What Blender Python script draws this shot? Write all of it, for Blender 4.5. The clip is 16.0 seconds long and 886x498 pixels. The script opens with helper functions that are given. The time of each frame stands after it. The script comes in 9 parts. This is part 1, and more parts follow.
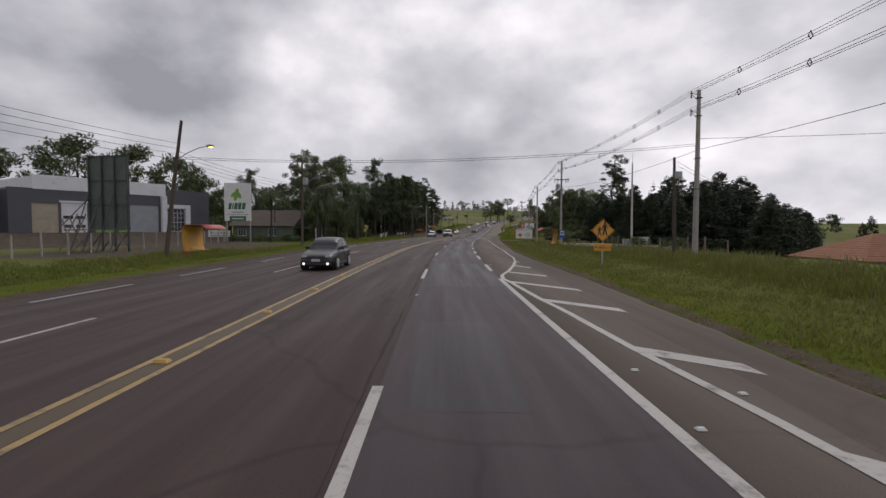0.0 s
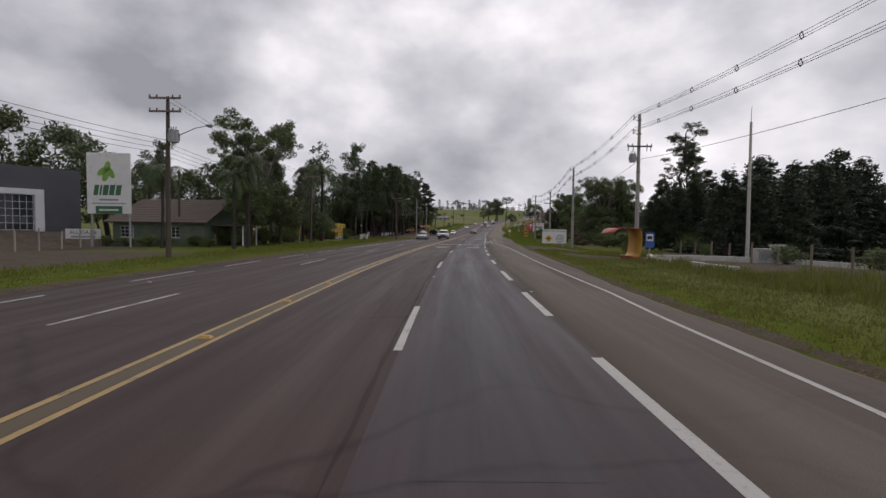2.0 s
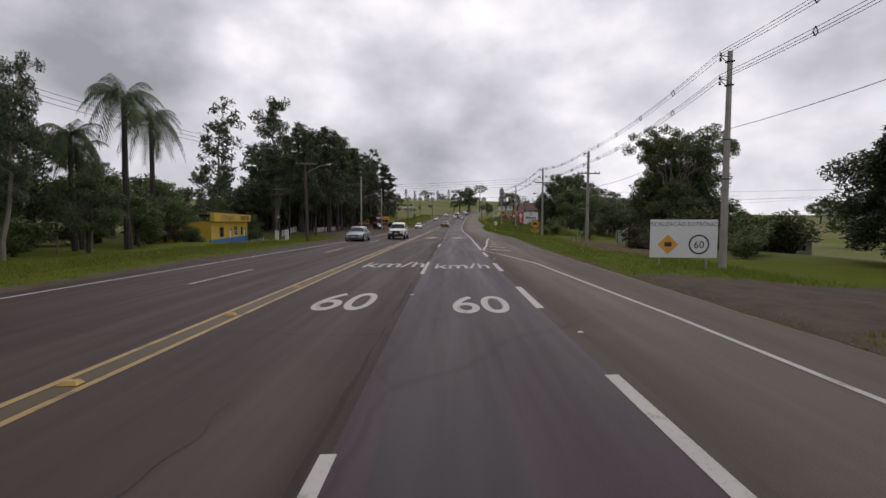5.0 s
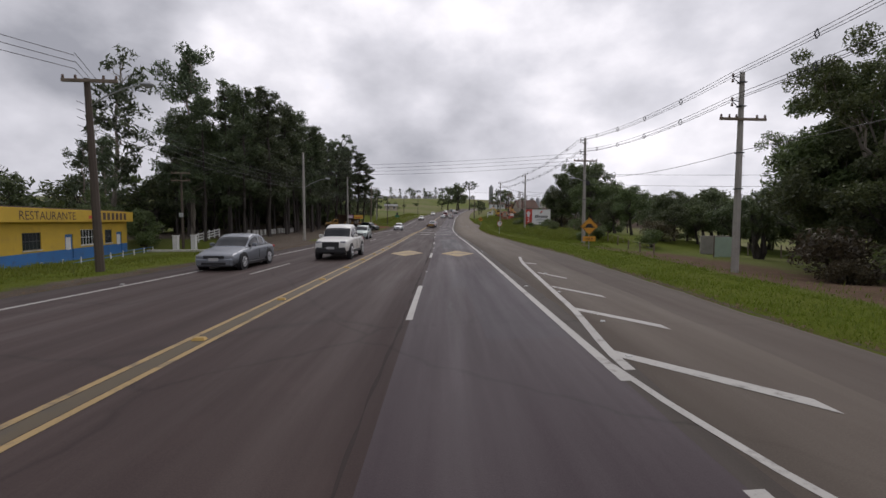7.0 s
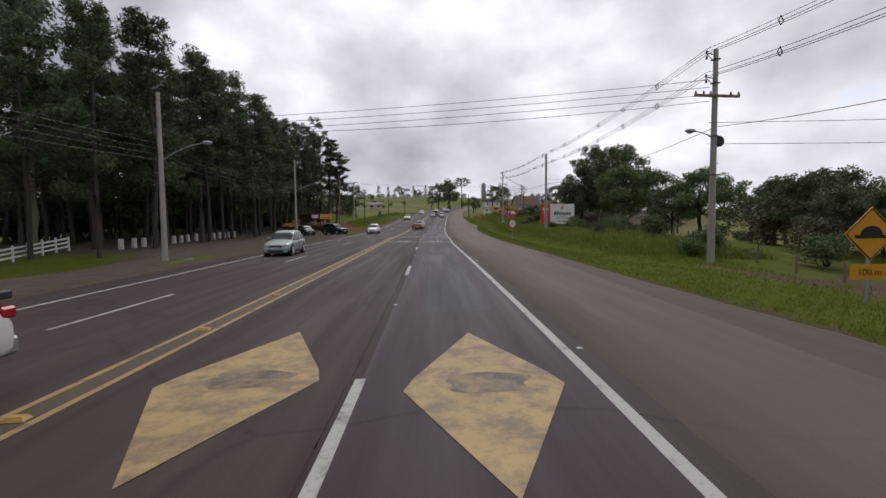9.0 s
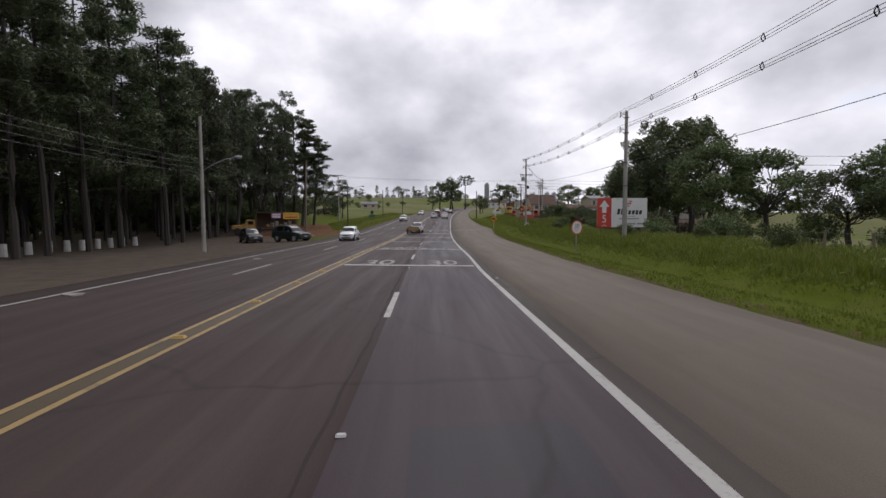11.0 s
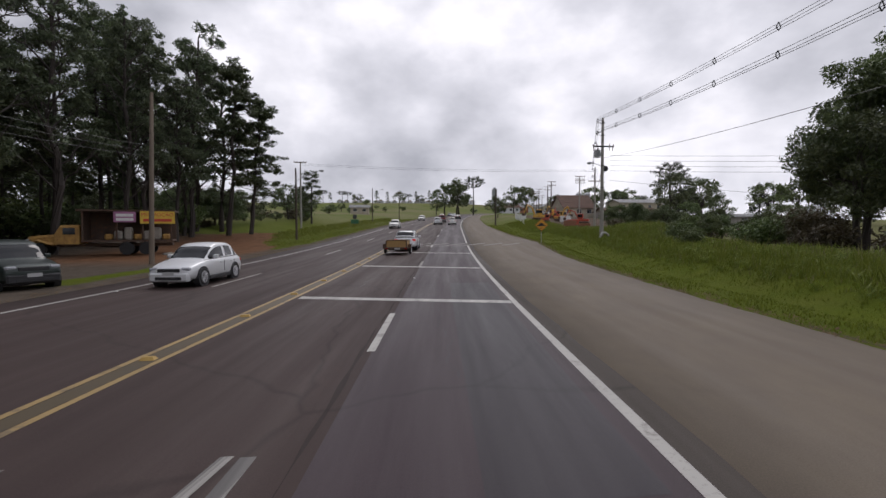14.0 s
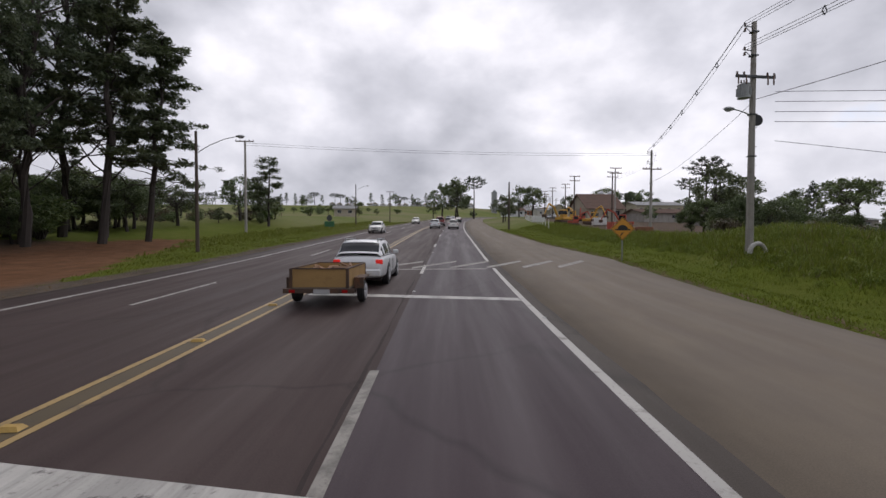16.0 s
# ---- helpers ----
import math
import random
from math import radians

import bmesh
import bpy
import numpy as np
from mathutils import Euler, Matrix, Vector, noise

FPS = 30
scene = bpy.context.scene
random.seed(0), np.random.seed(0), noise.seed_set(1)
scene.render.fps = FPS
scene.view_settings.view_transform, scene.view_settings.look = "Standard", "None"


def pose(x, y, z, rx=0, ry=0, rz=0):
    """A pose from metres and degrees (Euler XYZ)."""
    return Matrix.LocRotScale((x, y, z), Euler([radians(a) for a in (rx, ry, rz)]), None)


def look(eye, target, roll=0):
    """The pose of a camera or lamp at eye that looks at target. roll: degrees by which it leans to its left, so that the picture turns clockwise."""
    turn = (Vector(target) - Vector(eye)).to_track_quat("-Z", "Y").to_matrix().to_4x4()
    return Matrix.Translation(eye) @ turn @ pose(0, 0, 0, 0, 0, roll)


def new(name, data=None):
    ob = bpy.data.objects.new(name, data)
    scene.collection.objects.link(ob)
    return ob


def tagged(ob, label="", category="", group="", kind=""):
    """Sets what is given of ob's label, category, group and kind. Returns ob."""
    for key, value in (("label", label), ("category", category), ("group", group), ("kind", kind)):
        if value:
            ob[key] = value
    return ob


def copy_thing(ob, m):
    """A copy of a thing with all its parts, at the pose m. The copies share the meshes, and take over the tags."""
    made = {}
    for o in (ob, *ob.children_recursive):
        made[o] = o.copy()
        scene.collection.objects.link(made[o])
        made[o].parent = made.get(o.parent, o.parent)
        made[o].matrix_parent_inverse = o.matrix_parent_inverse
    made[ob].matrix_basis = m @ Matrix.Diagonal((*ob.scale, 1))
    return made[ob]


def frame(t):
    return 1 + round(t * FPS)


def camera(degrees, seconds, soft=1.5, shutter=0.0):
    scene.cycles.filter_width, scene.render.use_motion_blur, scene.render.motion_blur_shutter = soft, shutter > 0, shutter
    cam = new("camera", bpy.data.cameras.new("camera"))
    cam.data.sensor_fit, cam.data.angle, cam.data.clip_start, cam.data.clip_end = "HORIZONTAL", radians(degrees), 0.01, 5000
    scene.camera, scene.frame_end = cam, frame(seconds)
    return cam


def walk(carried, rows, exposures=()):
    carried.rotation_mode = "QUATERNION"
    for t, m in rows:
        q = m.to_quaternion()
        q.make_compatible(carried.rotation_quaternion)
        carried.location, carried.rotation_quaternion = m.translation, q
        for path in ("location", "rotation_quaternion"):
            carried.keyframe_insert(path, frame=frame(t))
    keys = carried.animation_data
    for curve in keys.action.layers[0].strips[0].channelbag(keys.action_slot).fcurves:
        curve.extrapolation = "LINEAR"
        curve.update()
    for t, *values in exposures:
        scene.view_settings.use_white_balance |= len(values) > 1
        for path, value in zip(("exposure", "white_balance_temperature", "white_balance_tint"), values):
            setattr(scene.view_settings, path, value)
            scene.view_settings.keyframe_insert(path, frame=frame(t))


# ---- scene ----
cam = camera(87.1, 16.0)
PATH = [
    (0, (1.389, -0.27, 1.964), (1.369, 1.729, 1.878), 0.2),
    (0.5, (1.276, 6.56, 1.978), (1.261, 8.558, 1.894), 0.2),
    (1, (1.191, 13.322, 2.003), (1.182, 15.32, 1.926), 0.3),
    (1.5, (1.142, 20.035, 1.997), (1.137, 22.033, 1.915), 0.5),
    (2, (1.192, 26.531, 1.941), (1.196, 28.529, 1.856), 0.6),
    (2.5, (1.299, 32.878, 1.995), (1.318, 34.876, 1.912), -0.0),
    (3, (1.398, 39.298, 2.021), (1.445, 41.294, 1.929), -0.1),
    (3.5, (1.713, 45.883, 2.013), (1.778, 47.879, 1.912), -0.2),
    (4, (2.0, 52.361, 2.014), (2.088, 54.356, 1.901), -0.1),
    (4.5, (2.399, 58.682, 1.962), (2.511, 60.675, 1.845), -0.1),
    (4.7, (2.568, 61.191, 1.931), (2.691, 63.184, 1.814), 0.0),
    (6.8, (4.472, 88.207, 2.056), (4.663, 90.195, 1.933), -0.0),
    (7, (4.676, 90.63, 2.054), (4.87, 92.617, 1.933), 0.1),
    (7.5, (5.393, 96.381, 2.062), (5.598, 98.367, 1.941), 0.0),
    (8, (5.931, 102.361, 2.067), (6.148, 104.345, 1.945), 0.1),
    (8.5, (6.554, 108.097, 2.05), (6.78, 110.08, 1.929), -0.3),
    (9, (7.2, 113.638, 2.087), (7.432, 115.621, 1.963), -0.5),
    (9.2, (7.433, 115.872, 2.07), (7.669, 117.856, 1.954), -0.4),
    (11.3, (9.513, 140.053, 2.001), (9.743, 142.036, 1.885), -0.2),
    (11.5, (9.741, 142.338, 1.994), (9.969, 144.322, 1.88), -0.2),
    (12, (10.228, 147.953, 1.977), (10.446, 149.938, 1.871), 0.2),
    (12.5, (10.630, 153.489, 2.016), (10.849, 155.475, 1.91), -0.1),
    (13, (11.157, 159.02, 2.004), (11.377, 161.006, 1.909), -0.1),
    (13.5, (11.786, 164.27, 2.013), (12.006, 166.255, 1.924), -0.2),
    (14, (12.313, 169.72, 2.056), (12.529, 171.707, 1.972), -0.1),
    (14.5, (12.88, 175.151, 2.109), (13.094, 177.137, 2.027), 0.1),
    (15, (13.252, 180.304, 2.034), (13.473, 182.29, 1.953), 0.3),
    (15.5, (13.812, 185.412, 2.124), (14.038, 187.397, 2.05), -0.1),
    (16, (14.3, 190.243, 2.163), (14.529, 192.229, 2.098), 0.1),
]
walk(cam, [(t, look(eye, target, roll)) for t, eye, target, roll in PATH], [(0, 0.15, 6600, 16), (4, 0.22, 6600, 16), (8, 0.35, 6480, 16), (14, 0.38, 6420, 16), (16, 0.36, 6420, 16)])

# ---- world and sun ----
SUN_ELEVATION, SUN_AZIMUTH = 52.0, 12.0   # degrees; azimuth clockwise from +y
world = bpy.data.worlds.new("overcast_sky")
scene.world = world
world.use_nodes = True
wt = world.node_tree
wt.nodes.clear()


def wn(kind, **values):
    n = wt.nodes.new(kind)
    for k, v in values.items():
        n.inputs[k].default_value = v
    return n


def wmath(op, a, b=None, clamp=False):
    n = wt.nodes.new("ShaderNodeMath")
    n.operation, n.use_clamp = op, clamp
    for i, v in enumerate((a, b)):
        if v is None:
            continue
        if isinstance(v, (int, float)):
            n.inputs[i].default_value = v
        else:
            wt.links.new(v, n.inputs[i])
    return n.outputs[0]


def sun_way():
    e, a = radians(SUN_ELEVATION), radians(SUN_AZIMUTH)
    return Vector((math.sin(a) * math.cos(e), math.cos(a) * math.cos(e), math.sin(e)))


sky = wt.nodes.new("ShaderNodeTexSky")
sky.sky_type, sky.sun_disc = "NISHITA", False
sky.sun_elevation, sky.sun_rotation = radians(SUN_ELEVATION), radians(SUN_AZIMUTH)
coord = wt.nodes.new("ShaderNodeTexCoord")
sep = wt.nodes.new("ShaderNodeSeparateXYZ")
wt.links.new(coord.outputs["Generated"], sep.inputs[0])
flat = wt.nodes.new("ShaderNodeCombineXYZ")
wt.links.new(wmath("MULTIPLY", sep.outputs[0], 1.0), flat.inputs[0])
wt.links.new(wmath("MULTIPLY", sep.outputs[1], 1.0), flat.inputs[1])
wt.links.new(wmath("MULTIPLY", sep.outputs[2], 1.55), flat.inputs[2])
big = wn("ShaderNodeTexNoise", Scale=2.1, Detail=3.0, Roughness=0.5, Distortion=0.0)
small = wn("ShaderNodeTexNoise", Scale=5.6, Detail=6.0, Roughness=0.50, Distortion=0.0)
for n in (big, small):
    wt.links.new(flat.outputs[0], n.inputs["Vector"])
toward = wt.nodes.new("ShaderNodeVectorMath")
toward.operation = "DOT_PRODUCT"
wt.links.new(coord.outputs["Generated"], toward.inputs[0])
toward.inputs[1].default_value = sun_way()
glow = wmath("POWER", wmath("MAXIMUM", toward.outputs["Value"], 0.0), 6.0)
thin = wmath("ADD", wmath("MULTIPLY", big.outputs[0], 0.80), wmath("MULTIPLY", small.outputs[0], 0.66))
thin = wmath("ADD", wmath("SUBTRACT", thin, 0.53), wmath("MULTIPLY", glow, 0.36))
thin = wmath("ADD", thin, wmath("MULTIPLY", sep.outputs[0], 0.12))                                    # thicker cloud on the left
low_sky = wmath("SUBTRACT", 1.0, wmath("MULTIPLY", wmath("ABSOLUTE", sep.outputs[2]), 4.0), True)      # the cloud deck thins to bright haze towards the horizon
thin = wmath("ADD", thin, wmath("MULTIPLY", low_sky, 0.13))
cloud = wt.nodes.new("ShaderNodeValToRGB")
cloud.color_ramp.elements[0].position, cloud.color_ramp.elements[0].color = 0.02, (0.27, 0.285, 0.315, 1)
cloud.color_ramp.elements[1].position, cloud.color_ramp.elements[1].color = 0.63, (1.03, 1.03, 1.045, 1)
mid = cloud.color_ramp.elements.new(0.32)
mid.color = (0.575, 0.59, 0.625, 1)
wt.links.new(thin, cloud.inputs[0])
gap = wmath("MULTIPLY", wmath("SUBTRACT", small.outputs[0], 0.70, True), 5.0, True)
blue = wt.nodes.new("ShaderNodeVectorMath")
blue.operation = "SCALE"
wt.links.new(sky.outputs[0], blue.inputs[0])
blue.inputs[3].default_value = 0.10
whole = wt.nodes.new("ShaderNodeMix")
whole.data_type = "RGBA"
wt.links.new(gap, whole.inputs[0])
wt.links.new(cloud.outputs[0], whole.inputs[6])
wt.links.new(blue.outputs[0], whole.inputs[7])
background = wn("ShaderNodeBackground", Strength=1.0)
wt.links.new(whole.outputs[2], background.inputs[0])
wout = wt.nodes.new("ShaderNodeOutputWorld")
wt.links.new(background.outputs[0], wout.inputs[0])

sun = new("sun", bpy.data.lights.new("sun", "SUN"))
sun.data.energy, sun.data.angle, sun.data.color = 0.55, radians(24), (1.0, 0.97, 0.92)
sun.matrix_world = look(tuple(sun_way() * 100), (0, 0, 0))


# ---- materials ----
def nodes_of(name):
    m = bpy.data.materials.new(name)
    m.use_nodes = True
    return m, m.node_tree, m.node_tree.nodes["Principled BSDF"]


def mixed(t, factor, a, b, mode="MIX"):
    n = t.nodes.new("ShaderNodeMix")
    n.data_type, n.blend_type = "RGBA", mode
    for slot, v in ((0, factor), (6, a), (7, b)):
        if isinstance(v, (int, float)):
            n.inputs[slot].default_value = v
        elif isinstance(v, tuple):
            n.inputs[slot].default_value = (*v, 1) if len(v) == 3 else v
        else:
            t.links.new(v, n.inputs[slot])
    return n.outputs[2]


def noise_at(t, vector, scale, detail=4.0, rough=0.55, stretch=None):
    if stretch:
        m = t.nodes.new("ShaderNodeMapping")
        m.inputs["Scale"].default_value = stretch
        t.links.new(vector, m.inputs[0])
        vector = m.outputs[0]
    n = t.nodes.new("ShaderNodeTexNoise")
    t.links.new(vector, n.inputs["Vector"])
    n.inputs["Scale"].default_value, n.inputs["Detail"].default_value, n.inputs["Roughness"].default_value = scale, detail, rough
    return n.outputs[0]


def ramp(t, value, low, high, a=0.0, b=1.0):
    n = t.nodes.new("ShaderNodeMapRange")
    n.inputs["From Min"].default_value, n.inputs["From Max"].default_value = low, high
    n.inputs["To Min"].default_value, n.inputs["To Max"].default_value = a, b
    t.links.new(value, n.inputs[0])
    return n.outputs[0]


def bumped(t, bsdf, height, strength, distance=0.02):
    n = t.nodes.new("ShaderNodeBump")
    n.inputs["Strength"].default_value, n.inputs["Distance"].default_value = strength, distance
    t.links.new(height, n.inputs["Height"])
    t.links.new(n.outputs[0], bsdf.inputs["Normal"])


def shade(c, k):
    return tuple(min(1.0, v * k) for v in c)


def surface(name, base, rough=0.7, vary=0.18, scale=2.0, fine=30.0, bump=0.12, metal=0.0, dirt=None, dirt_amount=0.0, coat=0.0, stretch=None, random_tone=0.0):
    """A plain material: grain and broad stains on one base colour, with a little relief."""
    m, t, b = nodes_of(name)
    at = t.nodes.new("ShaderNodeTexCoord").outputs["Object"]
    broad, grain = noise_at(t, at, scale, 5, 0.6, stretch), noise_at(t, at, fine, 4, 0.6, stretch)
    col = mixed(t, ramp(t, broad, 0.3, 0.7), shade(base, 1 - vary), shade(base, 1 + vary))
    col = mixed(t, ramp(t, grain, 0.35, 0.65, 0.0, 0.5), col, shade(base, 1 - 0.8 * vary))
    if dirt:
        spots = noise_at(t, at, scale * 1.7, 7, 0.68)
        col = mixed(t, ramp(t, spots, 0.62 - 0.3 * dirt_amount, 0.75, 0.0, 0.85), col, dirt)
    if random_tone:
        info = t.nodes.new("ShaderNodeObjectInfo")
        hsv = t.nodes.new("ShaderNodeHueSaturation")
        t.links.new(ramp(t, info.outputs["Random"], 0, 1, 1 - random_tone, 1 + random_tone), hsv.inputs["Value"])
        t.links.new(col, hsv.inputs["Color"])
        col = hsv.outputs[0]
    t.links.new(col, b.inputs["Base Color"])
    t.links.new(ramp(t, broad, 0.2, 0.8, max(0.02, rough - 0.08), min(1, rough + 0.08)), b.inputs["Roughness"])
    b.inputs["Metallic"].default_value = metal
    b.inputs["Coat Weight"].default_value = coat
    if bump:
        bumped(t, b, grain, bump, 0.01)
    return m


def asphalt(name, base, patchy, wet, cracked=0.45, dust=None):
    """Worn asphalt: stone grain, streaks along the lanes, sealed cracks and tar stains. The map runs across (x) and along (y) the road in metres."""
    m, t, b = nodes_of(name)
    at = t.nodes.new("ShaderNodeUVMap").outputs[0]
    broad = noise_at(t, at, 0.16, 4, 0.6, (1.0, 0.35, 1))
    streak = noise_at(t, at, 1.5, 5, 0.62, (1.0, 0.045, 1))
    blot = noise_at(t, at, 0.9, 6, 0.65, (1.0, 0.5, 1))
    grain = noise_at(t, at, 55.0, 3, 0.7)
    col = mixed(t, ramp(t, broad, 0.36, 0.64), shade(base, 0.84), shade(base, 1.14))
    col = mixed(t, ramp(t, streak, 0.38, 0.66, 0.0, patchy), col, (base[0] * 0.62, base[1] * 0.62, base[2] * 0.70))
    col = mixed(t, ramp(t, blot, 0.56, 0.72, 0.0, 0.40), col, shade(base, 1.28))
    col = mixed(t, ramp(t, grain, 0.35, 0.68, 0.0, 0.45), col, shade(base, 1.5))
    crack = t.nodes.new("ShaderNodeTexVoronoi")
    crack.feature = "DISTANCE_TO_EDGE"
    crack.inputs["Scale"].default_value = 0.16
    warp = t.nodes.new("ShaderNodeVectorMath")
    warp.operation = "MULTIPLY_ADD"
    warp.inputs[1].default_value = (0.9, 0.9, 0)
    wobble = t.nodes.new("ShaderNodeTexNoise")
    wobble.inputs["Scale"].default_value = 0.7
    t.links.new(at, wobble.inputs["Vector"])
    t.links.new(wobble.outputs["Color"], warp.inputs[0])
    t.links.new(at, warp.inputs[2])
    t.links.new(warp.outputs[0], crack.inputs["Vector"])
    line = ramp(t, crack.outputs["Distance"], 0.0, 0.012, cracked, 0.0)
    col = mixed(t, line, col, shade(base, 0.4))
    if dust:                        # a later stretch of road, paler with dried mud
        along = t.nodes.new("ShaderNodeSeparateXYZ")
        t.links.new(at, along.inputs[0])
        fade = t.nodes.new("ShaderNodeMath")
        fade.operation = "MULTIPLY"
        t.links.new(ramp(t, along.outputs[1], 112, 165), fade.inputs[0])
        t.links.new(ramp(t, blot, 0.30, 0.62, 0.95, 0.45), fade.inputs[1])
        col = mixed(t, fade.outputs[0], col, mixed(t, ramp(t, grain, 0.3, 0.7), shade(dust, 0.85), shade(dust, 1.15)))
    t.links.new(col, b.inputs["Base Color"])
    t.links.new(ramp(t, streak, 0.3, 0.7, wet, wet + 0.22), b.inputs["Roughness"])
    b.inputs["Specular IOR Level"].default_value = 0.16
    bumped(t, b, grain, 0.35, 0.006)
    return m


def worn_paint(name, base, under, wear, rough=0.6):
    """Road paint with wear through to the asphalt."""
    m, t, b = nodes_of(name)
    at = t.nodes.new("ShaderNodeUVMap").outputs[0]
    w1, w2 = noise_at(t, at, 1.8, 8, 0.72), noise_at(t, at, 14.0, 5, 0.7)
    col = mixed(t, ramp(t, noise_at(t, at, 0.5, 4, 0.6), 0.3, 0.7), shade(base, 0.82), base)
    col = mixed(t, ramp(t, w1, 0.66 - 0.22 * wear, 0.72 - 0.12 * wear, 0.0, 0.9), col, under)
    col = mixed(t, ramp(t, w2, 0.55, 0.72, 0.0, 0.35 + 0.4 * wear), col, under)
    t.links.new(col, b.inputs["Base Color"])
    b.inputs["Roughness"].default_value = rough
    bumped(t, b, w2, 0.15, 0.004)
    return m


def scuffed_paint(name, base, under):
    """Thick road paint scuffed by tyres into streaks along the lane."""
    m, t, b = nodes_of(name)
    at = t.nodes.new("ShaderNodeUVMap").outputs[0]
    tracks, fine = noise_at(t, at, 2.2, 4, 0.6, (1.0, 0.12, 1)), noise_at(t, at, 9.0, 5, 0.65, (1.0, 0.10, 1))
    chips, grain = noise_at(t, at, 3.2, 8, 0.75), noise_at(t, at, 30.0, 4, 0.7)
    col = mixed(t, ramp(t, tracks, 0.36, 0.64, 0.0, 0.8), base, shade(base, 0.55))
    col = mixed(t, ramp(t, fine, 0.48, 0.66, 0.0, 0.6), col, shade(base, 0.42))
    col = mixed(t, ramp(t, chips, 0.55, 0.63, 0.0, 0.9), col, under)
    col = mixed(t, ramp(t, grain, 0.58, 0.72, 0.0, 0.4), col, under)
    t.links.new(col, b.inputs["Base Color"])
    b.inputs["Roughness"].default_value = 0.6
    bumped(t, b, grain, 0.2, 0.004)
    return m


def leafy(name, dark, light, rough=0.55):
    m, t, b = nodes_of(name)
    geo, info = t.nodes.new("ShaderNodeNewGeometry"), t.nodes.new("ShaderNodeObjectInfo")
    col = mixed(t, geo.outputs["Random Per Island"], dark, light)
    hsv = t.nodes.new("ShaderNodeHueSaturation")
    t.links.new(ramp(t, info.outputs["Random"], 0, 1, 0.8, 1.2), hsv.inputs["Value"])
    t.links.new(ramp(t, info.outputs["Random"], 0, 1, 0.485, 0.515), hsv.inputs["Hue"])
    t.links.new(col, hsv.inputs["Color"])
    t.links.new(hsv.outputs[0], b.inputs["Base Color"])
    b.inputs["Roughness"].default_value = rough
    back = t.nodes.new("ShaderNodeBsdfTranslucent")
    t.links.new(hsv.outputs[0], back.inputs[0])
    both = t.nodes.new("ShaderNodeMixShader")
    both.inputs[0].default_value = 0.28
    t.links.new(b.outputs[0], both.inputs[1])
    t.links.new(back.outputs[0], both.inputs[2])
    t.links.new(both.outputs[0], t.nodes["Material Output"].inputs[0])
    return m


def glass_dark(name, tint):
    m, t, b = nodes_of(name)
    b.inputs["Base Color"].default_value = (*tint, 1)
    b.inputs["Roughness"].default_value = 0.04
    b.inputs["Specular IOR Level"].default_value = 0.32
    return m


def lamp_glow(name, colour, strength):
    m, t, b = nodes_of(name)
    b.inputs["Base Color"].default_value = (*colour, 1)
    b.inputs["Emission Color"].default_value = (*colour, 1)
    b.inputs["Emission Strength"].default_value = strength
    b.inputs["Roughness"].default_value = 0.2
    return m


ASPHALT_OLD = asphalt("asphalt_old", (0.0548, 0.0380, 0.0343), 0.55, 0.55)
ASPHALT_LANE = asphalt("asphalt_relaid", (0.0460, 0.0326, 0.0366), 0.35, 0.46)
ASPHALT_SHOULDER = asphalt("asphalt_shoulder", (0.108, 0.089, 0.073), 0.22, 0.66, 0.12, (0.168, 0.138, 0.104))
ASPHALT_MARGIN = asphalt("asphalt_margin", (0.094, 0.077, 0.064), 0.3, 0.70, 0.15, (0.120, 0.098, 0.079))
ASPHALT_PALE = asphalt("asphalt_pale_patch", (0.055, 0.045, 0.051), 0.25, 0.5, 0.2)
ASPHALT_SEAM = asphalt("asphalt_seam", (0.060, 0.050, 0.042), 0.4, 0.62)
ASPHALT_JOINT = asphalt("asphalt_joint", (0.038, 0.029, 0.027), 0.25, 0.72)
ASPHALT_PATCH = asphalt("asphalt_patch", (0.032, 0.027, 0.031), 0.25, 0.40)
PAINT_WHITE = worn_paint("road_paint_white", (0.41, 0.395, 0.365), (0.13, 0.12, 0.105), 0.5)
PAINT_OLD = worn_paint("road_paint_white_worn", (0.42, 0.405, 0.37), (0.12, 0.11, 0.10), 0.7)
PAINT_WORNOUT = worn_paint("road_paint_white_patchy", (0.42, 0.405, 0.37), (0.055, 0.049, 0.048), 1.15)
PAINT_GHOST = worn_paint("road_paint_white_faded", (0.42, 0.405, 0.37), (0.050, 0.041, 0.042), 1.5)
PAINT_BAR = scuffed_paint("road_paint_bar", (0.47, 0.455, 0.42), (0.075, 0.066, 0.062))
PAINT_FAINT = worn_paint("road_paint_white_faint", (0.24, 0.225, 0.195), (0.075, 0.066, 0.056), 1.0)
PAINT_YELLOW = worn_paint("road_paint_yellow", (0.36, 0.245, 0.095), (0.11, 0.085, 0.055), 0.6)
PAINT_DIAMOND = worn_paint("road_paint_cream", (0.43, 0.30, 0.115), (0.17, 0.125, 0.07), 1.0)
PAINT_HUMP = worn_paint("road_paint_black_worn", (0.075, 0.062, 0.055), (0.27, 0.195, 0.085), 1.1)
STUD_YELLOW = surface("stud_yellow", (0.42, 0.27, 0.07), 0.55, 0.25, 6, 40)
STUD_WHITE = surface("stud_white", (0.48, 0.48, 0.46), 0.4, 0.15, 8, 40)
CONCRETE = surface("pole_concrete", (0.33, 0.31, 0.28), 0.85, 0.2, 1.2, 26, 0.25, dirt=(0.16, 0.14, 0.12), dirt_amount=0.3, stretch=(1, 1, 0.3))
CONCRETE_PALE = surface("concrete_pale", (0.5, 0.48, 0.44), 0.85, 0.15, 1.5, 26, 0.25, dirt=(0.2, 0.18, 0.15), dirt_amount=0.3)
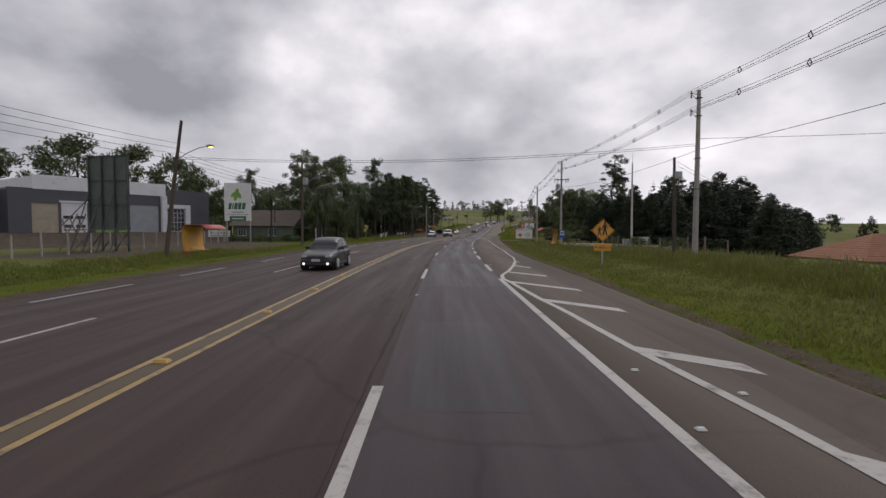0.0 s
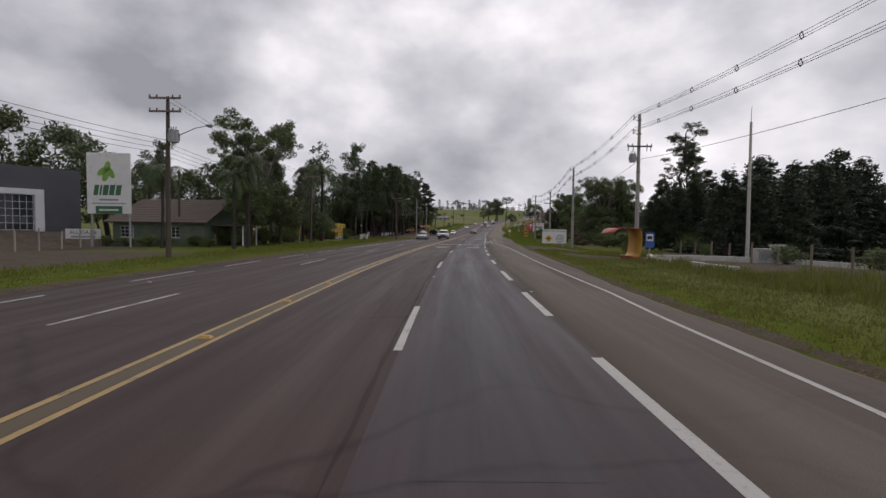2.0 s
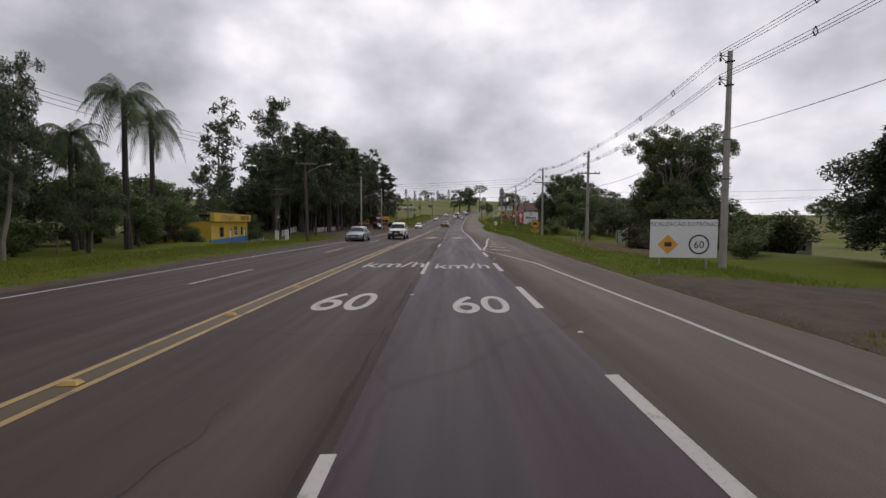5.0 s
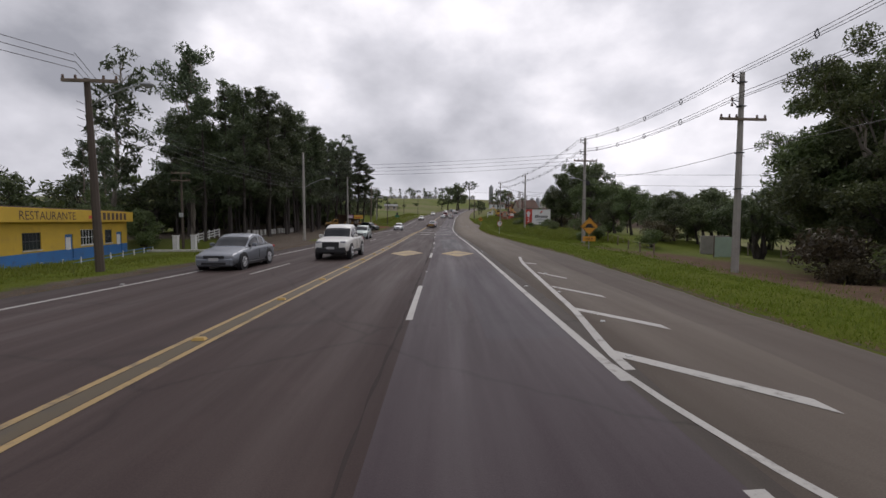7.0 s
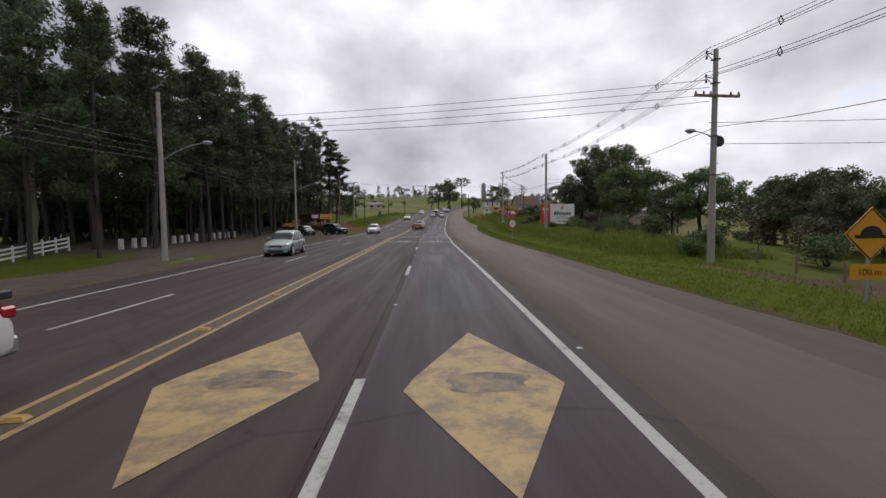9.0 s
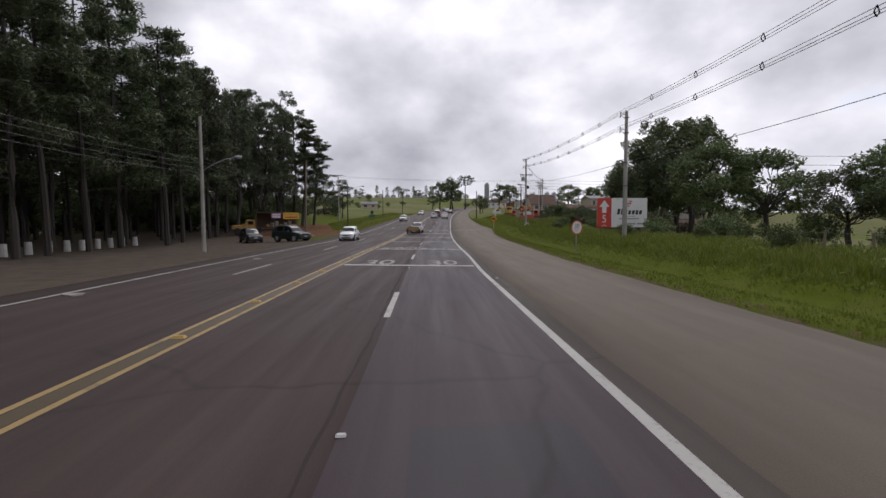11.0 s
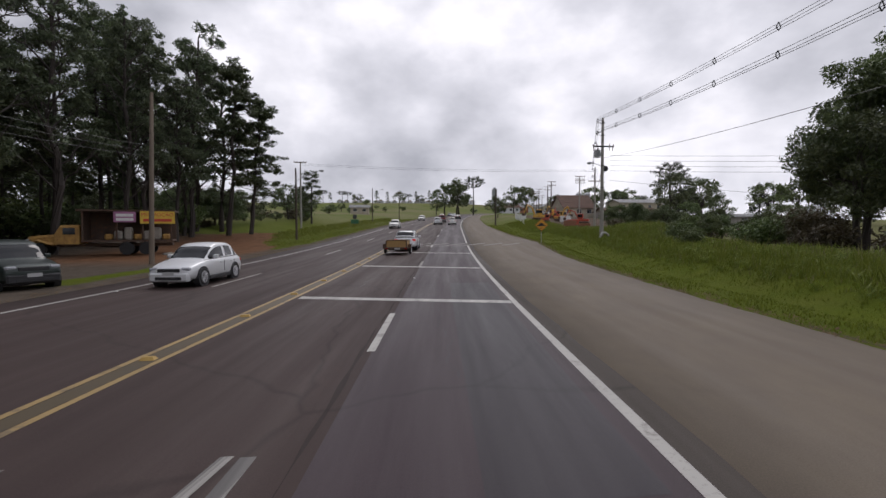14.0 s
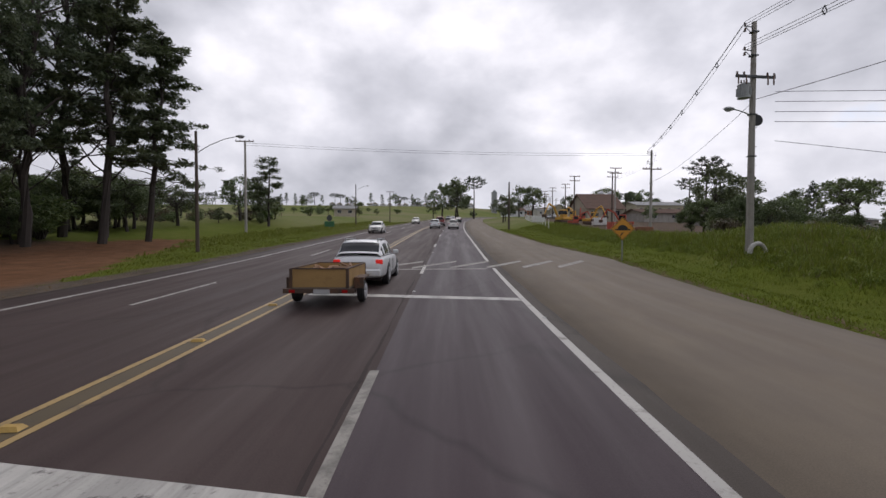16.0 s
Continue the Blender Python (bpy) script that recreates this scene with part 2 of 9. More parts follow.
POLE_WOOD = surface("pole_wood", (0.085, 0.065, 0.05), 0.85, 0.3, 1.5, 40, 0.4, stretch=(1, 1, 0.12))
WOOD_GREY = surface("weathered_wood", (0.19, 0.15, 0.115), 0.85, 0.25, 2.0, 40, 0.35, stretch=(1, 1, 0.15))
CABLE = surface("cable_black", (0.025, 0.025, 0.028), 0.6, 0.1, 5, 40, 0)
STEEL = surface("galvanised_steel", (0.36, 0.37, 0.38), 0.45, 0.15, 4, 40, 0.08, metal=0.7)
STEEL_DARK = surface("dark_steel", (0.06, 0.065, 0.07), 0.5, 0.25, 3, 40, 0.1, metal=0.3)
PORCELAIN = surface("insulator_brown", (0.12, 0.07, 0.05), 0.25, 0.15, 10, 50, 0)
TRAFO = surface("transformer_grey", (0.33, 0.35, 0.35), 0.5, 0.15, 4, 30, 0.1, dirt=(0.2, 0.15, 0.1), dirt_amount=0.2)
SIGN_YELLOW = surface("sign_yellow", (0.66, 0.30, 0.025), 0.42, 0.10, 2, 40, 0.03, dirt=(0.30, 0.18, 0.05), dirt_amount=0.1)
SIGN_WHITE = surface("sign_white", (0.66, 0.66, 0.65), 0.45, 0.07, 1.2, 40, 0.03, dirt=(0.4, 0.38, 0.35), dirt_amount=0.15)
SIGN_BLACK = surface("sign_black", (0.02, 0.02, 0.02), 0.5, 0.1, 3, 40, 0)
SIGN_RED = surface("sign_red", (0.50, 0.045, 0.025), 0.45, 0.10, 2, 40, 0.03)
SIGN_BLUE = surface("sign_blue", (0.02, 0.10, 0.36), 0.45, 0.1, 2, 40, 0.03)
SIGN_GREEN = surface("sign_green", (0.18, 0.36, 0.06), 0.5, 0.15, 2, 40, 0.03)
SIGN_DARKGREEN = surface("sign_dark_green", (0.03, 0.13, 0.06), 0.5, 0.15, 2, 40, 0.03)
SIGN_GREY = surface("sign_grey", (0.26, 0.27, 0.28), 0.5, 0.15, 2, 40, 0.03)
SIGN_BACK = surface("sign_back_metal", (0.10, 0.125, 0.11), 0.6, 0.25, 1.2, 30, 0.1, metal=0.2, dirt=(0.09, 0.07, 0.05), dirt_amount=0.3)
SHELTER_YELLOW = surface("shelter_yellow", (0.52, 0.27, 0.03), 0.5, 0.18, 1.6, 30, 0.1, dirt=(0.25, 0.12, 0.03), dirt_amount=0.3)
# lighter copy of the roof red: daylight on the lip is put into its colour
SHELTER_RED_LIT = surface("shelter_red_lit", (0.42, 0.085, 0.065), 0.5, 0.2, 1.6, 30, 0.1, dirt=(0.20, 0.07, 0.05), dirt_amount=0.3)
SHELTER_RED = surface("shelter_red", (0.30, 0.07, 0.05), 0.55, 0.2, 1.6, 30, 0.1, dirt=(0.14, 0.05, 0.04), dirt_amount=0.3)
WALL_WHITE = surface("render_white", (0.62, 0.63, 0.66), 0.8, 0.08, 0.6, 30, 0.15, dirt=(0.40, 0.38, 0.35), dirt_amount=0.2)
WALL_DARK = surface("cladding_dark_grey", (0.075, 0.077, 0.09), 0.6, 0.14, 0.6, 30, 0.12)
WALL_GREEN = surface("render_green", (0.115, 0.145, 0.105), 0.85, 0.15, 0.8, 30, 0.15, dirt=(0.08, 0.09, 0.06), dirt_amount=0.3)
WALL_YELLOW = surface("render_yellow", (0.52, 0.34, 0.035), 0.8, 0.12, 0.8, 30, 0.15, dirt=(0.35, 0.22, 0.05), dirt_amount=0.2)
WALL_BLUE = surface("render_blue", (0.03, 0.14, 0.36), 0.8, 0.15, 0.8, 30, 0.15, dirt=(0.05, 0.07, 0.11), dirt_amount=0.25)
WALL_CREAM = surface("render_cream", (0.36, 0.32, 0.25), 0.85, 0.12, 0.8, 30, 0.15, dirt=(0.22, 0.19, 0.15), dirt_amount=0.3, random_tone=0.25)
ROOF_BROWN = surface("roof_brown_tile", (0.10, 0.075, 0.06), 0.85, 0.25, 0.9, 20, 0.4, dirt=(0.05, 0.045, 0.04), dirt_amount=0.35)
ROOF_ORANGE = surface("roof_orange_tile", (0.26, 0.115, 0.058), 0.85, 0.22, 0.9, 20, 0.4, dirt=(0.16, 0.08, 0.05), dirt_amount=0.35, random_tone=0.2)
ROOF_RUSTY = surface("roof_rusty_brown", (0.115, 0.065, 0.046), 0.85, 0.25, 0.9, 20, 0.3, dirt=(0.09, 0.06, 0.045), dirt_amount=0.4)
ROOF_GREY = surface("roof_grey_sheet", (0.28, 0.28, 0.28), 0.7, 0.15, 0.9, 20, 0.2, dirt=(0.14, 0.12, 0.1), dirt_amount=0.3)
BRICK = surface("raw_brick", (0.30, 0.13, 0.08), 0.9, 0.2, 1.0, 25, 0.3, dirt=(0.16, 0.10, 0.07), dirt_amount=0.3)
WINDOW = glass_dark("window_glass", (0.025, 0.03, 0.035))
SHUTTER = surface("roller_shutter", (0.30, 0.32, 0.34), 0.5, 0.12, 1.0, 30, 0.1, metal=0.2)
FENCE_WHITE = surface("fence_white_paint", (0.62, 0.62, 0.60), 0.7, 0.12, 2, 30, 0.15, dirt=(0.3, 0.27, 0.22), dirt_amount=0.25)
KERB = surface("kerb_whitewash", (0.50, 0.49, 0.46), 0.85, 0.15, 1.2, 20, 0.2, dirt=(0.22, 0.19, 0.15), dirt_amount=0.4)
LITTER = surface("pale_debris", (0.26, 0.24, 0.21), 0.85, 0.25, 4, 30, 0.2)
MACHINE_YELLOW = surface("machine_yellow", (0.60, 0.33, 0.04), 0.5, 0.2, 2, 30, 0.1, dirt=(0.2, 0.12, 0.06), dirt_amount=0.4)
MACHINE_RED = surface("machine_red", (0.42, 0.06, 0.03), 0.5, 0.2, 2, 30, 0.1, dirt=(0.17, 0.08, 0.05), dirt_amount=0.4)
RUST = surface("rusty_yellow_cab", (0.40, 0.23, 0.06), 0.75, 0.3, 2.5, 30, 0.2, dirt=(0.13, 0.06, 0.03), dirt_amount=0.5)
RUST_DARK = surface("rusty_frame", (0.085, 0.055, 0.04), 0.85, 0.3, 2.5, 30, 0.25, dirt=(0.16, 0.07, 0.03), dirt_amount=0.35)
PLYWOOD = surface("plywood_ochre", (0.36, 0.22, 0.08), 0.7, 0.18, 1.5, 40, 0.15, dirt=(0.20, 0.12, 0.05), dirt_amount=0.25, stretch=(0.3, 1, 1))
FIREWOOD = surface("scrap_wood", (0.25, 0.15, 0.09), 0.9, 0.35, 3, 30, 0.3, random_tone=0.35)
TYRE = surface("tyre_rubber", (0.022, 0.022, 0.023), 0.85, 0.2, 6, 60, 0.15)
RIM = surface("alloy_rim", (0.45, 0.45, 0.46), 0.35, 0.12, 6, 40, 0.03, metal=0.8)
TRIM_BLACK = surface("black_plastic", (0.02, 0.02, 0.022), 0.55, 0.15, 6, 60, 0.05)
CAR_GLASS = glass_dark("car_glass", (0.012, 0.014, 0.017))
LENS_CLEAR = surface("headlamp_lens", (0.30, 0.31, 0.33), 0.08, 0.05, 6, 40, 0)
LENS_RED = surface("tail_lamp_lens", (0.35, 0.012, 0.012), 0.15, 0.08, 6, 40, 0)
BRAKE_LIT = lamp_glow("brake_lamp_lit", (0.60, 0.02, 0.015), 0.28)
HEAD_LIT = lamp_glow("headlamp_lit", (1.0, 0.95, 0.85), 1.1)
STREET_LIT = lamp_glow("street_lamp_lit", (1.0, 0.72, 0.18), 2.5)
PLATE = surface("plate_grey", (0.42, 0.42, 0.42), 0.5, 0.06, 6, 40, 0)


def car_paint(name, base, metal=0.35):
    return surface(name, base, 0.38, 0.05, 1.5, 60, 0.0, metal=metal, coat=0.25, dirt=shade(base, 0.7), dirt_amount=0.05)


PAINT_SILVER = car_paint("car_silver", (0.66, 0.67, 0.68), 0.25)
PAINT_CARWHITE = car_paint("car_white", (0.66, 0.65, 0.62), 0.0)
PAINT_CARGREY = car_paint("car_grey", (0.20, 0.215, 0.24), 0.5)
PAINT_CARBLACK = car_paint("car_black", (0.018, 0.018, 0.02), 0.2)
PAINT_CARRED = car_paint("car_red", (0.20, 0.03, 0.03), 0.3)
PAINT_CARGREEN = car_paint("car_grey_green", (0.30, 0.35, 0.33), 0.4)
PAINT_DARKGREEN = car_paint("car_dark_green", (0.025, 0.035, 0.032), 0.3)

LEAF_PINE = leafy("pine_needles", (0.036, 0.052, 0.025), (0.102, 0.130, 0.054))
LEAF_CYPRESS = leafy("cypress_foliage", (0.020, 0.030, 0.018), (0.056, 0.074, 0.036))
LEAF_BROAD = leafy("broad_leaves", (0.050, 0.072, 0.026), (0.150, 0.190, 0.068))
LEAF_DEEP = leafy("deep_green_leaves", (0.043, 0.060, 0.027), (0.122, 0.150, 0.060))
LEAF_EUCALYPT = leafy("eucalyptus_leaves", (0.042, 0.062, 0.034), (0.130, 0.165, 0.082))
LEAF_PALM = leafy("palm_fronds", (0.034, 0.055, 0.020), (0.095, 0.125, 0.044))
LEAF_BUSH = leafy("bush_leaves", (0.050, 0.075, 0.024), (0.145, 0.185, 0.060))
LEAF_BROWN = leafy("reddish_scrub_leaves", (0.045, 0.035, 0.020), (0.110, 0.090, 0.045))
GRASS_LONG = leafy("grass_blades", (0.112, 0.142, 0.012), (0.170, 0.196, 0.024), 0.6)
GRASS_OLIVE = leafy("olive_grass_blades", (0.112, 0.118, 0.016), (0.168, 0.166, 0.034), 0.6)
GRASS_TALL = leafy("tall_grass_blades", (0.100, 0.136, 0.016), (0.200, 0.232, 0.036), 0.6)
GRASS_DRY = leafy("grass_seed_heads", (0.12, 0.12, 0.045), (0.26, 0.24, 0.10), 0.7)
BARK = surface("bark_dark", (0.048, 0.039, 0.034), 0.9, 0.3, 1.6, 22, 0.6, stretch=(1, 1, 0.25))
BARK_PALE = surface("bark_pale", (0.23, 0.20, 0.165), 0.85, 0.3, 1.0, 22, 0.4, stretch=(1, 1, 0.25))


def ground_material():
    """Mown grass, rough grass and bare earth; the earth follows the ground's own map of worn places."""
    m, t, b = nodes_of("verge_ground")
    at = t.nodes.new("ShaderNodeTexCoord").outputs["Object"]
    worn = t.nodes.new("ShaderNodeAttribute")
    worn.attribute_name = "earth"
    red = t.nodes.new("ShaderNodeAttribute")
    red.attribute_name = "red"
    n1, n2, n3 = noise_at(t, at, 0.12, 5, 0.6), noise_at(t, at, 1.1, 6, 0.65), noise_at(t, at, 16.0, 5, 0.7)
    dry = t.nodes.new("ShaderNodeAttribute")
    dry.attribute_name = "dry"
    lush = mixed(t, ramp(t, n2, 0.35, 0.68), (0.074, 0.097, 0.009), (0.098, 0.118, 0.013))
    lush = mixed(t, ramp(t, noise_at(t, at, 0.38, 5, 0.62), 0.46, 0.68, 0.0, 0.45), lush, (0.128, 0.130, 0.032))
    lush = mixed(t, ramp(t, n3, 0.42, 0.72, 0.0, 0.35), lush, (0.036, 0.064, 0.008))
    green = mixed(t, ramp(t, n1, 0.35, 0.65), (0.080, 0.118, 0.018), (0.125, 0.150, 0.028))
    green = mixed(t, ramp(t, n2, 0.42, 0.70, 0.0, 0.6), green, (0.155, 0.165, 0.055))
    green = mixed(t, ramp(t, n3, 0.40, 0.70, 0.0, 0.6), green, (0.038, 0.070, 0.013))
    green = mixed(t, ramp(t, noise_at(t, at, 0.018, 5, 0.6), 0.40, 0.62, 0.15, 0.9), green, (0.165, 0.155, 0.080))
    green = mixed(t, dry.outputs["Fac"], lush, green)
    earth = mixed(t, ramp(t, n2, 0.3, 0.7), (0.075, 0.060, 0.047), (0.125, 0.103, 0.082))
    earth = mixed(t, ramp(t, n3, 0.45, 0.75, 0.0, 0.5), earth, (0.050, 0.040, 0.032))
    earth = mixed(t, red.outputs["Fac"], earth, mixed(t, ramp(t, n2, 0.3, 0.7), (0.105, 0.054, 0.029), (0.180, 0.094, 0.052)))
    edge = t.nodes.new("ShaderNodeMath")
    edge.operation = "ADD"
    t.links.new(worn.outputs["Fac"], edge.inputs[0])
    t.links.new(ramp(t, n2, 0.25, 0.75, -0.33, 0.33), edge.inputs[1])
    edge2 = t.nodes.new("ShaderNodeMath")
    edge2.operation = "ADD"
    t.links.new(edge.outputs[0], edge2.inputs[0])
    t.links.new(ramp(t, n3, 0.3, 0.7, -0.14, 0.14), edge2.inputs[1])
    t.links.new(mixed(t, ramp(t, edge2.outputs[0], 0.38, 0.62), green, earth), b.inputs["Base Color"])
    b.inputs["Roughness"].default_value = 0.92
    b.inputs["Specular IOR Level"].default_value = 0.04
    bumped(t, b, n3, 0.7, 0.06)
    return m


CLODS = surface("crumbled_earth", (0.120, 0.078, 0.040), 0.95, 0.3, 3, 40, 0.2)
GROUND = ground_material()


# ---- mesh helpers ----
def part(name, bm, material, parent=None, label="", smooth=False):
    """Links a bmesh as one mesh object, under a thing or a part."""
    me = bpy.data.meshes.new(name)
    bm.to_mesh(me)
    bm.free()
    return part_of(name, me, material, parent, label, smooth)


def part_of(name, me, material, parent=None, label="", smooth=False):
    me.materials.clear()
    me.materials.append(material)
    if smooth:
        me.polygons.foreach_set("use_smooth", [True] * len(me.polygons))
    ob = new(name, me)
    if parent:
        ob.parent = parent
    if label:
        tagged(ob, label)
    return ob


def empty(name, m, label, category, group="", kind=""):
    ob = new(name)
    ob.empty_display_size = 0.2
    ob.matrix_world = m
    return tagged(ob, label, category, group, kind)


def grid_mesh(name, verts, faces, uv=None):
    me = bpy.data.meshes.new(name)
    v, f = np.asarray(verts, float).reshape(-1, 3), np.asarray(faces, int)
    me.vertices.add(len(v))
    me.vertices.foreach_set("co", v.ravel())
    k = f.shape[1]
    me.loops.add(f.size)
    me.loops.foreach_set("vertex_index", f.ravel())
    me.polygons.add(len(f))
    me.polygons.foreach_set("loop_start", np.arange(0, f.size, k))
    if uv is not None:
        layer = me.uv_layers.new(name="UVMap")
        layer.data.foreach_set("uv", np.asarray(uv, float)[f.ravel()].ravel())
    me.update(calc_edges=True)
    me.validate()
    return me


def box(bm, x0, x1, y0, y1, z0, z1, bevel=0.0):
    m = Matrix.Translation(((x0 + x1) / 2, (y0 + y1) / 2, (z0 + z1) / 2)) @ Matrix.Diagonal((x1 - x0, y1 - y0, z1 - z0, 1))
    made = bmesh.ops.create_cube(bm, size=1, matrix=m)["verts"]
    if bevel:
        edges = list({e for v in made for e in v.link_edges})
        bmesh.ops.bevel(bm, geom=edges, offset=bevel, segments=1, affect="EDGES")
    return bm


def boxed(x0, x1, y0, y1, z0, z1, bevel=0.0):
    return box(bmesh.new(), x0, x1, y0, y1, z0, z1, bevel)


def rod(bm, a, b, r0, r1=None, n=8):
    a, b = Vector(a), Vector(b)
    way = b - a
    m = Matrix.Translation((a + b) / 2) @ way.to_track_quat("Z", "Y").to_matrix().to_4x4()
    bmesh.ops.create_cone(bm, cap_ends=True, segments=n, radius1=r0, radius2=r0 if r1 is None else r1, depth=way.length, matrix=m)
    return bm


def rods(*some):
    bm = bmesh.new()
    for r in some:
        rod(bm, *r)
    return bm


def tube(bm, points, radii, n=6):
    """A bent, tapered tube through points."""
    rings = []
    for i, p in enumerate(points):
        way = (Vector(points[min(i + 1, len(points) - 1)]) - Vector(points[max(i - 1, 0)])).normalized()
        q = way.to_track_quat("Z", "Y")
        rings.append([bm.verts.new(Vector(p) + q @ Vector((radii[i] * math.cos(k * math.tau / n), radii[i] * math.sin(k * math.tau / n), 0))) for k in range(n)])
    for r, s in zip(rings, rings[1:]):
        for k in range(n):
            bm.faces.new((r[k], r[(k + 1) % n], s[(k + 1) % n], s[k]))
    bm.faces.new(rings[-1])
    return bm


def poly(bm, outline, depth=0.0, y=0.0):
    """A plate in the xz plane, its face towards -y."""
    front = [bm.verts.new((x, y, z)) for x, z in outline]
    bm.faces.new(front)
    if depth:
        back = [bm.verts.new((x, y + depth, z)) for x, z in outline]
        bm.faces.new(back[::-1])
        for i in range(len(front)):
            j = (i + 1) % len(front)
            bm.faces.new((front[j], front[i], back[i], back[j]))
    bmesh.ops.recalc_face_normals(bm, faces=bm.faces)
    return bm


def ring_points(cx, cz, rx, rz, n=28):
    return [(cx + rx * math.cos(k * math.tau / n), cz + rz * math.sin(k * math.tau / n)) for k in range(n)]


def lettering(words, height, material, parent, m, name="lettering", stretch=1.0, middle=True):
    """Words in the built-in font, lying in the xy plane of m, reading along x."""
    curve = bpy.data.curves.new("words", "FONT")
    curve.body, curve.size = words, height * 1.38
    curve.align_x = "CENTER" if middle else "LEFT"
    ob = bpy.data.objects.new("words", curve)
    me = bpy.data.meshes.new_from_object(ob)
    bpy.data.objects.remove(ob)
    me.transform(Matrix.Diagonal((1, stretch, 1, 1)))
    me.transform(m)
    return part_of(name, me, material, parent)


UPRIGHT = Matrix.Rotation(math.pi / 2, 4, "X")   # turns lettering to stand, facing -y


# ---- the road's line, its rise, and the lie of the land ----
LINE = [(-400, 6.0), (-60, 1.6), (0, 0.62), (20, 0.30), (36, 0.47), (52, 1.0), (67, 1.93), (86, 3.55), (105.5, 5.40), (120, 6.90), (140, 8.62), (162, 10.4),
        (180, 12.15), (204, 14.85), (263, 22.7), (320, 32.0), (389, 46.0), (430, 59), (469, 78), (520, 112), (600, 178), (800, 360), (4500, 3600)]
_y = np.arange(-400, 4501, 1.0)
_x = np.interp(_y, [p[0] for p in LINE], [p[1] for p in LINE])
for _ in range(2):
    _x = np.convolve(np.pad(_x, 10, mode="edge"), np.ones(21) / 21, mode="valid")


def line(y):
    return np.interp(y, _y, _x)


def ease(a, b, v):
    t = np.clip((np.asarray(v, float) - a) / (b - a), 0, 1)
    return t * t * (3 - 2 * t)


def rise(y):
    y = np.asarray(y, float)
    ramp_up = 0.045 * np.clip(y - 180, 0, 40) ** 2 / 80
    return ramp_up + 0.045 * np.clip(y - 220, 0, 260) + 0.015 * np.clip(y - 480, 0, 400)


def edge_left(y):
    return np.interp(y, [-400, 0, 20, 30, 46, 70, 100, 120, 140, 150, 200, 240, 300, 4500], [-10.6, -10.6, -10.9, -11.2, -11.4, -10.9, -10.9, -10.6, -10.6, -10.9, -11.2, -11.2, -10.6, -10.6])


def edge_right(y):
    return np.interp(y, [-400, 0, 8, 18, 41, 50, 66, 72, 86, 100, 113, 118, 128, 160, 175, 200, 216, 228, 260, 4500], [5.6, 5.6, 6.1, 6.5, 6.5, 7.0, 7.2, 7.3, 7.4, 7.5, 8.1, 8.3, 8.0, 8.1, 8.7, 9.4, 10.6, 9.4, 8.6, 8.6])


def ground_height(o, y):
    """Height of the land at the offset o from the lane line and the distance y."""
    o, y = np.asarray(o, float), np.asarray(y, float)
    z = rise(y)
    dl, dr = edge_left(y) - o, o - edge_right(y)
    bumps = 0.05 * np.sin(o * 1.7 + y * 0.31) * np.sin(y * 0.53 - o * 0.4)
    left = 0.07 * ease(0, 0.35, dl) - 0.22 * ease(1, 6, dl) + bumps * ease(0.5, 3, dl) - 1.1 * ease(5, 12, dl) * ease(112, 122, y) * (1 - ease(144, 156, y))
    ahead, along = (o + line(y) + 51.4) * 0.862 - (y - 58.6) * 0.507, (o + line(y) + 51.4) * 0.507 + (y - 58.6) * 0.862
    left = left + 1.45 * ease(6, 1.5, ahead) * ease(-28, -10, along) * (1 - ease(22.5, 25.5, along))      # forecourt of the warehouse
    left = left + 1.6 * ease(6, 22, dl) * ease(205, 270, y) + 11 * ease(340, 650, y) * ease(12, 110, dl)
    side = np.interp(y, [-400, 0, 30, 60, 86, 111, 134, 150, 169, 210, 240, 270, 4500], [-0.2, 0, 0, -0.35, -0.6, -0.5, -0.25, 0.0, 0.2, 0.15, 0.3, 1.0, 1.2])
    right = 0.08 * ease(0, 0.4, dr) + side * ease(1.0, 9, dr) + bumps * ease(0.5, 3, dr)
    right = right - 3.4 * ease(14, 60, dr) * (1 - ease(230, 270, y)) - 5.0 * ease(70, 220, dr)
    right = right + 1.15 * np.exp(-((o - 22) / 5.0) ** 2 - ((y - 214) / 6.5) ** 2) * ease(1, 7, dr)
    right = right - 0.35 * ease(1.2, 2.6, dr) * (1 - ease(2.6, 4.6, dr)) * ease(136, 150, y) * (1 - ease(205, 220, y))
    right = right + 0.38 * ease(3.7, 5.4, dr) * (1 - ease(13, 18, dr)) * ease(138, 150, y) * (1 - ease(228, 238, y))      # bank of tall grass
    right = right - 0.75 * ease(5, 13, dr) * ease(104, 114, y) * (1 - ease(132, 142, y))      # the ground falls towards the sheet gate
    return z + np.where(dl > 0, left, 0) + np.where(dr > 0, right, 0)


def ground_at(x, y):
    return float(ground_height(x - line(y), y))


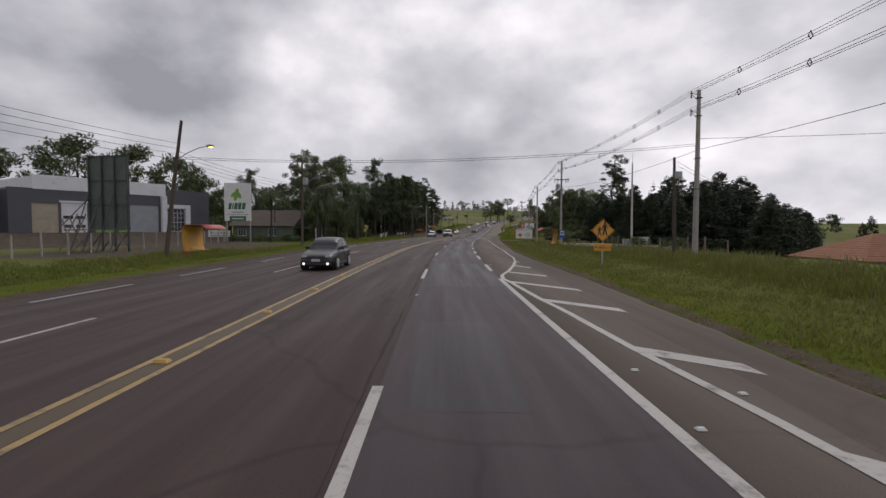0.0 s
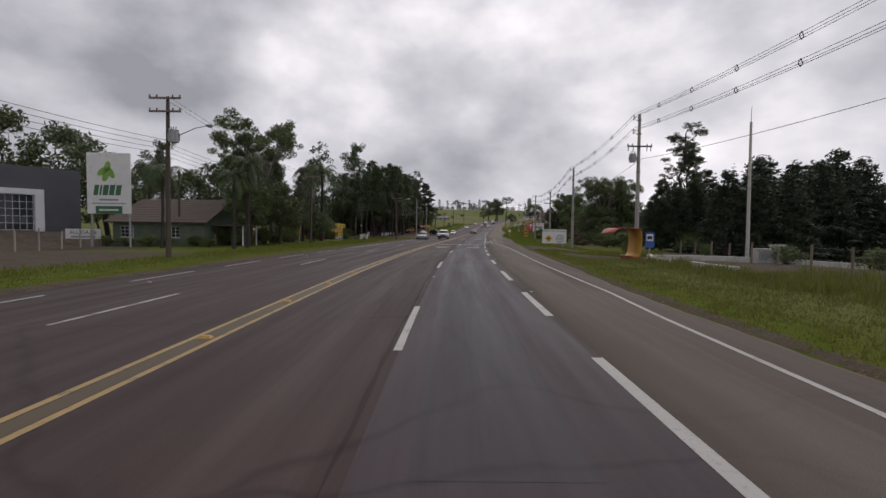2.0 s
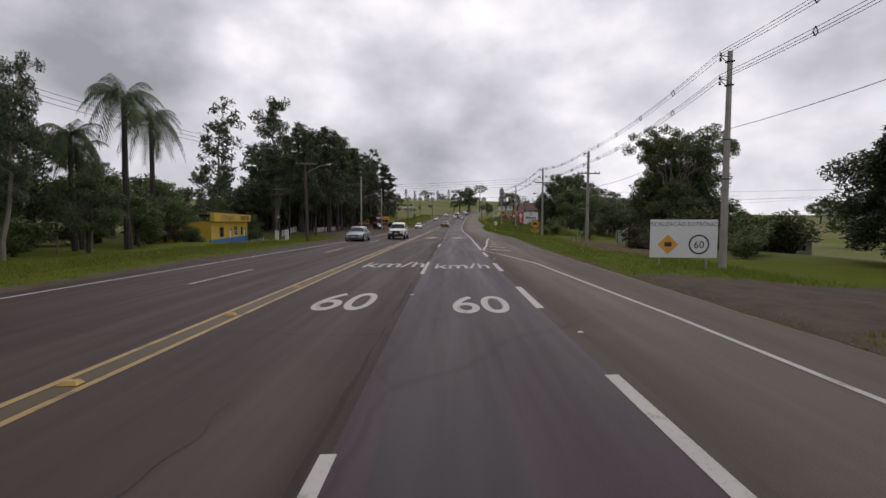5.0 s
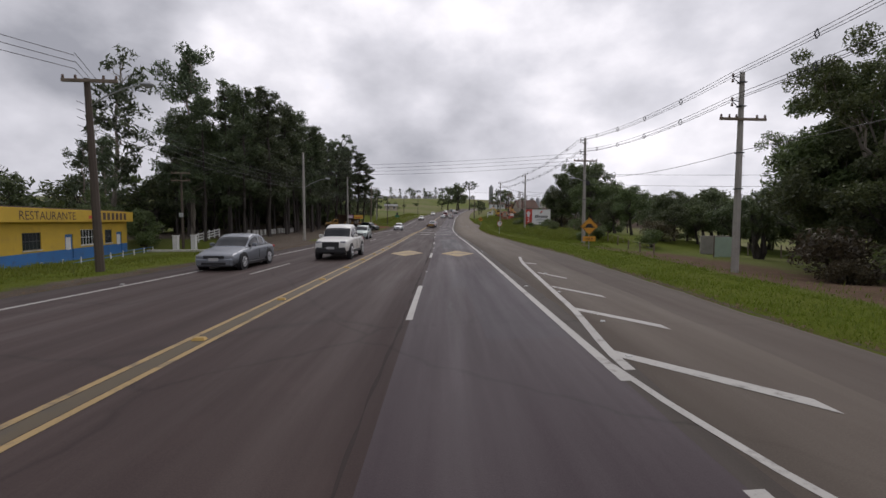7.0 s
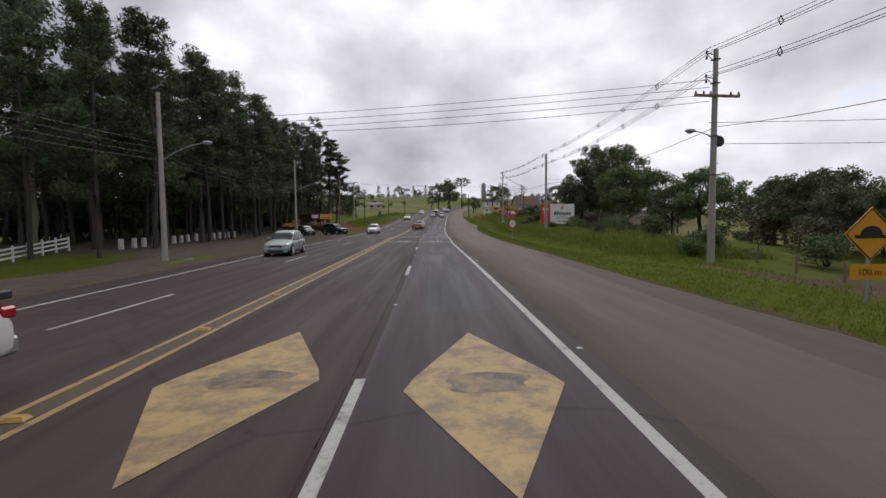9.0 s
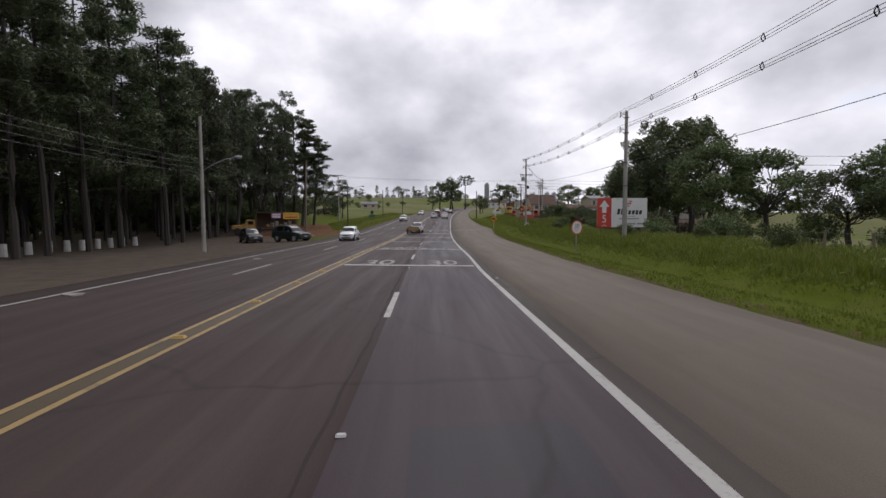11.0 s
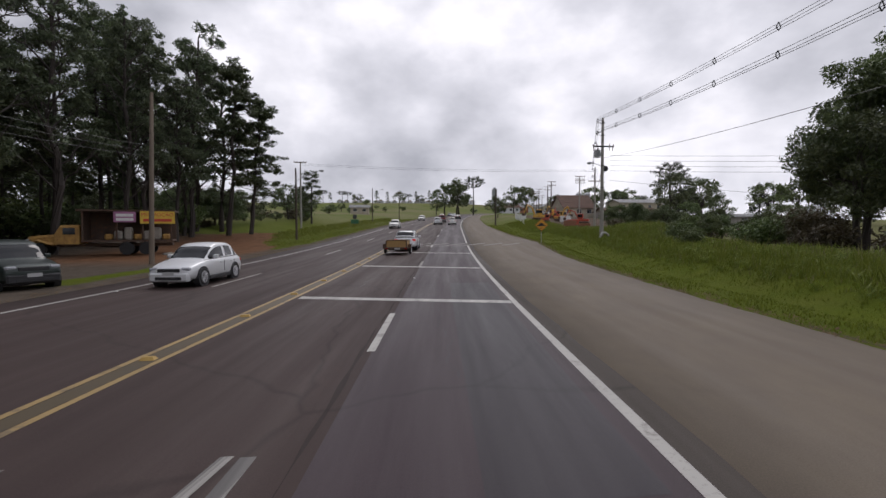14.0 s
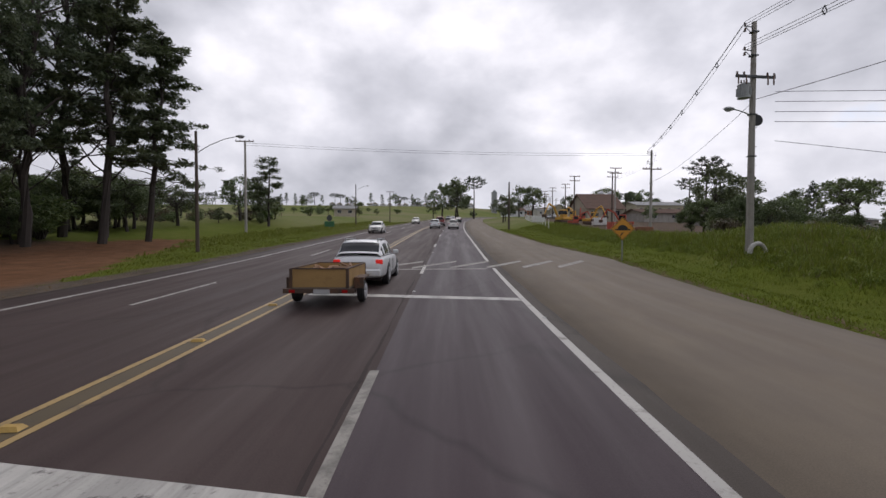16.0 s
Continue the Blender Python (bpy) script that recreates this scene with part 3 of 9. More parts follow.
def earth_cover(o, y):
    """How bare the ground is: worn strips beside the asphalt, tracks, yards and the lay-by under the pines."""
    dl, dr = edge_left(y) - o, o - edge_right(y)
    wob = 0.8 * np.sin(y * 0.37) + 0.5 * np.sin(y * 1.13 + 1.3)
    strip = np.interp(y, [0, 40, 62, 90, 140], [1.0, 1.0, 0.75, 0.45, 0.30])
    bare = np.maximum(0.85 * (1 - ease(0.3, 1.3 + 0.5 * wob, dl)) * (dl > 0), 0.78 * (1 - ease(0.05, strip * (0.75 + 0.25 * wob), dr)) * (dr > 0))
    x = o + line(y)
    lot = ease(121 + wob, 126 + wob, y) * (1 - ease(204, 209, y)) * (1 - ease(9 + wob, 14 + wob, dl)) * (dl > 0)
    lot = np.maximum(lot, 0.95 * ease(150, 156, y) * (1 - ease(226, 232, y)) * ease(8, 11, dl) * (1 - ease(34, 40, dl)))
    rim = np.interp(y, [200, 213, 221, 237], [3.0, 1.2, -1.6, -3.8]) + 0.5 * wob
    lot = np.maximum(lot, ease(-13, -10, x) * (1 - ease(rim, rim + 1.2, x)) * ease(198, 204, y) * (1 - ease(223, 228, y - 1.3 * (x + 12))))
    lot = lot * (1 - 0.9 * ease(0.6, 1.0, dl) * (1 - ease(2.2, 3.4, dl)) * ease(184, 190, y) * (1 - ease(198.5, 201, y)))
    lot = lot * (1 - 0.9 * ease(0.5, 0.9, dl) * (1 - ease(1.8, 2.6, dl)) * ease(136, 139, y) * (1 - ease(142.5, 145, y)))
    drive = ease(70.5, 73, y) * (1 - ease(79, 83, y)) * (1 - ease(16, 22, dr)) * (dr > 0)
    path = 0.74 * ease(3.8, 5.4, dr) * (1 - ease(13, 18, dr)) * ease(92, 99, y) * (1 - ease(130, 138, y))
    yard = 0.8 * ease(6, 9, dl) * (1 - ease(20, 26, dl)) * ease(26, 34, y) * (1 - ease(60, 70, y))
    ahead, along = (o + line(y) + 51.4) * 0.862 - (y - 58.6) * 0.507, (o + line(y) + 51.4) * 0.507 + (y - 58.6) * 0.862
    yard = np.maximum(yard, 0.9 * ease(18, 14, ahead) * ease(-20, -15, ahead) * ease(-26, -18, along) * (1 - ease(22, 26, along)))
    site = 0.8 * ease(236, 246, y) * (1 - ease(330, 350, y)) * ease(9, 13, dr) * (1 - ease(60, 80, dr))
    court = 0.95 * ease(14.8, 15.6, o) * (1 - ease(34, 40, o)) * ease(47, 50, y) * (1 - ease(66, 69, y))
    stop = 0.9 * ease(58.5, 60, y) * (1 - ease(64.2, 66, y)) * ease(1.0, 2.6, dr) * (1 - ease(7.6, 8.6, dr))
    return np.clip(np.max([bare, stop, court, lot, drive, path, yard, site], axis=0), 0, 1)


def red_soil(o, y):
    x = o + line(y)
    dl = edge_left(y) - o
    return np.clip(ease(196, 203, y) * (1 - ease(250, 258, y)) * (dl > 0) * ease(0.5, 2.5, dl) * ease(-13, -8, x) + 0.4 * ease(92, 99, y) * (1 - ease(132, 140, y)) * (o > 11) + 0.15 * ease(236, 246, y) * (o > 14) * (1 - ease(330, 350, y)), 0, 1)


def place(o, y, up=0.0):
    return Vector((float(line(y)) + o, y, float(ground_height(o, y)) + up))


def build_ground():
    ys = np.concatenate([np.arange(-400, -40, 20), np.arange(-40, -4, 3), np.arange(-4, 262, 1.0), np.arange(262, 500, 4), np.arange(500, 900, 12), np.arange(900, 4501, 180)])
    out = np.array([0, 0.12, 0.3, 0.6, 1.0, 1.5, 2.1, 2.8, 3.6, 4.5, 5.5, 7, 9, 11, 13, 16, 19, 22, 26, 30, 33, 36, 39, 42, 46, 52, 58, 66, 85, 110, 150, 220, 340, 600, 1200, 2400])
    rows = []
    for y in ys:
        l, r = float(edge_left(y)), float(edge_right(y))
        rows.append(np.concatenate([(l - out)[::-1], [l + 0.3, 0, r - 0.3], r + out]))
    o, y = np.array(rows), np.repeat(ys[:, None], len(rows[0]), 1)
    z = ground_height(o, y)
    k = len(out)
    z[:, k:k + 3] -= 0.10
    z[:, k - 1] -= 0.03
    z[:, k + 3] -= 0.03
    v = np.stack([line(y) + o, y, z], -1)
    n, m = o.shape
    i = np.arange(n * m).reshape(n, m)
    f = np.stack([i[:-1, :-1], i[:-1, 1:], i[1:, 1:], i[1:, :-1]], -1).reshape(-1, 4)
    me = grid_mesh("ground", v.reshape(-1, 3), f)
    for key, values in (("earth", earth_cover(o, y)), ("red", red_soil(o, y)), ("dry", np.max([ease(16, 50, np.abs(o)), ease(245, 290, y), 0.9 * ease(edge_right(y) + 3.6, edge_right(y) + 5.4, o) * ease(90, 99, y) * (1 - ease(130, 140, y)), 0.75 * ease(1.0, 4.0, o - edge_right(y)) * (1 - ease(50, 62, y)), 0.6 * ease(1.5, 4.5, edge_left(y) - o) * (1 - ease(60, 75, y))], axis=0))):
        a = me.attributes.new(key, "FLOAT", "POINT")
        a.data.foreach_set("value", values.ravel())
    return tagged(part_of("ground", me, GROUND, smooth=True), "grassy roadside ground with worn earth strips and yards", "ground", kind="structure")


def strip_mesh(name, o0, o1, y0, y1, up, step=2.0, cols=1, thick=0.0):
    """A band along the road between two offsets (numbers or functions of y)."""
    f0, f1 = (f if callable(f) else (lambda y, f=f: np.full_like(y, f, dtype=float)) for f in (o0, o1))
    n = max(2, int(math.ceil((y1 - y0) / step)) + 1)
    ys = np.linspace(y0, y1, n)
    a, b = f0(ys), f1(ys)
    widen = np.sqrt(1 + np.gradient(line(np.append(ys, ys[-1] + 0.01)))[:-1] ** 2) if n > 2 else 1.0
    o = np.stack([a + (b - a) * c / cols for c in range(cols + 1)], 1)
    y = np.repeat(ys[:, None], cols + 1, 1)
    z = rise(y) + up
    if thick:
        o = np.concatenate([o[:, :1] - 0.02, o, o[:, -1:] + 0.02], 1)
        y = np.repeat(ys[:, None], cols + 3, 1)
        z = np.concatenate([z[:, :1] - thick, z, z[:, -1:] - thick], 1)
    v = np.stack([line(y) + o, y, z], -1).reshape(-1, 3)
    n, m = o.shape
    i = np.arange(n * m).reshape(n, m)
    f = np.stack([i[:-1, :-1], i[:-1, 1:], i[1:, 1:], i[1:, :-1]], -1).reshape(-1, 4)
    return grid_mesh(name, v, f, np.stack([o, y], -1).reshape(-1, 2))


def lane_edge(y):
    return np.interp(y, [0, 155, 163, 600], [3.02, 3.02, 3.22, 3.22])


def seam_edge(y):
    """Ragged outer edge of the old surfacing beside the edge line."""
    return lane_edge(y) + np.interp(y, [0, 30, 44, 95, 99, 600], [0.03, 0.03, 0.32, 0.28, 0.46, 0.46]) + 0.025 * np.sin(y * 1.9) * np.sin(y * 0.61) + 0.02 * np.sin(y * 5.3) * np.sin(y * 1.1)


def track_edge(y):
    """Where the paler, swept part of the shoulder gives way to the dusty outer part."""
    return seam_edge(y) + np.interp(y, [0, 112, 142], [0.58, 0.60, 0.96]) * (edge_right(y) - 0.15 - seam_edge(y)) + 0.10 * np.sin(y * 0.13) + 0.03 * np.sin(y * 1.3)


ground = build_ground()
road = tagged(part_of("road", strip_mesh("road", lambda y: edge_left(y) + 0.06, 0.02, -60, 640, 0.02, 2, 6, 0.12), ASPHALT_OLD),
              "worn brown-grey asphalt of a four-lane country highway", "road", kind="structure")
lane = tagged(part_of("road_lane", strip_mesh("road_lane", 0.02, lane_edge, -60, 640, 0.021, 2, 2), ASPHALT_LANE),
              "relaid bluish dark asphalt lane of the highway", "road", kind="structure")
shoulder = tagged(part_of("road_shoulder", strip_mesh("road_shoulder", seam_edge, lambda y: edge_right(y) - 0.05 + 0.05 * np.sin(y * 0.9) * np.sin(y * 2.3), -60, 640, 0.02, 0.8, 3, 0.12), ASPHALT_SHOULDER),
                  "pale dusty asphalt shoulder and slip lane", "road", kind="structure")

tagged(part_of("road_seam", strip_mesh("road_seam", lane_edge, seam_edge, -60, 640, 0.0206, 0.8, 1), ASPHALT_SEAM, road), "dark strip of older surfacing beside the edge line")
tagged(part_of("road_margin", strip_mesh("road_margin", track_edge, lambda y: edge_right(y) - 0.14 + 0.05 * np.sin(y * 0.9) * np.sin(y * 2.3), -60, 141, 0.0215, 0.8, 2), ASPHALT_MARGIN, road), "dusty brown outer margin of the shoulder")
# Darker repairs in the relaid lane, each a thin skin on the asphalt.
for a0, a1, b0, b1 in ((0.35, 1.75, 4.6, 9.4), (0.3, 2.9, 15.5, 25.5), (0.5, 2.0, 30, 52), (0.4, 1.6, 58.5, 70),
                       (0.7, 2.3, 124, 141), (0.8, 2.5, 163, 169), (1.5, 2.95, 173, 187)):
    tagged(part_of("asphalt_patch", strip_mesh("asphalt_patch", a0, a1, b0, b1, 0.0228, 2), ASPHALT_PATCH, road), "darker asphalt repair")

for a0, a1, b0, b1 in ((0.95, 2.95, 104.6, 109.8), (1.45, 2.95, 98.4, 104.59), (0.3, 2.75, 148.4, 154.6)):
    tagged(part_of("asphalt_patch", strip_mesh("asphalt_patch", a0, a1, b0, b1, 0.0228, 2), ASPHALT_PALE, road), "paler bluish asphalt repair")

# Ragged open joint between the old lanes and the relaid one, and cracks that branch from it.
tagged(part_of("lane_joint", strip_mesh("lane_joint", lambda y: -0.155 + 0.02 * np.sin(y * 0.7) + 0.012 * np.sin(y * 4.1), lambda y: -0.115 + 0.02 * np.sin(y * 0.83 + 0.6) + 0.015 * np.sin(y * 3.3) * np.sin(y * 0.9), -40, 300, 0.0229, 0.3), ASPHALT_JOINT, road), "ragged dark joint between two lanes")
for a0, b0, b1, drift in ((-1.2, 12, 19, 0.5), (2.2, 41, 47, -0.4), (1.1, 53, 60, 0.6), (-1.6, 63, 70, 0.3), (0.9, 100, 106, -0.3), (-1.0, 122, 131, 0.5), (2.0, 150, 157, 0.35), (1.4, 176, 184, -0.5), (-1.8, 185, 192, 0.3)):
    tagged(part_of("asphalt_crack", strip_mesh("asphalt_crack", lambda y, a0=a0, b0=b0, b1=b1, drift=drift: a0 + drift * (y - b0) / (b1 - b0) + 0.07 * np.sin(y * 2.3) + 0.04 * np.sin(y * 7.1),
                                                lambda y, a0=a0, b0=b0, b1=b1, drift=drift: a0 + 0.022 + drift * (y - b0) / (b1 - b0) + 0.07 * np.sin(y * 2.3) + 0.04 * np.sin(y * 7.1 + 0.3), b0, b1, 0.0232, 0.15), ASPHALT_PATCH, road), "thin open crack")


# ---- road markings ----
def mark(o0, o1, y0, y1, material, name="painted_line", up=0.0250, step=2.0):
    return part_of(name, strip_mesh(name, o0, o1, y0, y1, up, step), material, road)


def outer_line(d):
    return lambda y: np.interp(y, [0, 155, 163, 600], [3.05, 3.05, 3.25, 3.25]) + d


def centre(d):
    return lambda y: np.interp(y, [0, 17, 33, 47, 68, 104, 155, 600], [-3.02, -3.05, -3.16, -3.3, -3.24, -3.25, -3.22, -3.22]) + d


mark(centre(-0.055), centre(0.055), -60, 560, PAINT_YELLOW, "centre_line")
mark(centre(-0.475), centre(-0.365), -60, 560, PAINT_YELLOW, "centre_line")
tagged(mark(centre(-0.35), centre(-0.07), -60, 560, worn_paint("median_stain", (0.080, 0.056, 0.025), (0.056, 0.043, 0.026), 0.6), "median_strip", 0.0236), "yellowed grime between the two lines")


def far_edge(d):
    return lambda y: np.interp(y, [0, 26, 40, 55, 72, 90, 108, 125, 145, 160, 200], [-9.85, -9.9, -10.3, -10.4, -10.2, -9.8, -9.15, -9.05, -9.4, -9.55, -9.73]) + d


def far_lane(d):
    return lambda y: np.interp(y, [0, 25, 38, 53, 68, 82, 110, 140, 160, 200], [-6.65, -6.7, -6.93, -7.25, -7.05, -6.9, -6.62, -6.48, -6.65, -7.1]) + d


mark(far_edge(-0.07), far_edge(0.07), 69.6, 560, PAINT_WHITE, "edge_line")
for far_end in (-42.0, -34.0, -26.0, -18.0, -9.5, -1.2, 7.2, 15.6, 22.5, 30.8, 39.2, 46.6, 53.3, 60.0, 66.9):
    mark(far_edge(-0.06), far_edge(0.06), far_end - 4.0, far_end, PAINT_WHITE, "edge_dash")
for far_end in (-35.4, -20.4, -5.4, 9.6, 24.6, 39.8, 55.1, 70.0, 84.0, 98.6, 113.2, 127.8, 142.4, 159.6, 175.6, 191.3, 207.4, 223, 239, 255, 271, 287, 303, 319, 335, 351, 367, 383):
    mark(far_lane(-0.06), far_lane(0.06), far_end - 4.4, far_end, PAINT_OLD, "lane_dash")
mark(2.97, 3.13, -60, 18.0, PAINT_WHITE, "edge_line")
mark(outer_line(-0.08), outer_line(0.08), 96.2, 211.4, PAINT_WHITE, "edge_line")
mark(outer_line(-0.08), outer_line(0.08), 215.0, 520, PAINT_WHITE, "edge_line")
for k, far_end in enumerate((-42.0, -26.2, -10.4, 5.4, 22.1, 38.0, 53.8, 68.8, 87.0, 105.1, 119.7, 134.7, 149.8, 165.0, 181.0, 197.0, 213.0, 229.0, 245.0, 261.0, 277.0, 293.0, 309.0, 325.0, 341.0, 357.0, 373.0, 389.0)):
    mark(-0.07, 0.07, far_end - (5.0 if 80 < far_end < 110 else 4.2 if far_end < 110 else 3.5), far_end, PAINT_WHITE if far_end < 110 else PAINT_FAINT if far_end == 197.0 else PAINT_OLD, "lane_dash")     # four metres painted, twelve open
for k in range(10):              # broad dashes along the slip lane
    y0 = (21.4, 29.6, 36.9, 44.2, 52.6, 60.8, 67.2, 75.1, 82.8, 90.4)[k]
    mark(2.96, 3.14, y0, y0 + (3.9 if k < 4 else 3.4), PAINT_WHITE, "slip_lane_dash", step=1.0)


def slip_edge(y):
    return np.interp(y, [-60, 8, 17.8, 19.2, 20.3, 21.1, 24.6, 27.7, 31.5, 37, 41, 66, 74, 86, 92, 94, 95.3, 97], [3.1, 3.1, 3.15, 3.26, 3.52, 3.77, 4.5, 5.0, 5.42, 5.55, 5.75, 5.72, 5.6, 5.0, 3.95, 3.45, 3.23, 3.06])


def beside(f, d):
    return lambda y: f(y) + d


mark(beside(slip_edge, -0.07), beside(slip_edge, 0.09), 17.8, 27.0, PAINT_WHITE, "slip_edge_line", 0.0262, 0.75)
mark(beside(slip_edge, -0.045), beside(slip_edge, 0.065), 27.0, 97.0, PAINT_WHITE, "slip_edge_line", 0.0262, 0.75)
def gore_one(y):
    return np.interp(y, [-6, 4.3, 7.3, 10.9, 12.6, 16.2, 18.0], [4.65, 4.2, 3.92, 3.72, 3.54, 3.33, 3.17])


mark(beside(gore_one, -0.08), beside(gore_one, 0.08), -6, 17.9, PAINT_WHITE, "gore_line", 0.0290, 0.75)


def slanted(o0, y0, o1, y1, wide, material, name="gore_stripe", up=0.0275):
    """A straight painted bar across the road."""
    n = 8
    ts = np.linspace(0, 1, n)
    o, y = o0 + (o1 - o0) * ts, y0 + (y1 - y0) * ts
    v = [(line(b + s) + a, b + s, rise(b + s) + up) for a, b in zip(o, y) for s in (-wide / 2, wide / 2)]
    uv = [(a, b + s) for a, b in zip(o, y) for s in (-wide / 2, wide / 2)]
    f = [(2 * i, 2 * i + 2, 2 * i + 3, 2 * i + 1) for i in range(n - 1)]
    return part_of(name, grid_mesh(name, v, f, uv), material, road)


for oa, ya, ob_, yb in ((4.2, 3.6, 5.4, 2.4), (3.95, 7.2, 5.15, 6.2), (3.58, 12.5, 5.15, 10.9), (3.3, 16.9, 5.2, 14.6), (3.77, 20.8, 5.1, 19.1), (4.52, 24.6, 5.2, 23.2), (5.0, 27.7, 5.25, 27.2)):
    slanted(oa, ya, ob_, yb, 0.55, PAINT_WHITE)


def gore_two(y):
    return np.interp(y, [95.0, 97.5, 100.7, 112.0, 113.9, 116.3], [3.2, 3.3, 3.7, 4.52, 4.72, 5.05])


mark(beside(gore_two, -0.08), beside(gore_two, 0.08), 96.6, 116.3, PAINT_WHITE, "gore_line", 0.0290, 0.75)
for oa, ya, ob_, yb in ((3.35, 97.4, 4.95, 95.2), (3.75, 101.0, 5.0, 99.0), (4.1, 104.6, 5.05, 102.6), (4.45, 108.4, 5.1, 106.6), (4.65, 112.6, 5.15, 112.1)):
    slanted(oa, ya, ob_, yb, 0.42, PAINT_WHITE)

for oc, y0 in ((-1.55, 117.4), (1.60, 116.85)):        # cream diamonds announcing the hump
    w, h, n = 1.05, 5.1, 12
    ys = np.linspace(y0, y0 + h, n)
    mid_y = y0 + h * 0.47
    half = np.where(ys < mid_y, (ys - y0) / (mid_y - y0), (y0 + h - ys) / (y0 + h - mid_y)) * w
    v = [(line(y) + oc + s * a, y, rise(y) + 0.0275) for y, a in zip(ys, half) for s in (-1, 1)]
    me = grid_mesh("diamond_mark", v, [(2 * i, 2 * i + 1, 2 * i + 3, 2 * i + 2) for i in range(n - 1)], [(oc + s * a, y) for y, a in zip(ys, half) for s in (-1, 1)])
    part_of("diamond_mark", me, PAINT_DIAMOND, road)
    tagged(part_of("hump_symbol", strip_mesh("hump_symbol", lambda y, oc=oc: oc - 0.42 * np.sqrt(np.clip(1 - ((y - mid_y - 0.1) / 0.40) ** 2, 0, 1)) - 0.05 * np.sin(y * 17) - 0.05,
                                             lambda y, oc=oc: oc + 0.60 * np.sqrt(np.clip(1 - ((y - mid_y - 0.1) / 0.40) ** 2, 0, 1)) + 0.09 * np.sin(y * 13), mid_y - 0.25, mid_y + 0.48, 0.0305, 0.05), PAINT_HUMP, road), "worn dark hump symbol")

for yb, skew in ((157.2, 1.5), (169.8, 1.5), (182.4, 1.5), (192.7, 1.8), (203.0, 1.5)):     # rumble bars across both lanes, slightly skewed
    slanted(-3.05, yb + skew, 2.95 if yb < 160 else 3.15, yb, 0.46, PAINT_BAR, "rumble_bar")
for k in range(4, 10):                              # the worn hatching of the hump
    slanted(-9.3 + 1.75 * k, 211.7, -7.2 + 1.75 * k, 214.7, 0.7, PAINT_FAINT, "crossing_stripe")
mark(-2.9, 2.9, 211.0, 211.3, PAINT_FAINT, "crossing_stripe")


def road_words(words, oc, y0, wide, long):
    """Stretched lettering lying on the asphalt, read by a driver going +y."""
    curve = bpy.data.curves.new("words", "FONT")
    curve.body, curve.offset = words, 0.010
    ob = bpy.data.objects.new("words", curve)
    me = bpy.data.meshes.new_from_object(ob)
    bpy.data.objects.remove(ob)
    co = np.zeros(len(me.vertices) * 3)
    me.vertices.foreach_get("co", co)
    co = co.reshape(-1, 3)
    lo, hi = co.min(0), co.max(0)
    o = oc - wide / 2 + (co[:, 0] - lo[0]) / (hi[0] - lo[0]) * wide
    y = y0 + (co[:, 1] - lo[1]) / (hi[1] - lo[1]) * long
    me.vertices.foreach_set("co", np.stack([line(y) + o, y, rise(y) + 0.0262], -1).ravel())
    layer = me.uv_layers.new(name="UVMap")
    idx = np.zeros(len(me.loops), int)
    me.loops.foreach_get("vertex_index", idx)
    layer.data.foreach_set("uv", np.stack([o, y], -1)[idx].ravel())
    me.update()
    return part_of("road_lettering", me, PAINT_GHOST if y0 > 165 and oc > 0 else PAINT_WORNOUT if y0 > 150 else PAINT_OLD, road)


for words, oc, y0, wide, long in (("60", -1.45, 75.1, 1.35, 2.4), ("60", 1.75, 74.6, 1.3, 2.2), ("km/h", -1.4, 84.6, 2.6, 2.4), ("km/h", 1.55, 83.9, 2.3, 2.2),
                                  ("30", -1.55, 158.6, 1.5, 2.5), ("30", 1.62, 157.95, 1.35, 2.4), ("km/h", -1.4, 171.6, 2.6, 2.4), ("km/h", 1.5, 170.7, 2.5, 2.1)):
    road_words(words, oc, y0, wide, long)


def stud(o, y, w, l, h, material, name):
    bm = bmesh.new()
    p = place(o, y)
    base = [(-w / 2, -l / 2), (w / 2, -l / 2), (w / 2, l / 2), (-w / 2, l / 2)]
    lo = [bm.verts.new((a, b, 0)) for a, b in base]
    hi = [bm.verts.new((a * 0.7, b * 0.55, h)) for a, b in base]
    bm.faces.new(hi)
    for i in range(4):
        bm.faces.new((lo[i], lo[(i + 1) % 4], hi[(i + 1) % 4], hi[i]))
    ob = part(name, bm, material, road)
    ob.location = (line(y) + o, y, rise(y) + 0.028)
    return ob


proto_stud, proto_reflector = stud(-3.26, 6.35, 0.23, 0.15, 0.045, STUD_YELLOW, "centre_stud"), stud(0.05, 13.3, 0.10, 0.08, 0.020, STUD_WHITE, "reflector_stud")
for k in range(1, 58):
    y = 6.35 + 4.02 * k if k < 30 else 127 + 3.6 * (k - 30)
    ob = part_of("centre_stud", proto_stud.data, STUD_YELLOW, road)
    ob.location = (line(y) + float(centre(-0.21)(y)), y, rise(y) + 0.028)
for k in range(1, 14):
    for o, dy in ((0.05, 13.3), (3.3, 9.0), (-9.5, 10.5)):
        y = dy + 15.95 * k
        ob = part_of("reflector_stud", proto_reflector.data, STUD_WHITE, road)
        ob.location = (line(y) + o, y, rise(y) + 0.028)
for o, y in ((3.45, 6.1), (4.35, 5.2), (3.3, 4.2), (3.5, 97.2), (3.95, 99.6), (4.05, 103.5), (4.7, 108.1)):
    ob = part_of("reflector_stud", proto_reflector.data, STUD_WHITE, road)
    ob.location = (line(y) + o, y, rise(y) + 0.028)


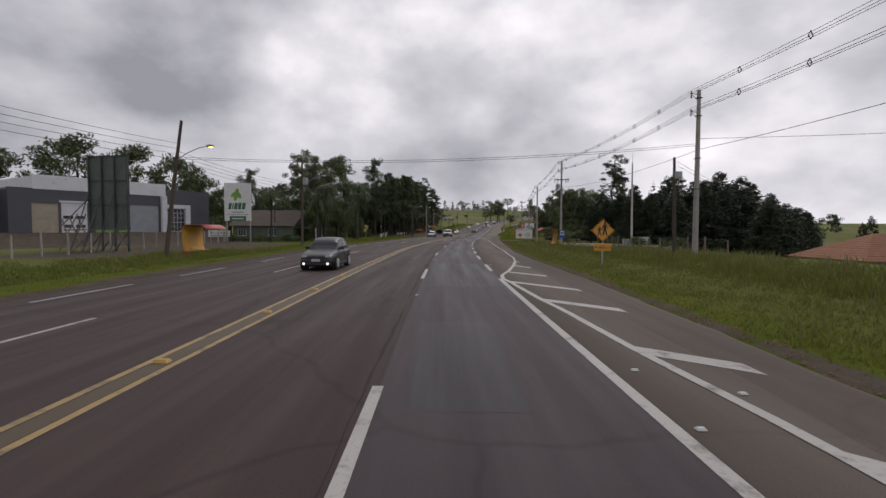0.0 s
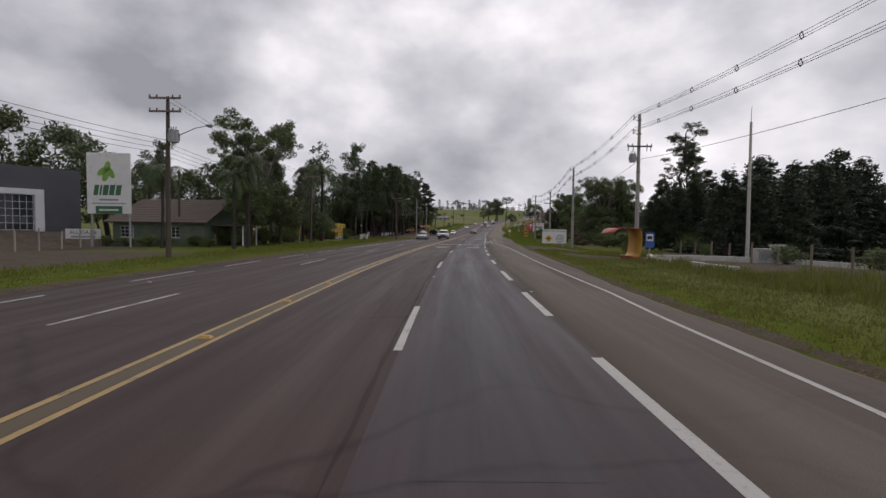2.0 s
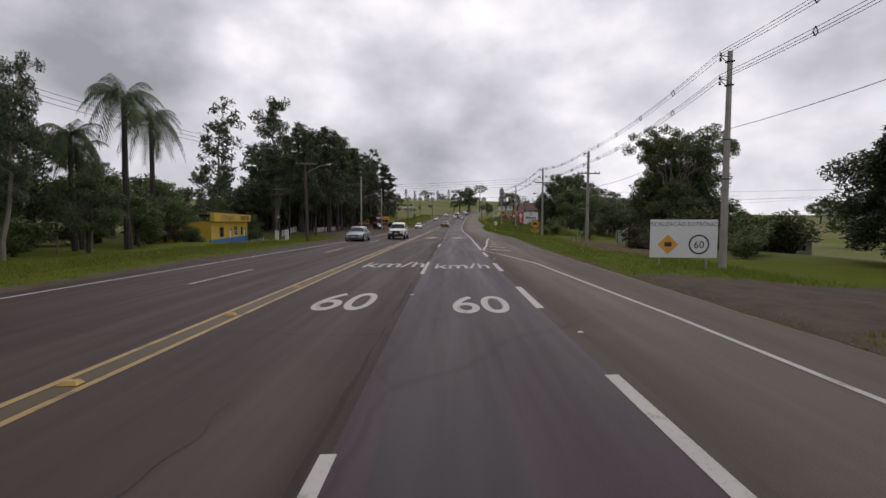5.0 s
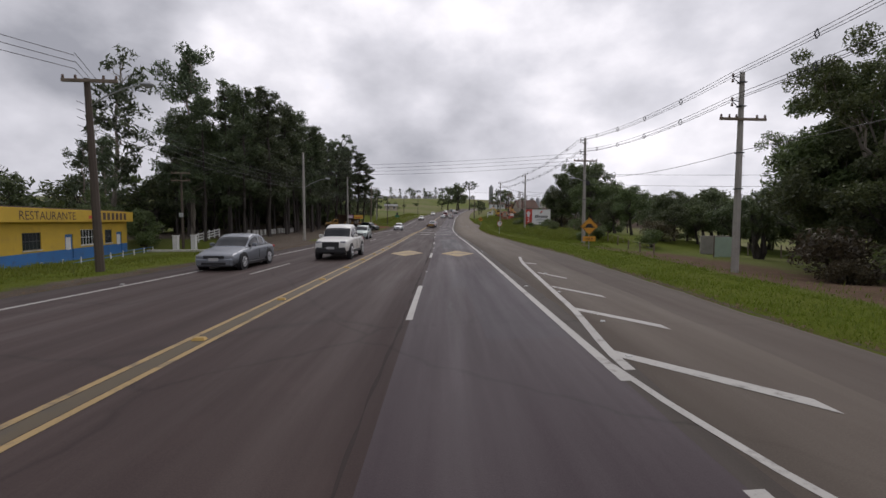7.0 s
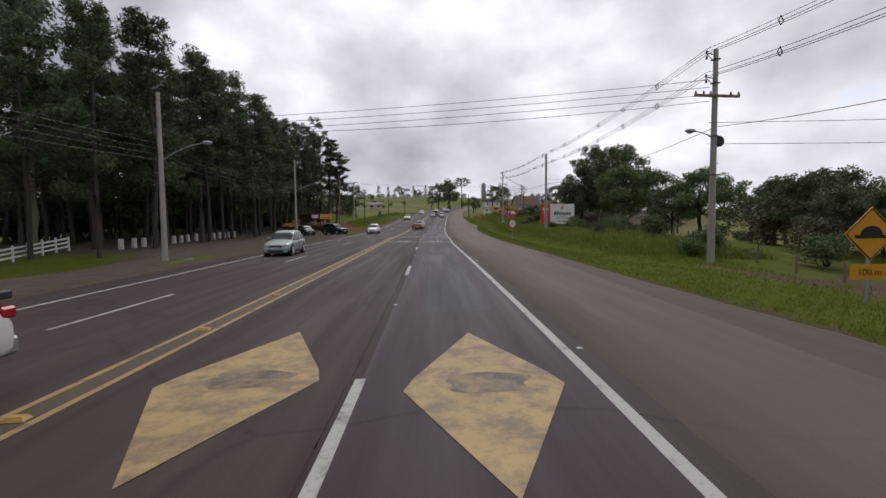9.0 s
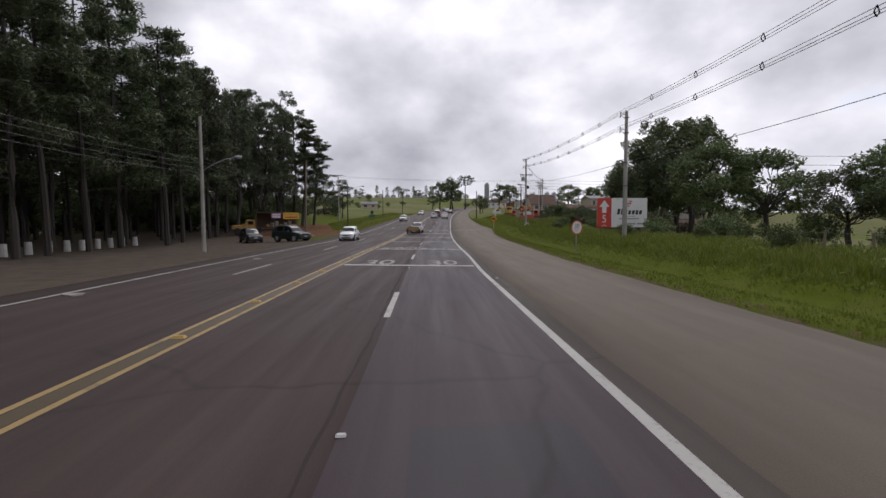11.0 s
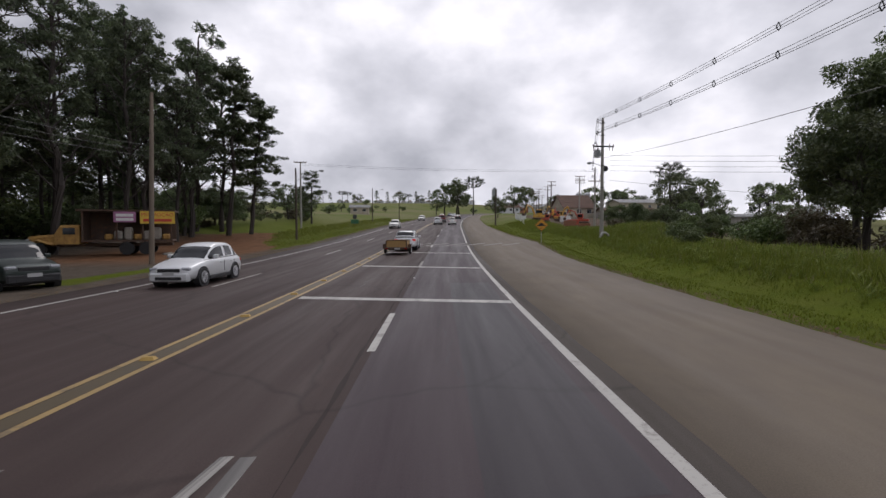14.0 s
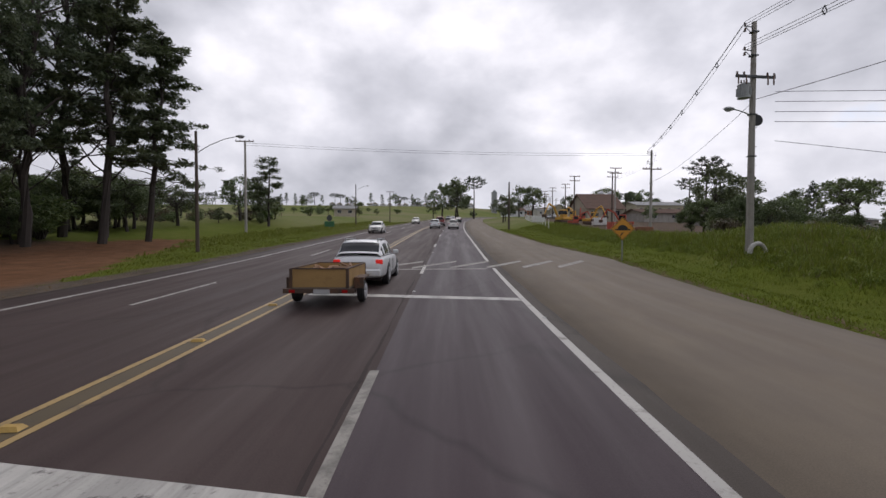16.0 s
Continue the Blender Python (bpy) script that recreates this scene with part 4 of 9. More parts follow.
# ---- trees ----
def leaf_mesh(name, centres, radii, count, size, seed, flatten=1.0, hang=0.0, long=1.6):
    """Many small leaf blades scattered through clumps."""
    rng = np.random.default_rng(seed)
    c, r = np.asarray(centres, float), np.asarray(radii, float)
    share = r ** 2 / np.sum(r ** 2)
    pick = rng.choice(len(c), count, p=share)
    way = rng.normal(size=(count, 3))
    way /= np.linalg.norm(way, axis=1)[:, None]
    far = rng.random(count) ** 0.45
    p = c[pick] + way * (far * r[pick])[:, None] * np.array([1, 1, flatten])
    u = rng.normal(size=(count, 3))
    u[:, 2] -= hang
    u /= np.linalg.norm(u, axis=1)[:, None]
    w = np.cross(u, rng.normal(size=(count, 3)))
    w /= np.linalg.norm(w, axis=1)[:, None]
    s = size * (0.6 + 0.8 * rng.random(count))[:, None]
    a, b = u * s * long / 2, w * s / 2
    v = np.stack([p - a, p + b * 1.2, p + a], 1).reshape(-1, 3)
    return grid_mesh(name, v, np.arange(count * 3).reshape(-1, 3))


def limb(bm, a, b, r0, r1, rng, bend=0.12, steps=4, n=5):
    a, b = np.array(a, float), np.array(b, float)
    pts, size = [], np.linalg.norm(b - a)
    for i in range(steps + 1):
        t = i / steps
        w = rng.normal(size=3) * size * bend * math.sin(math.pi * t) * 0.6
        pts.append(a + (b - a) * t + w)
    tube(bm, pts, [r0 + (r1 - r0) * i / steps for i in range(steps + 1)], n)
    return pts


def grow(kind, seed, near):
    """Trunk bmesh and foliage mesh of one tree, one unit = 1 m, at its usual height."""
    rng = np.random.default_rng(seed)
    bm = bmesh.new()
    cs, rs = [], []
    more, less = ((0.24, 1.75), (0.80, 1.08), (2.1, 0.78))[near]
    if kind == "pine":              # planted pine: bare dark stem, rough crown
        h = 20.0
        limb(bm, (0, 0, -0.3), (rng.normal() * 0.25, rng.normal() * 0.25, h * 0.97), 0.21, 0.05, rng, 0.006, 7, 7)
        for k in range(46):
            t = 0.24 + 0.76 * (k / 46) ** 0.95
            reach = 3.1 * (1 - t) ** 0.55 * (0.55 + 0.6 * rng.random()) + 0.5
            a = rng.random() * math.tau
            if t < 0.42 and rng.random() < 0.45:
                limb(bm, (0, 0, h * t), (math.cos(a) * reach * 0.7, math.sin(a) * reach * 0.7, h * t + 0.3), 0.04, 0.015, rng, 0.1, 2, 3)
                continue
            tip = (math.cos(a) * reach, math.sin(a) * reach, h * t + 0.15 * reach + rng.normal() * 0.2)
            limb(bm, (0, 0, h * t), tip, 0.055, 0.02, rng, 0.08, 3, 4)
            if rng.random() < 0.2:
                continue
            for q in (0.55, 0.82, 1.0):
                cs.append([tip[0] * q, tip[1] * q, h * t + (tip[2] - h * t) * q + rng.normal() * 0.2])
                rs.append(0.48 + 0.45 * rng.random())
        return bm, leaf_mesh("crown", cs, rs, int(5600 * more), 0.20 * less, seed, 0.8, 0.2, 2.4), LEAF_PINE, BARK
    if kind == "layered":           # tall open pine: bare stem, drooping arms with flat pads and gaps between
        h = 20.0
        lean = rng.normal(size=2) * 0.5
        limb(bm, (0, 0, -0.3), (lean[0], lean[1], h * 0.97), 0.22, 0.05, rng, 0.015, 7, 7)
        for k in range(74):
            t = 0.24 + 0.75 * (k / 74) ** 0.9
            a, reach = k * 2.4 + rng.random() * 1.2, (3.9 * (1.10 - t) + 0.5) * (0.35 + 0.8 * rng.random())
            base = np.array([lean[0] * t, lean[1] * t, h * t + rng.normal() * 0.2])
            tip = base + np.array([math.cos(a) * reach, math.sin(a) * reach, 0.6 - 0.22 * reach + rng.normal() * 0.6])
            limb(bm, base, tip, 0.05, 0.012, rng, 0.12, 4, 4)
            if rng.random() < 0.12 + 0.3 * (t < 0.42):
                continue
            for q in (0.45, 0.65, 0.85, 1.0):
                cs.append(base + (tip - base) * q + rng.normal(size=3) * np.array([0.28, 0.28, 0.14]))
                rs.append(0.24 + 0.32 * rng.random())
        return bm, leaf_mesh("crown", cs, rs, int(5200 * more), 0.21 * less, seed, 0.7, 0.25, 2.4), LEAF_PINE, BARK
    if kind == "eucalyptus":        # tall, open, hanging foliage in separate plumes
        h = 22.0
        pts = limb(bm, (0, 0, -0.3), (rng.normal() * 0.9, rng.normal() * 0.9, h * 0.95), 0.30, 0.05, rng, 0.02, 8, 7)
        for k in range(26):
            t = 0.26 + 0.72 * (k + 0.6 * rng.random()) / 26
            i = min(7, int(t * 8))
            base = pts[i] + (pts[i + 1] - pts[i]) * (t * 8 - i)
            a, reach = k * 2.4 + rng.random(), (2.3 * (1.12 - t) + 0.6) * (0.45 + 0.8 * rng.random())
            tip = base + np.array([math.cos(a) * reach, math.sin(a) * reach, 0.7 + rng.random() * 1.3])
            limb(bm, base, tip, 0.07, 0.018, rng, 0.14, 4, 4)
            if rng.random() < 0.12:
                continue
            lump = 0.62 + 0.5 * rng.random()
            for _ in range(5):
                q = tip + rng.normal(size=3) * lump * np.array([0.75, 0.75, 0.6])
                limb(bm, tip, q, 0.018, 0.008, rng, 0.1, 2, 3)
                cs.append(q)
                rs.append(lump * (0.5 + 0.45 * rng.random()))
        return bm, leaf_mesh("crown", cs, rs, int(7600 * more), 0.225 * less, seed, 1.25, 0.9, 2.0), LEAF_EUCALYPT, BARK_PALE
    if kind == "gum":               # old eucalyptus: steep forked limbs showing through a thin ragged crown
        h = 22.0
        pts = limb(bm, (0, 0, -0.3), (rng.normal() * 0.7, rng.normal() * 0.7, h * 0.93), 0.27, 0.05, rng, 0.02, 8, 7)
        for k in range(30):
            t = 0.22 + 0.74 * (k + 0.7 * rng.random()) / 30
            i = min(7, int(t * 8))
            base = pts[i] + (pts[i + 1] - pts[i]) * (t * 8 - i)
            a, reach = k * 2.4 + rng.random() * 1.3, (2.2 * (1.25 - t) + 0.5) * (0.5 + 0.75 * rng.random())
            fork = base + np.array([math.cos(a) * reach * 0.6, math.sin(a) * reach * 0.6, 0.7 * reach + 0.3])
            limb(bm, base, fork, 0.075, 0.045, rng, 0.10, 3, 4)
            for _ in range(3):
                b = a + rng.normal() * 0.7
                tip = fork + np.array([math.cos(b) * reach * 0.6, math.sin(b) * reach * 0.6, (0.1 + 0.8 * rng.random()) * reach])
                limb(bm, fork, tip, 0.04, 0.012, rng, 0.12, 3, 4)
                if rng.random() < 0.16:
                    continue
                for _ in range(3):
                    cs.append(tip + rng.normal(size=3) * np.array([0.36, 0.36, 0.26]))
                    rs.append(0.20 + 0.32 * rng.random())
        return bm, leaf_mesh("crown", cs, rs, int(6000 * more), 0.19 * less, seed, 0.8, 0.6, 1.9), LEAF_EUCALYPT, BARK
    if kind == "yucca":             # several dark stems, each with heads of stiff radiating blades
        verts = []
        for k in range(5):
            a = k * 1.26 + rng.random() * 0.5
            top = np.array([math.cos(a) * (0.35 + 0.5 * rng.random()), math.sin(a) * (0.35 + 0.5 * rng.random()), 1.9 + 2.2 * rng.random()])
            limb(bm, (0.14 * math.cos(a), 0.14 * math.sin(a), -0.2), top, 0.17, 0.10, rng, 0.08, 4, 7)
            heads = [top] + [top + np.array([rng.normal() * 0.4, rng.normal() * 0.4, -0.4 - 0.5 * rng.random()]) for _ in range(2)]
            for head in heads:
                limb(bm, top - np.array([0, 0, 0.9]), head, 0.07, 0.06, rng, 0.05, 2, 5)
                for _ in range(90):
                    way = rng.normal(size=3) + np.array([0, 0, 0.35])
                    way /= np.linalg.norm(way)
                    side = np.cross(way, rng.normal(size=3))
                    side *= 0.035 / np.linalg.norm(side)
                    verts += [head - side, head + side, head + way * (0.55 + 0.3 * rng.random()) - np.array([0, 0, 0.12])]
        return bm, grid_mesh("crown", verts, np.arange(len(verts)).reshape(-1, 3)), LEAF_PALM, BARK
    if kind == "cypress":           # dense dark conifer with a ragged point
        h = 12.0
        limb(bm, (0, 0, -0.3), (0.1, 0.1, h * 0.96), 0.22, 0.04, rng, 0.01, 5, 6)
        for k in range(110):
            t = 0.10 + 0.90 * (k / 110)
            reach = 2.3 * (1 - t) ** 0.75 * (0.6 + 0.6 * rng.random()) + 0.15
            a = rng.random() * math.tau
            if k % 3 == 0:
                limb(bm, (0, 0, h * t), (math.cos(a) * reach, math.sin(a) * reach, h * t - 0.1 * reach), 0.045, 0.015, rng, 0.05, 2, 3)
            cs.append([math.cos(a) * reach, math.sin(a) * reach, h * t + rng.normal() * 0.2])
            rs.append(0.40 + 0.40 * (1 - t))
        for k in range(6):              # several leaders give a ragged top
            a, out_, high = k * 1.05 + rng.random(), 0.6 + 0.9 * rng.random(), h * (0.72 + 0.26 * rng.random())
            for q in range(9):
                f = q / 8
                cs.append([math.cos(a) * out_ + rng.normal() * 0.28 * (1 - f), math.sin(a) * out_ + rng.normal() * 0.28 * (1 - f), high * (0.66 + 0.34 * f)])
                rs.append(0.42 * (1 - f) + 0.13)
        return bm, leaf_mesh("crown", cs, rs, int(6400 * more), 0.2 * less, seed, 0.8, 0.0, 2.2), LEAF_CYPRESS, BARK
    if kind == "araucaria":         # umbrella crown of upcurved arms on a bare stem
        h = 15.0
        limb(bm, (0, 0, -0.3), (0.15, 0.1, h * 0.93), 0.30, 0.12, rng, 0.006, 6, 7)
        for level, count, reach in ((0.74, 9, 3.4), (0.82, 11, 4.4), (0.89, 10, 3.8), (0.95, 7, 2.2)):
            for k in range(count):
                a = (k + rng.random() * 0.5) * math.tau / count
                r = reach * (0.75 + 0.4 * rng.random())
                tip = np.array([math.cos(a) * r, math.sin(a) * r, h * level + 0.9])
                limb(bm, (0, 0, h * level), tip, 0.07, 0.03, rng, 0.04, 4, 4)
                for q in (0.72, 0.9, 1.0):
                    cs.append([tip[0] * q, tip[1] * q, h * level + 0.9 * q * q + 0.15])
                    rs.append(0.55 + 0.3 * rng.random())
        return bm, leaf_mesh("crown", cs, rs, int(3800 * more), 0.18 * less, seed, 0.5, -0.3, 2.4), LEAF_CYPRESS, BARK
    if kind == "umbrella":          # light spreading crown above forked stems
        h = 14.0
        fork = np.array([0.2, 0.1, h * 0.42])
        limb(bm, (0, 0, -0.3), fork, 0.28, 0.2, rng, 0.03, 4, 7)
        for k in range(9):
            a = k * math.tau / 9 + rng.random() * 0.5
            mid_ = fork + np.array([math.cos(a) * 1.5, math.sin(a) * 1.5, h * 0.26 + rng.random()])
            limb(bm, fork, mid_, 0.12, 0.07, rng, 0.08, 3, 5)
            for j in range(3):
                b = a + rng.normal() * 0.45
                tip = mid_ + np.array([math.cos(b) * (1.3 + 1.6 * rng.random()), math.sin(b) * (1.3 + 1.6 * rng.random()), h * (0.08 + 0.22 * rng.random())])
                limb(bm, mid_, tip, 0.06, 0.02, rng, 0.1, 3, 4)
                for _ in range(3):
                    cs.append(tip + rng.normal(size=3) * np.array([0.7, 0.7, 0.45]))
                    rs.append(0.5 + 0.55 * rng.random())
        return bm, leaf_mesh("crown", cs, rs, int(6600 * more), 0.21 * less, seed, 0.75, 0.1, 1.9), LEAF_BROAD, BARK_PALE
    if kind in ("broad", "oak"):    # full uneven crown
        h = 11.0
        top = np.array([rng.normal() * 0.4, rng.normal() * 0.4, h * 0.45])
        limb(bm, (0, 0, -0.3), top, 0.30, 0.18, rng, 0.03, 4, 7)
        wide = 3.6 if kind == "broad" else 4.4
        for k in range(34):
            a, e = rng.random() * math.tau, rng.random() ** 0.8
            r = wide * math.sqrt(max(0.05, 1 - (2 * e - 0.85) ** 2)) * (0.55 + 0.5 * rng.random())
            tip = np.array([math.cos(a) * r, math.sin(a) * r, h * (0.30 + 0.66 * e)])
            if k % 2 == 0:
                limb(bm, top * (0.6 + 0.4 * rng.random()), tip, 0.085, 0.02, rng, 0.1, 4, 4)
            cs.append(tip)
            rs.append(0.75 + 0.75 * rng.random())
        return bm, leaf_mesh("crown", cs, rs, int(5600 * more), 0.26 * less, seed, 0.8, 0.1, 1.7), LEAF_DEEP if kind == "oak" else LEAF_BROAD, BARK
    if kind in ("bush", "scrub"):
        for k in range(9):
            a, r = rng.random() * math.tau, 0.9 * rng.random()
            tip = (math.cos(a) * r, math.sin(a) * r, 0.5 + 0.9 * rng.random())
            limb(bm, (0.05 * math.cos(a), 0.05 * math.sin(a), -0.1), tip, 0.03, 0.01, rng, 0.1, 3, 4)
            cs.append(tip)
            rs.append(0.42 + 0.3 * rng.random())
        return bm, leaf_mesh("crown", cs, rs, int(1300 * more), 0.115 * less, seed, 0.85, 0.0, 1.8), LEAF_BUSH if kind == "bush" else LEAF_BROWN, BARK
    raise ValueError(kind)


def palm(seed):
    rng = np.random.default_rng(seed)
    bm, h = bmesh.new(), 9.0
    tube(bm, [(0, 0, -0.3), (0.05, 0, 2), (0.1, 0.05, 4.5), (0.05, 0.1, h)], [0.24, 0.19, 0.17, 0.15], 8)
    verts, faces = [], []
    for k in range(30):
        a, lift_ = k * 2.4 + rng.random() * 0.4, rng.random()
        length, pts = 2.3 + 0.6 * rng.random(), []
        for i in range(8):
            t = i / 7
            out_ = length * (t - 0.18 * t * t)
            up = (0.3 + 1.5 * lift_) * t * 1.6 - (1.6 + 1.1 * (1 - lift_)) * t * t * 1.35
            pts.append(np.array([0.05 + math.cos(a) * out_, 0.1 + math.sin(a) * out_, h + up]))
        side = np.array([-math.sin(a), math.cos(a), 0])
        for i in range(1, 8):
            for j in range(3):
                q = pts[i - 1] + (pts[i] - pts[i - 1]) * j / 3
                for s in (-1, 1):
                    size = 0.62 * math.sin(math.pi * min(0.97, (i + j / 3) / 8.2)) + 0.12
                    tip = q + side * s * size * 0.75 + (pts[i] - pts[i - 1]) * 0.7 + np.array([0, 0, -size * (0.55 + 0.2 * rng.random())])
                    n = len(verts)
                    verts += [q, q + (pts[i] - pts[i - 1]) * 0.22, tip]
                    faces.append((n, n + 1, n + 2))
    return bm, grid_mesh("fronds", verts, faces), LEAF_PALM, BARK


PLANTED = {}
NAMES = {"pine": ("pine_tree", "tall dark pine with a bare lower stem"), "eucalyptus": ("eucalyptus_tree", "tall slender eucalyptus with hanging open foliage"),
         "cypress": ("cypress_tree", "dense dark green conifer at the roadside"), "araucaria": ("araucaria_tree", "araucaria pine with a flat umbrella crown"),
         "umbrella": ("spreading_tree", "tall light tree with a spreading flat crown"), "broad": ("broadleaf_tree", "leafy green broadleaf tree in the grass"),
         "oak": ("broadleaf_tree", "dense dark green broadleaf tree"), "bush": ("bush", "rounded green bush in rough grass"),
         "scrub": ("bush", "dry reddish brown scrub bush"), "layered": ("pine_tree", "tall open pine with drooping layered branches"), "gum": ("eucalyptus_tree", "tall old eucalyptus with pale limbs and a thin ragged crown"),
         "yucca": ("yucca", "dark many-stemmed yucca with heads of stiff blades"), "palm": ("palm_tree", "palm with drooping fronds on a grey stem")}
USUAL = {"pine": 20, "eucalyptus": 22, "cypress": 12, "araucaria": 16, "umbrella": 14.5, "layered": 20, "broad": 11, "oak": 11, "bush": 1.7, "scrub": 1.7, "palm": 10, "gum": 22, "yucca": 4.4}


def plant(kind, x, y, h, variant=0, wide=1.0, group=""):
    """A tree of height h standing on the ground; the first of each shape is built, the others are copies."""
    s = h / USUAL[kind]
    m = Matrix.LocRotScale((x, y, ground_at(x, y) - 0.05), Euler((0, 0, random.random() * math.tau)), (s * wide, s * wide, s))
    off = abs(x - float(line(min(y, 230))))
    near = 2 if off < 33 and y < 240 and not (x < -20 and y > 165) else 1 if off < 78 and y < 262 and not (x < -32 and y > 140) else 0
    key = (kind, variant, near)
    if key not in PLANTED:
        bm, leaves, leaf, bark = palm(60 + variant) if kind == "palm" else grow(kind, 100 + 17 * variant + len(kind), near)
        name, label = NAMES[kind]
        top = empty(name, m, label, "bush" if kind in ("bush", "scrub") else "tree", group)
        part("trunk" if kind not in ("bush", "scrub") else "stem", bm, bark, top)
        part_of("fronds" if kind == "palm" else "crown", leaves, leaf, top)
        PLANTED[key] = top
        return top
    ob = copy_thing(PLANTED[key], m)
    ob.matrix_basis = m
    if group:
        tagged(ob, group=group)
    return ob


random.seed(4)
# Pine grove behind the lay-by, planted in rows.
for row in range(5):
    for k in range(17):
        y = 152 + 4.7 * k + random.uniform(-1.2, 1.2)
        x = -13.6 - 5.2 * row + 0.055 * max(0, y - 172) + random.uniform(-1.0, 1.0)
        if (row == 0 and k in (9, 12)) or (row > 1 and random.random() < 0.08) or (4.7 - x) / (y - 90.6) > 0.455:
            continue
        if y > 199 and (row > 3 or (row == 0 and k % 2)):
            continue
        plant("gum" if y > 205 and row == 0 else "pine", x, y, random.uniform(17.0, 20.5) + (1.5 if row < 2 else 0) - (1.4 if k < 6 else 0) - (2.5 if k > 14 else 0), (row + k) % 3, random.uniform(0.95, 1.25), "pine grove")
for x, y, h, v in ((-23.4, 158, 25.5, 0), (-38, 165, 26, 1), (-30.5, 151, 12.5, 0), (-36, 156, 12.5, 0)):
    plant("eucalyptus", x, y, h, v, 1.15)
for x, y, h, v in ((-12.5, 232, 25.5, 1), (-15, 224, 25, 2), (-17.5, 231, 25, 0)):
    plant("gum", x, y, h, v, 1.2)
for k, (x, y, h) in enumerate(((-7.2, 228, 18), (-9.5, 232.5, 21), (-5.6, 231.5, 15), (-10.0, 224.5, 22.5), (-11.2, 214, 21), (-12.6, 207, 22), (-13.4, 201, 21), (-9.4, 219.5, 17))):
    plant("layered" if k in (0, 2) else "gum", x, y, h + (2.0 if k < 3 else 0), k % 3, 1.5 if k in (0, 2) else 1.15, "pine grove")
# Trees between the green house and the restaurant.
for x, y, h in ((-17.4, 71.2, 9.2), (-18.4, 70.4, 7.9), (-25, 117.5, 15.2), (-36, 86, 10.5), (-18.0, 101, 12.4), (-20.4, 99, 9.0), (-21.6, 101.5, 8.4), (-26.1, 72, 8.2)):
    plant("palm", x, y, h, int(h) % 2)
plant("umbrella", -21.6, 85.8, 15.2, 0, 1.0)
for x, y, h in ((-31.5, 74.6, 1.0), (-29.2, 75.0, 1.3), (-27.6, 75.2, 0.9), (-24.9, 75.8, 1.2), (-23.0, 75.0, 0.9), (-33.2, 74.2, 1.2)):
    plant("bush", x, y, h, int(x) % 2, 1.5)
plant("umbrella", -26, 92, 12.5, 1, 1.0)
for x, y, h, v, k in ((-20.5, 79, 8.0, 0, "broad"), (-23.0, 94, 12.5, 1, "eucalyptus"), (-27, 104, 9.5, 0, "oak"), (-20.6, 87, 11.5, 0, "eucalyptus"), (-29, 98, 10.5, 0, "broad"), (-21.5, 108, 5.2, 1, "oak"), (-22.2, 84, 12.5, 1, "eucalyptus"), (-18.6, 91, 10.5, 1, "eucalyptus"),
                      (-27, 112, 8.0, 0, "broad"), (-18.6, 83.5, 7.5, 1, "broad"), (-33, 95, 12, 1, "oak"), (-24.5, 119, 5.5, 0, "oak"), (-32, 118, 8.5, 1, "oak"), (-20.5, 113, 4.4, 0, "broad"),
                      (-38, 110, 12, 0, "oak"), (-30, 128, 9, 0, "broad"), (-46, 122, 10, 1, "oak"), (-18.2, 97, 5.0, 0, "oak"), (-19.2, 104.5, 4.2, 1, "broad"),
                      (-55, 96, 16.5, 0, "oak"), (-61, 92, 17.5, 1, "broad"), (-66, 84, 17, 0, "oak"), (-52, 101, 14.5, 1, "oak"), (-46, 100, 11.5, 0, "broad"), (-72, 76, 14.5, 1, "oak"),
                      (-40, 146, 9.5, 0, "oak"), (-44, 138, 10.5, 1, "oak"), (-52, 150, 11, 0, "broad"), (-29, 146.5, 6.5, 1, "broad"), (-25, 148, 4.5, 0, "broad")):
    plant(k, x, y, h, v, random.uniform(0.95, 1.2))
plant("eucalyptus", -37, 90, 13.5, 0, 1.2)
plant("eucalyptus", -31.5, 104, 14.5, 1, 1.2)
for x, y, h in ((-26, 150, 2.6), (-23.5, 146, 2.0), (-30, 144, 2.8), (-21, 118, 1.6), (-27, 151.5, 3.2), (-34, 151, 3)):
    plant("bush", x, y, h, int(y) % 2, 1.2)
# Dark conifers and broadleaf trees on the other side.
for k in range(15):
    x, y = 31 + 2.9 * k + random.uniform(-1, 1), 78 + 1.9 * k + random.uniform(-2, 2) - (6 if k % 2 else 0)
    plant("cypress", x, y, float(np.interp(k, [0, 3, 5, 7, 11, 14], [8.6, 9.6, 12.0, 14.6, 14.8, 12.4])) + random.uniform(-0.5, 0.5), k % 2, random.uniform(1.4, 1.7), "conifer row")
for k in range(9):
    plant("cypress", 52 + 2.6 * k + random.uniform(-1, 1), 74 + 2.4 * k + random.uniform(-2, 2), random.uniform(8.8, 10.2), k % 2, 1.7, "conifer row")
for k in range(5):
    plant("cypress", 43 + 4.2 * k + random.uniform(-1, 1), 90 + 2.6 * k, random.uniform(13.2, 14.6), k % 2, 1.7, "conifer row")
for x, y, h, v in ((29.5, 82.5, 7.8, 0), (27.6, 85, 6.8, 1), (33, 86, 9, 0), (38, 92, 11.5, 1), (31, 90, 9.5, 1)):
    plant("cypress", x, y, h, v, 1.35, "conifer row")
plant("gum", 31.8, 87.3, 16.4, 1, 1.5)
plant("gum", 33.4, 88.6, 14.2, 0, 1.4)
plant("yucca", 35.1, 127.2, 6.0, 0, 0.8)
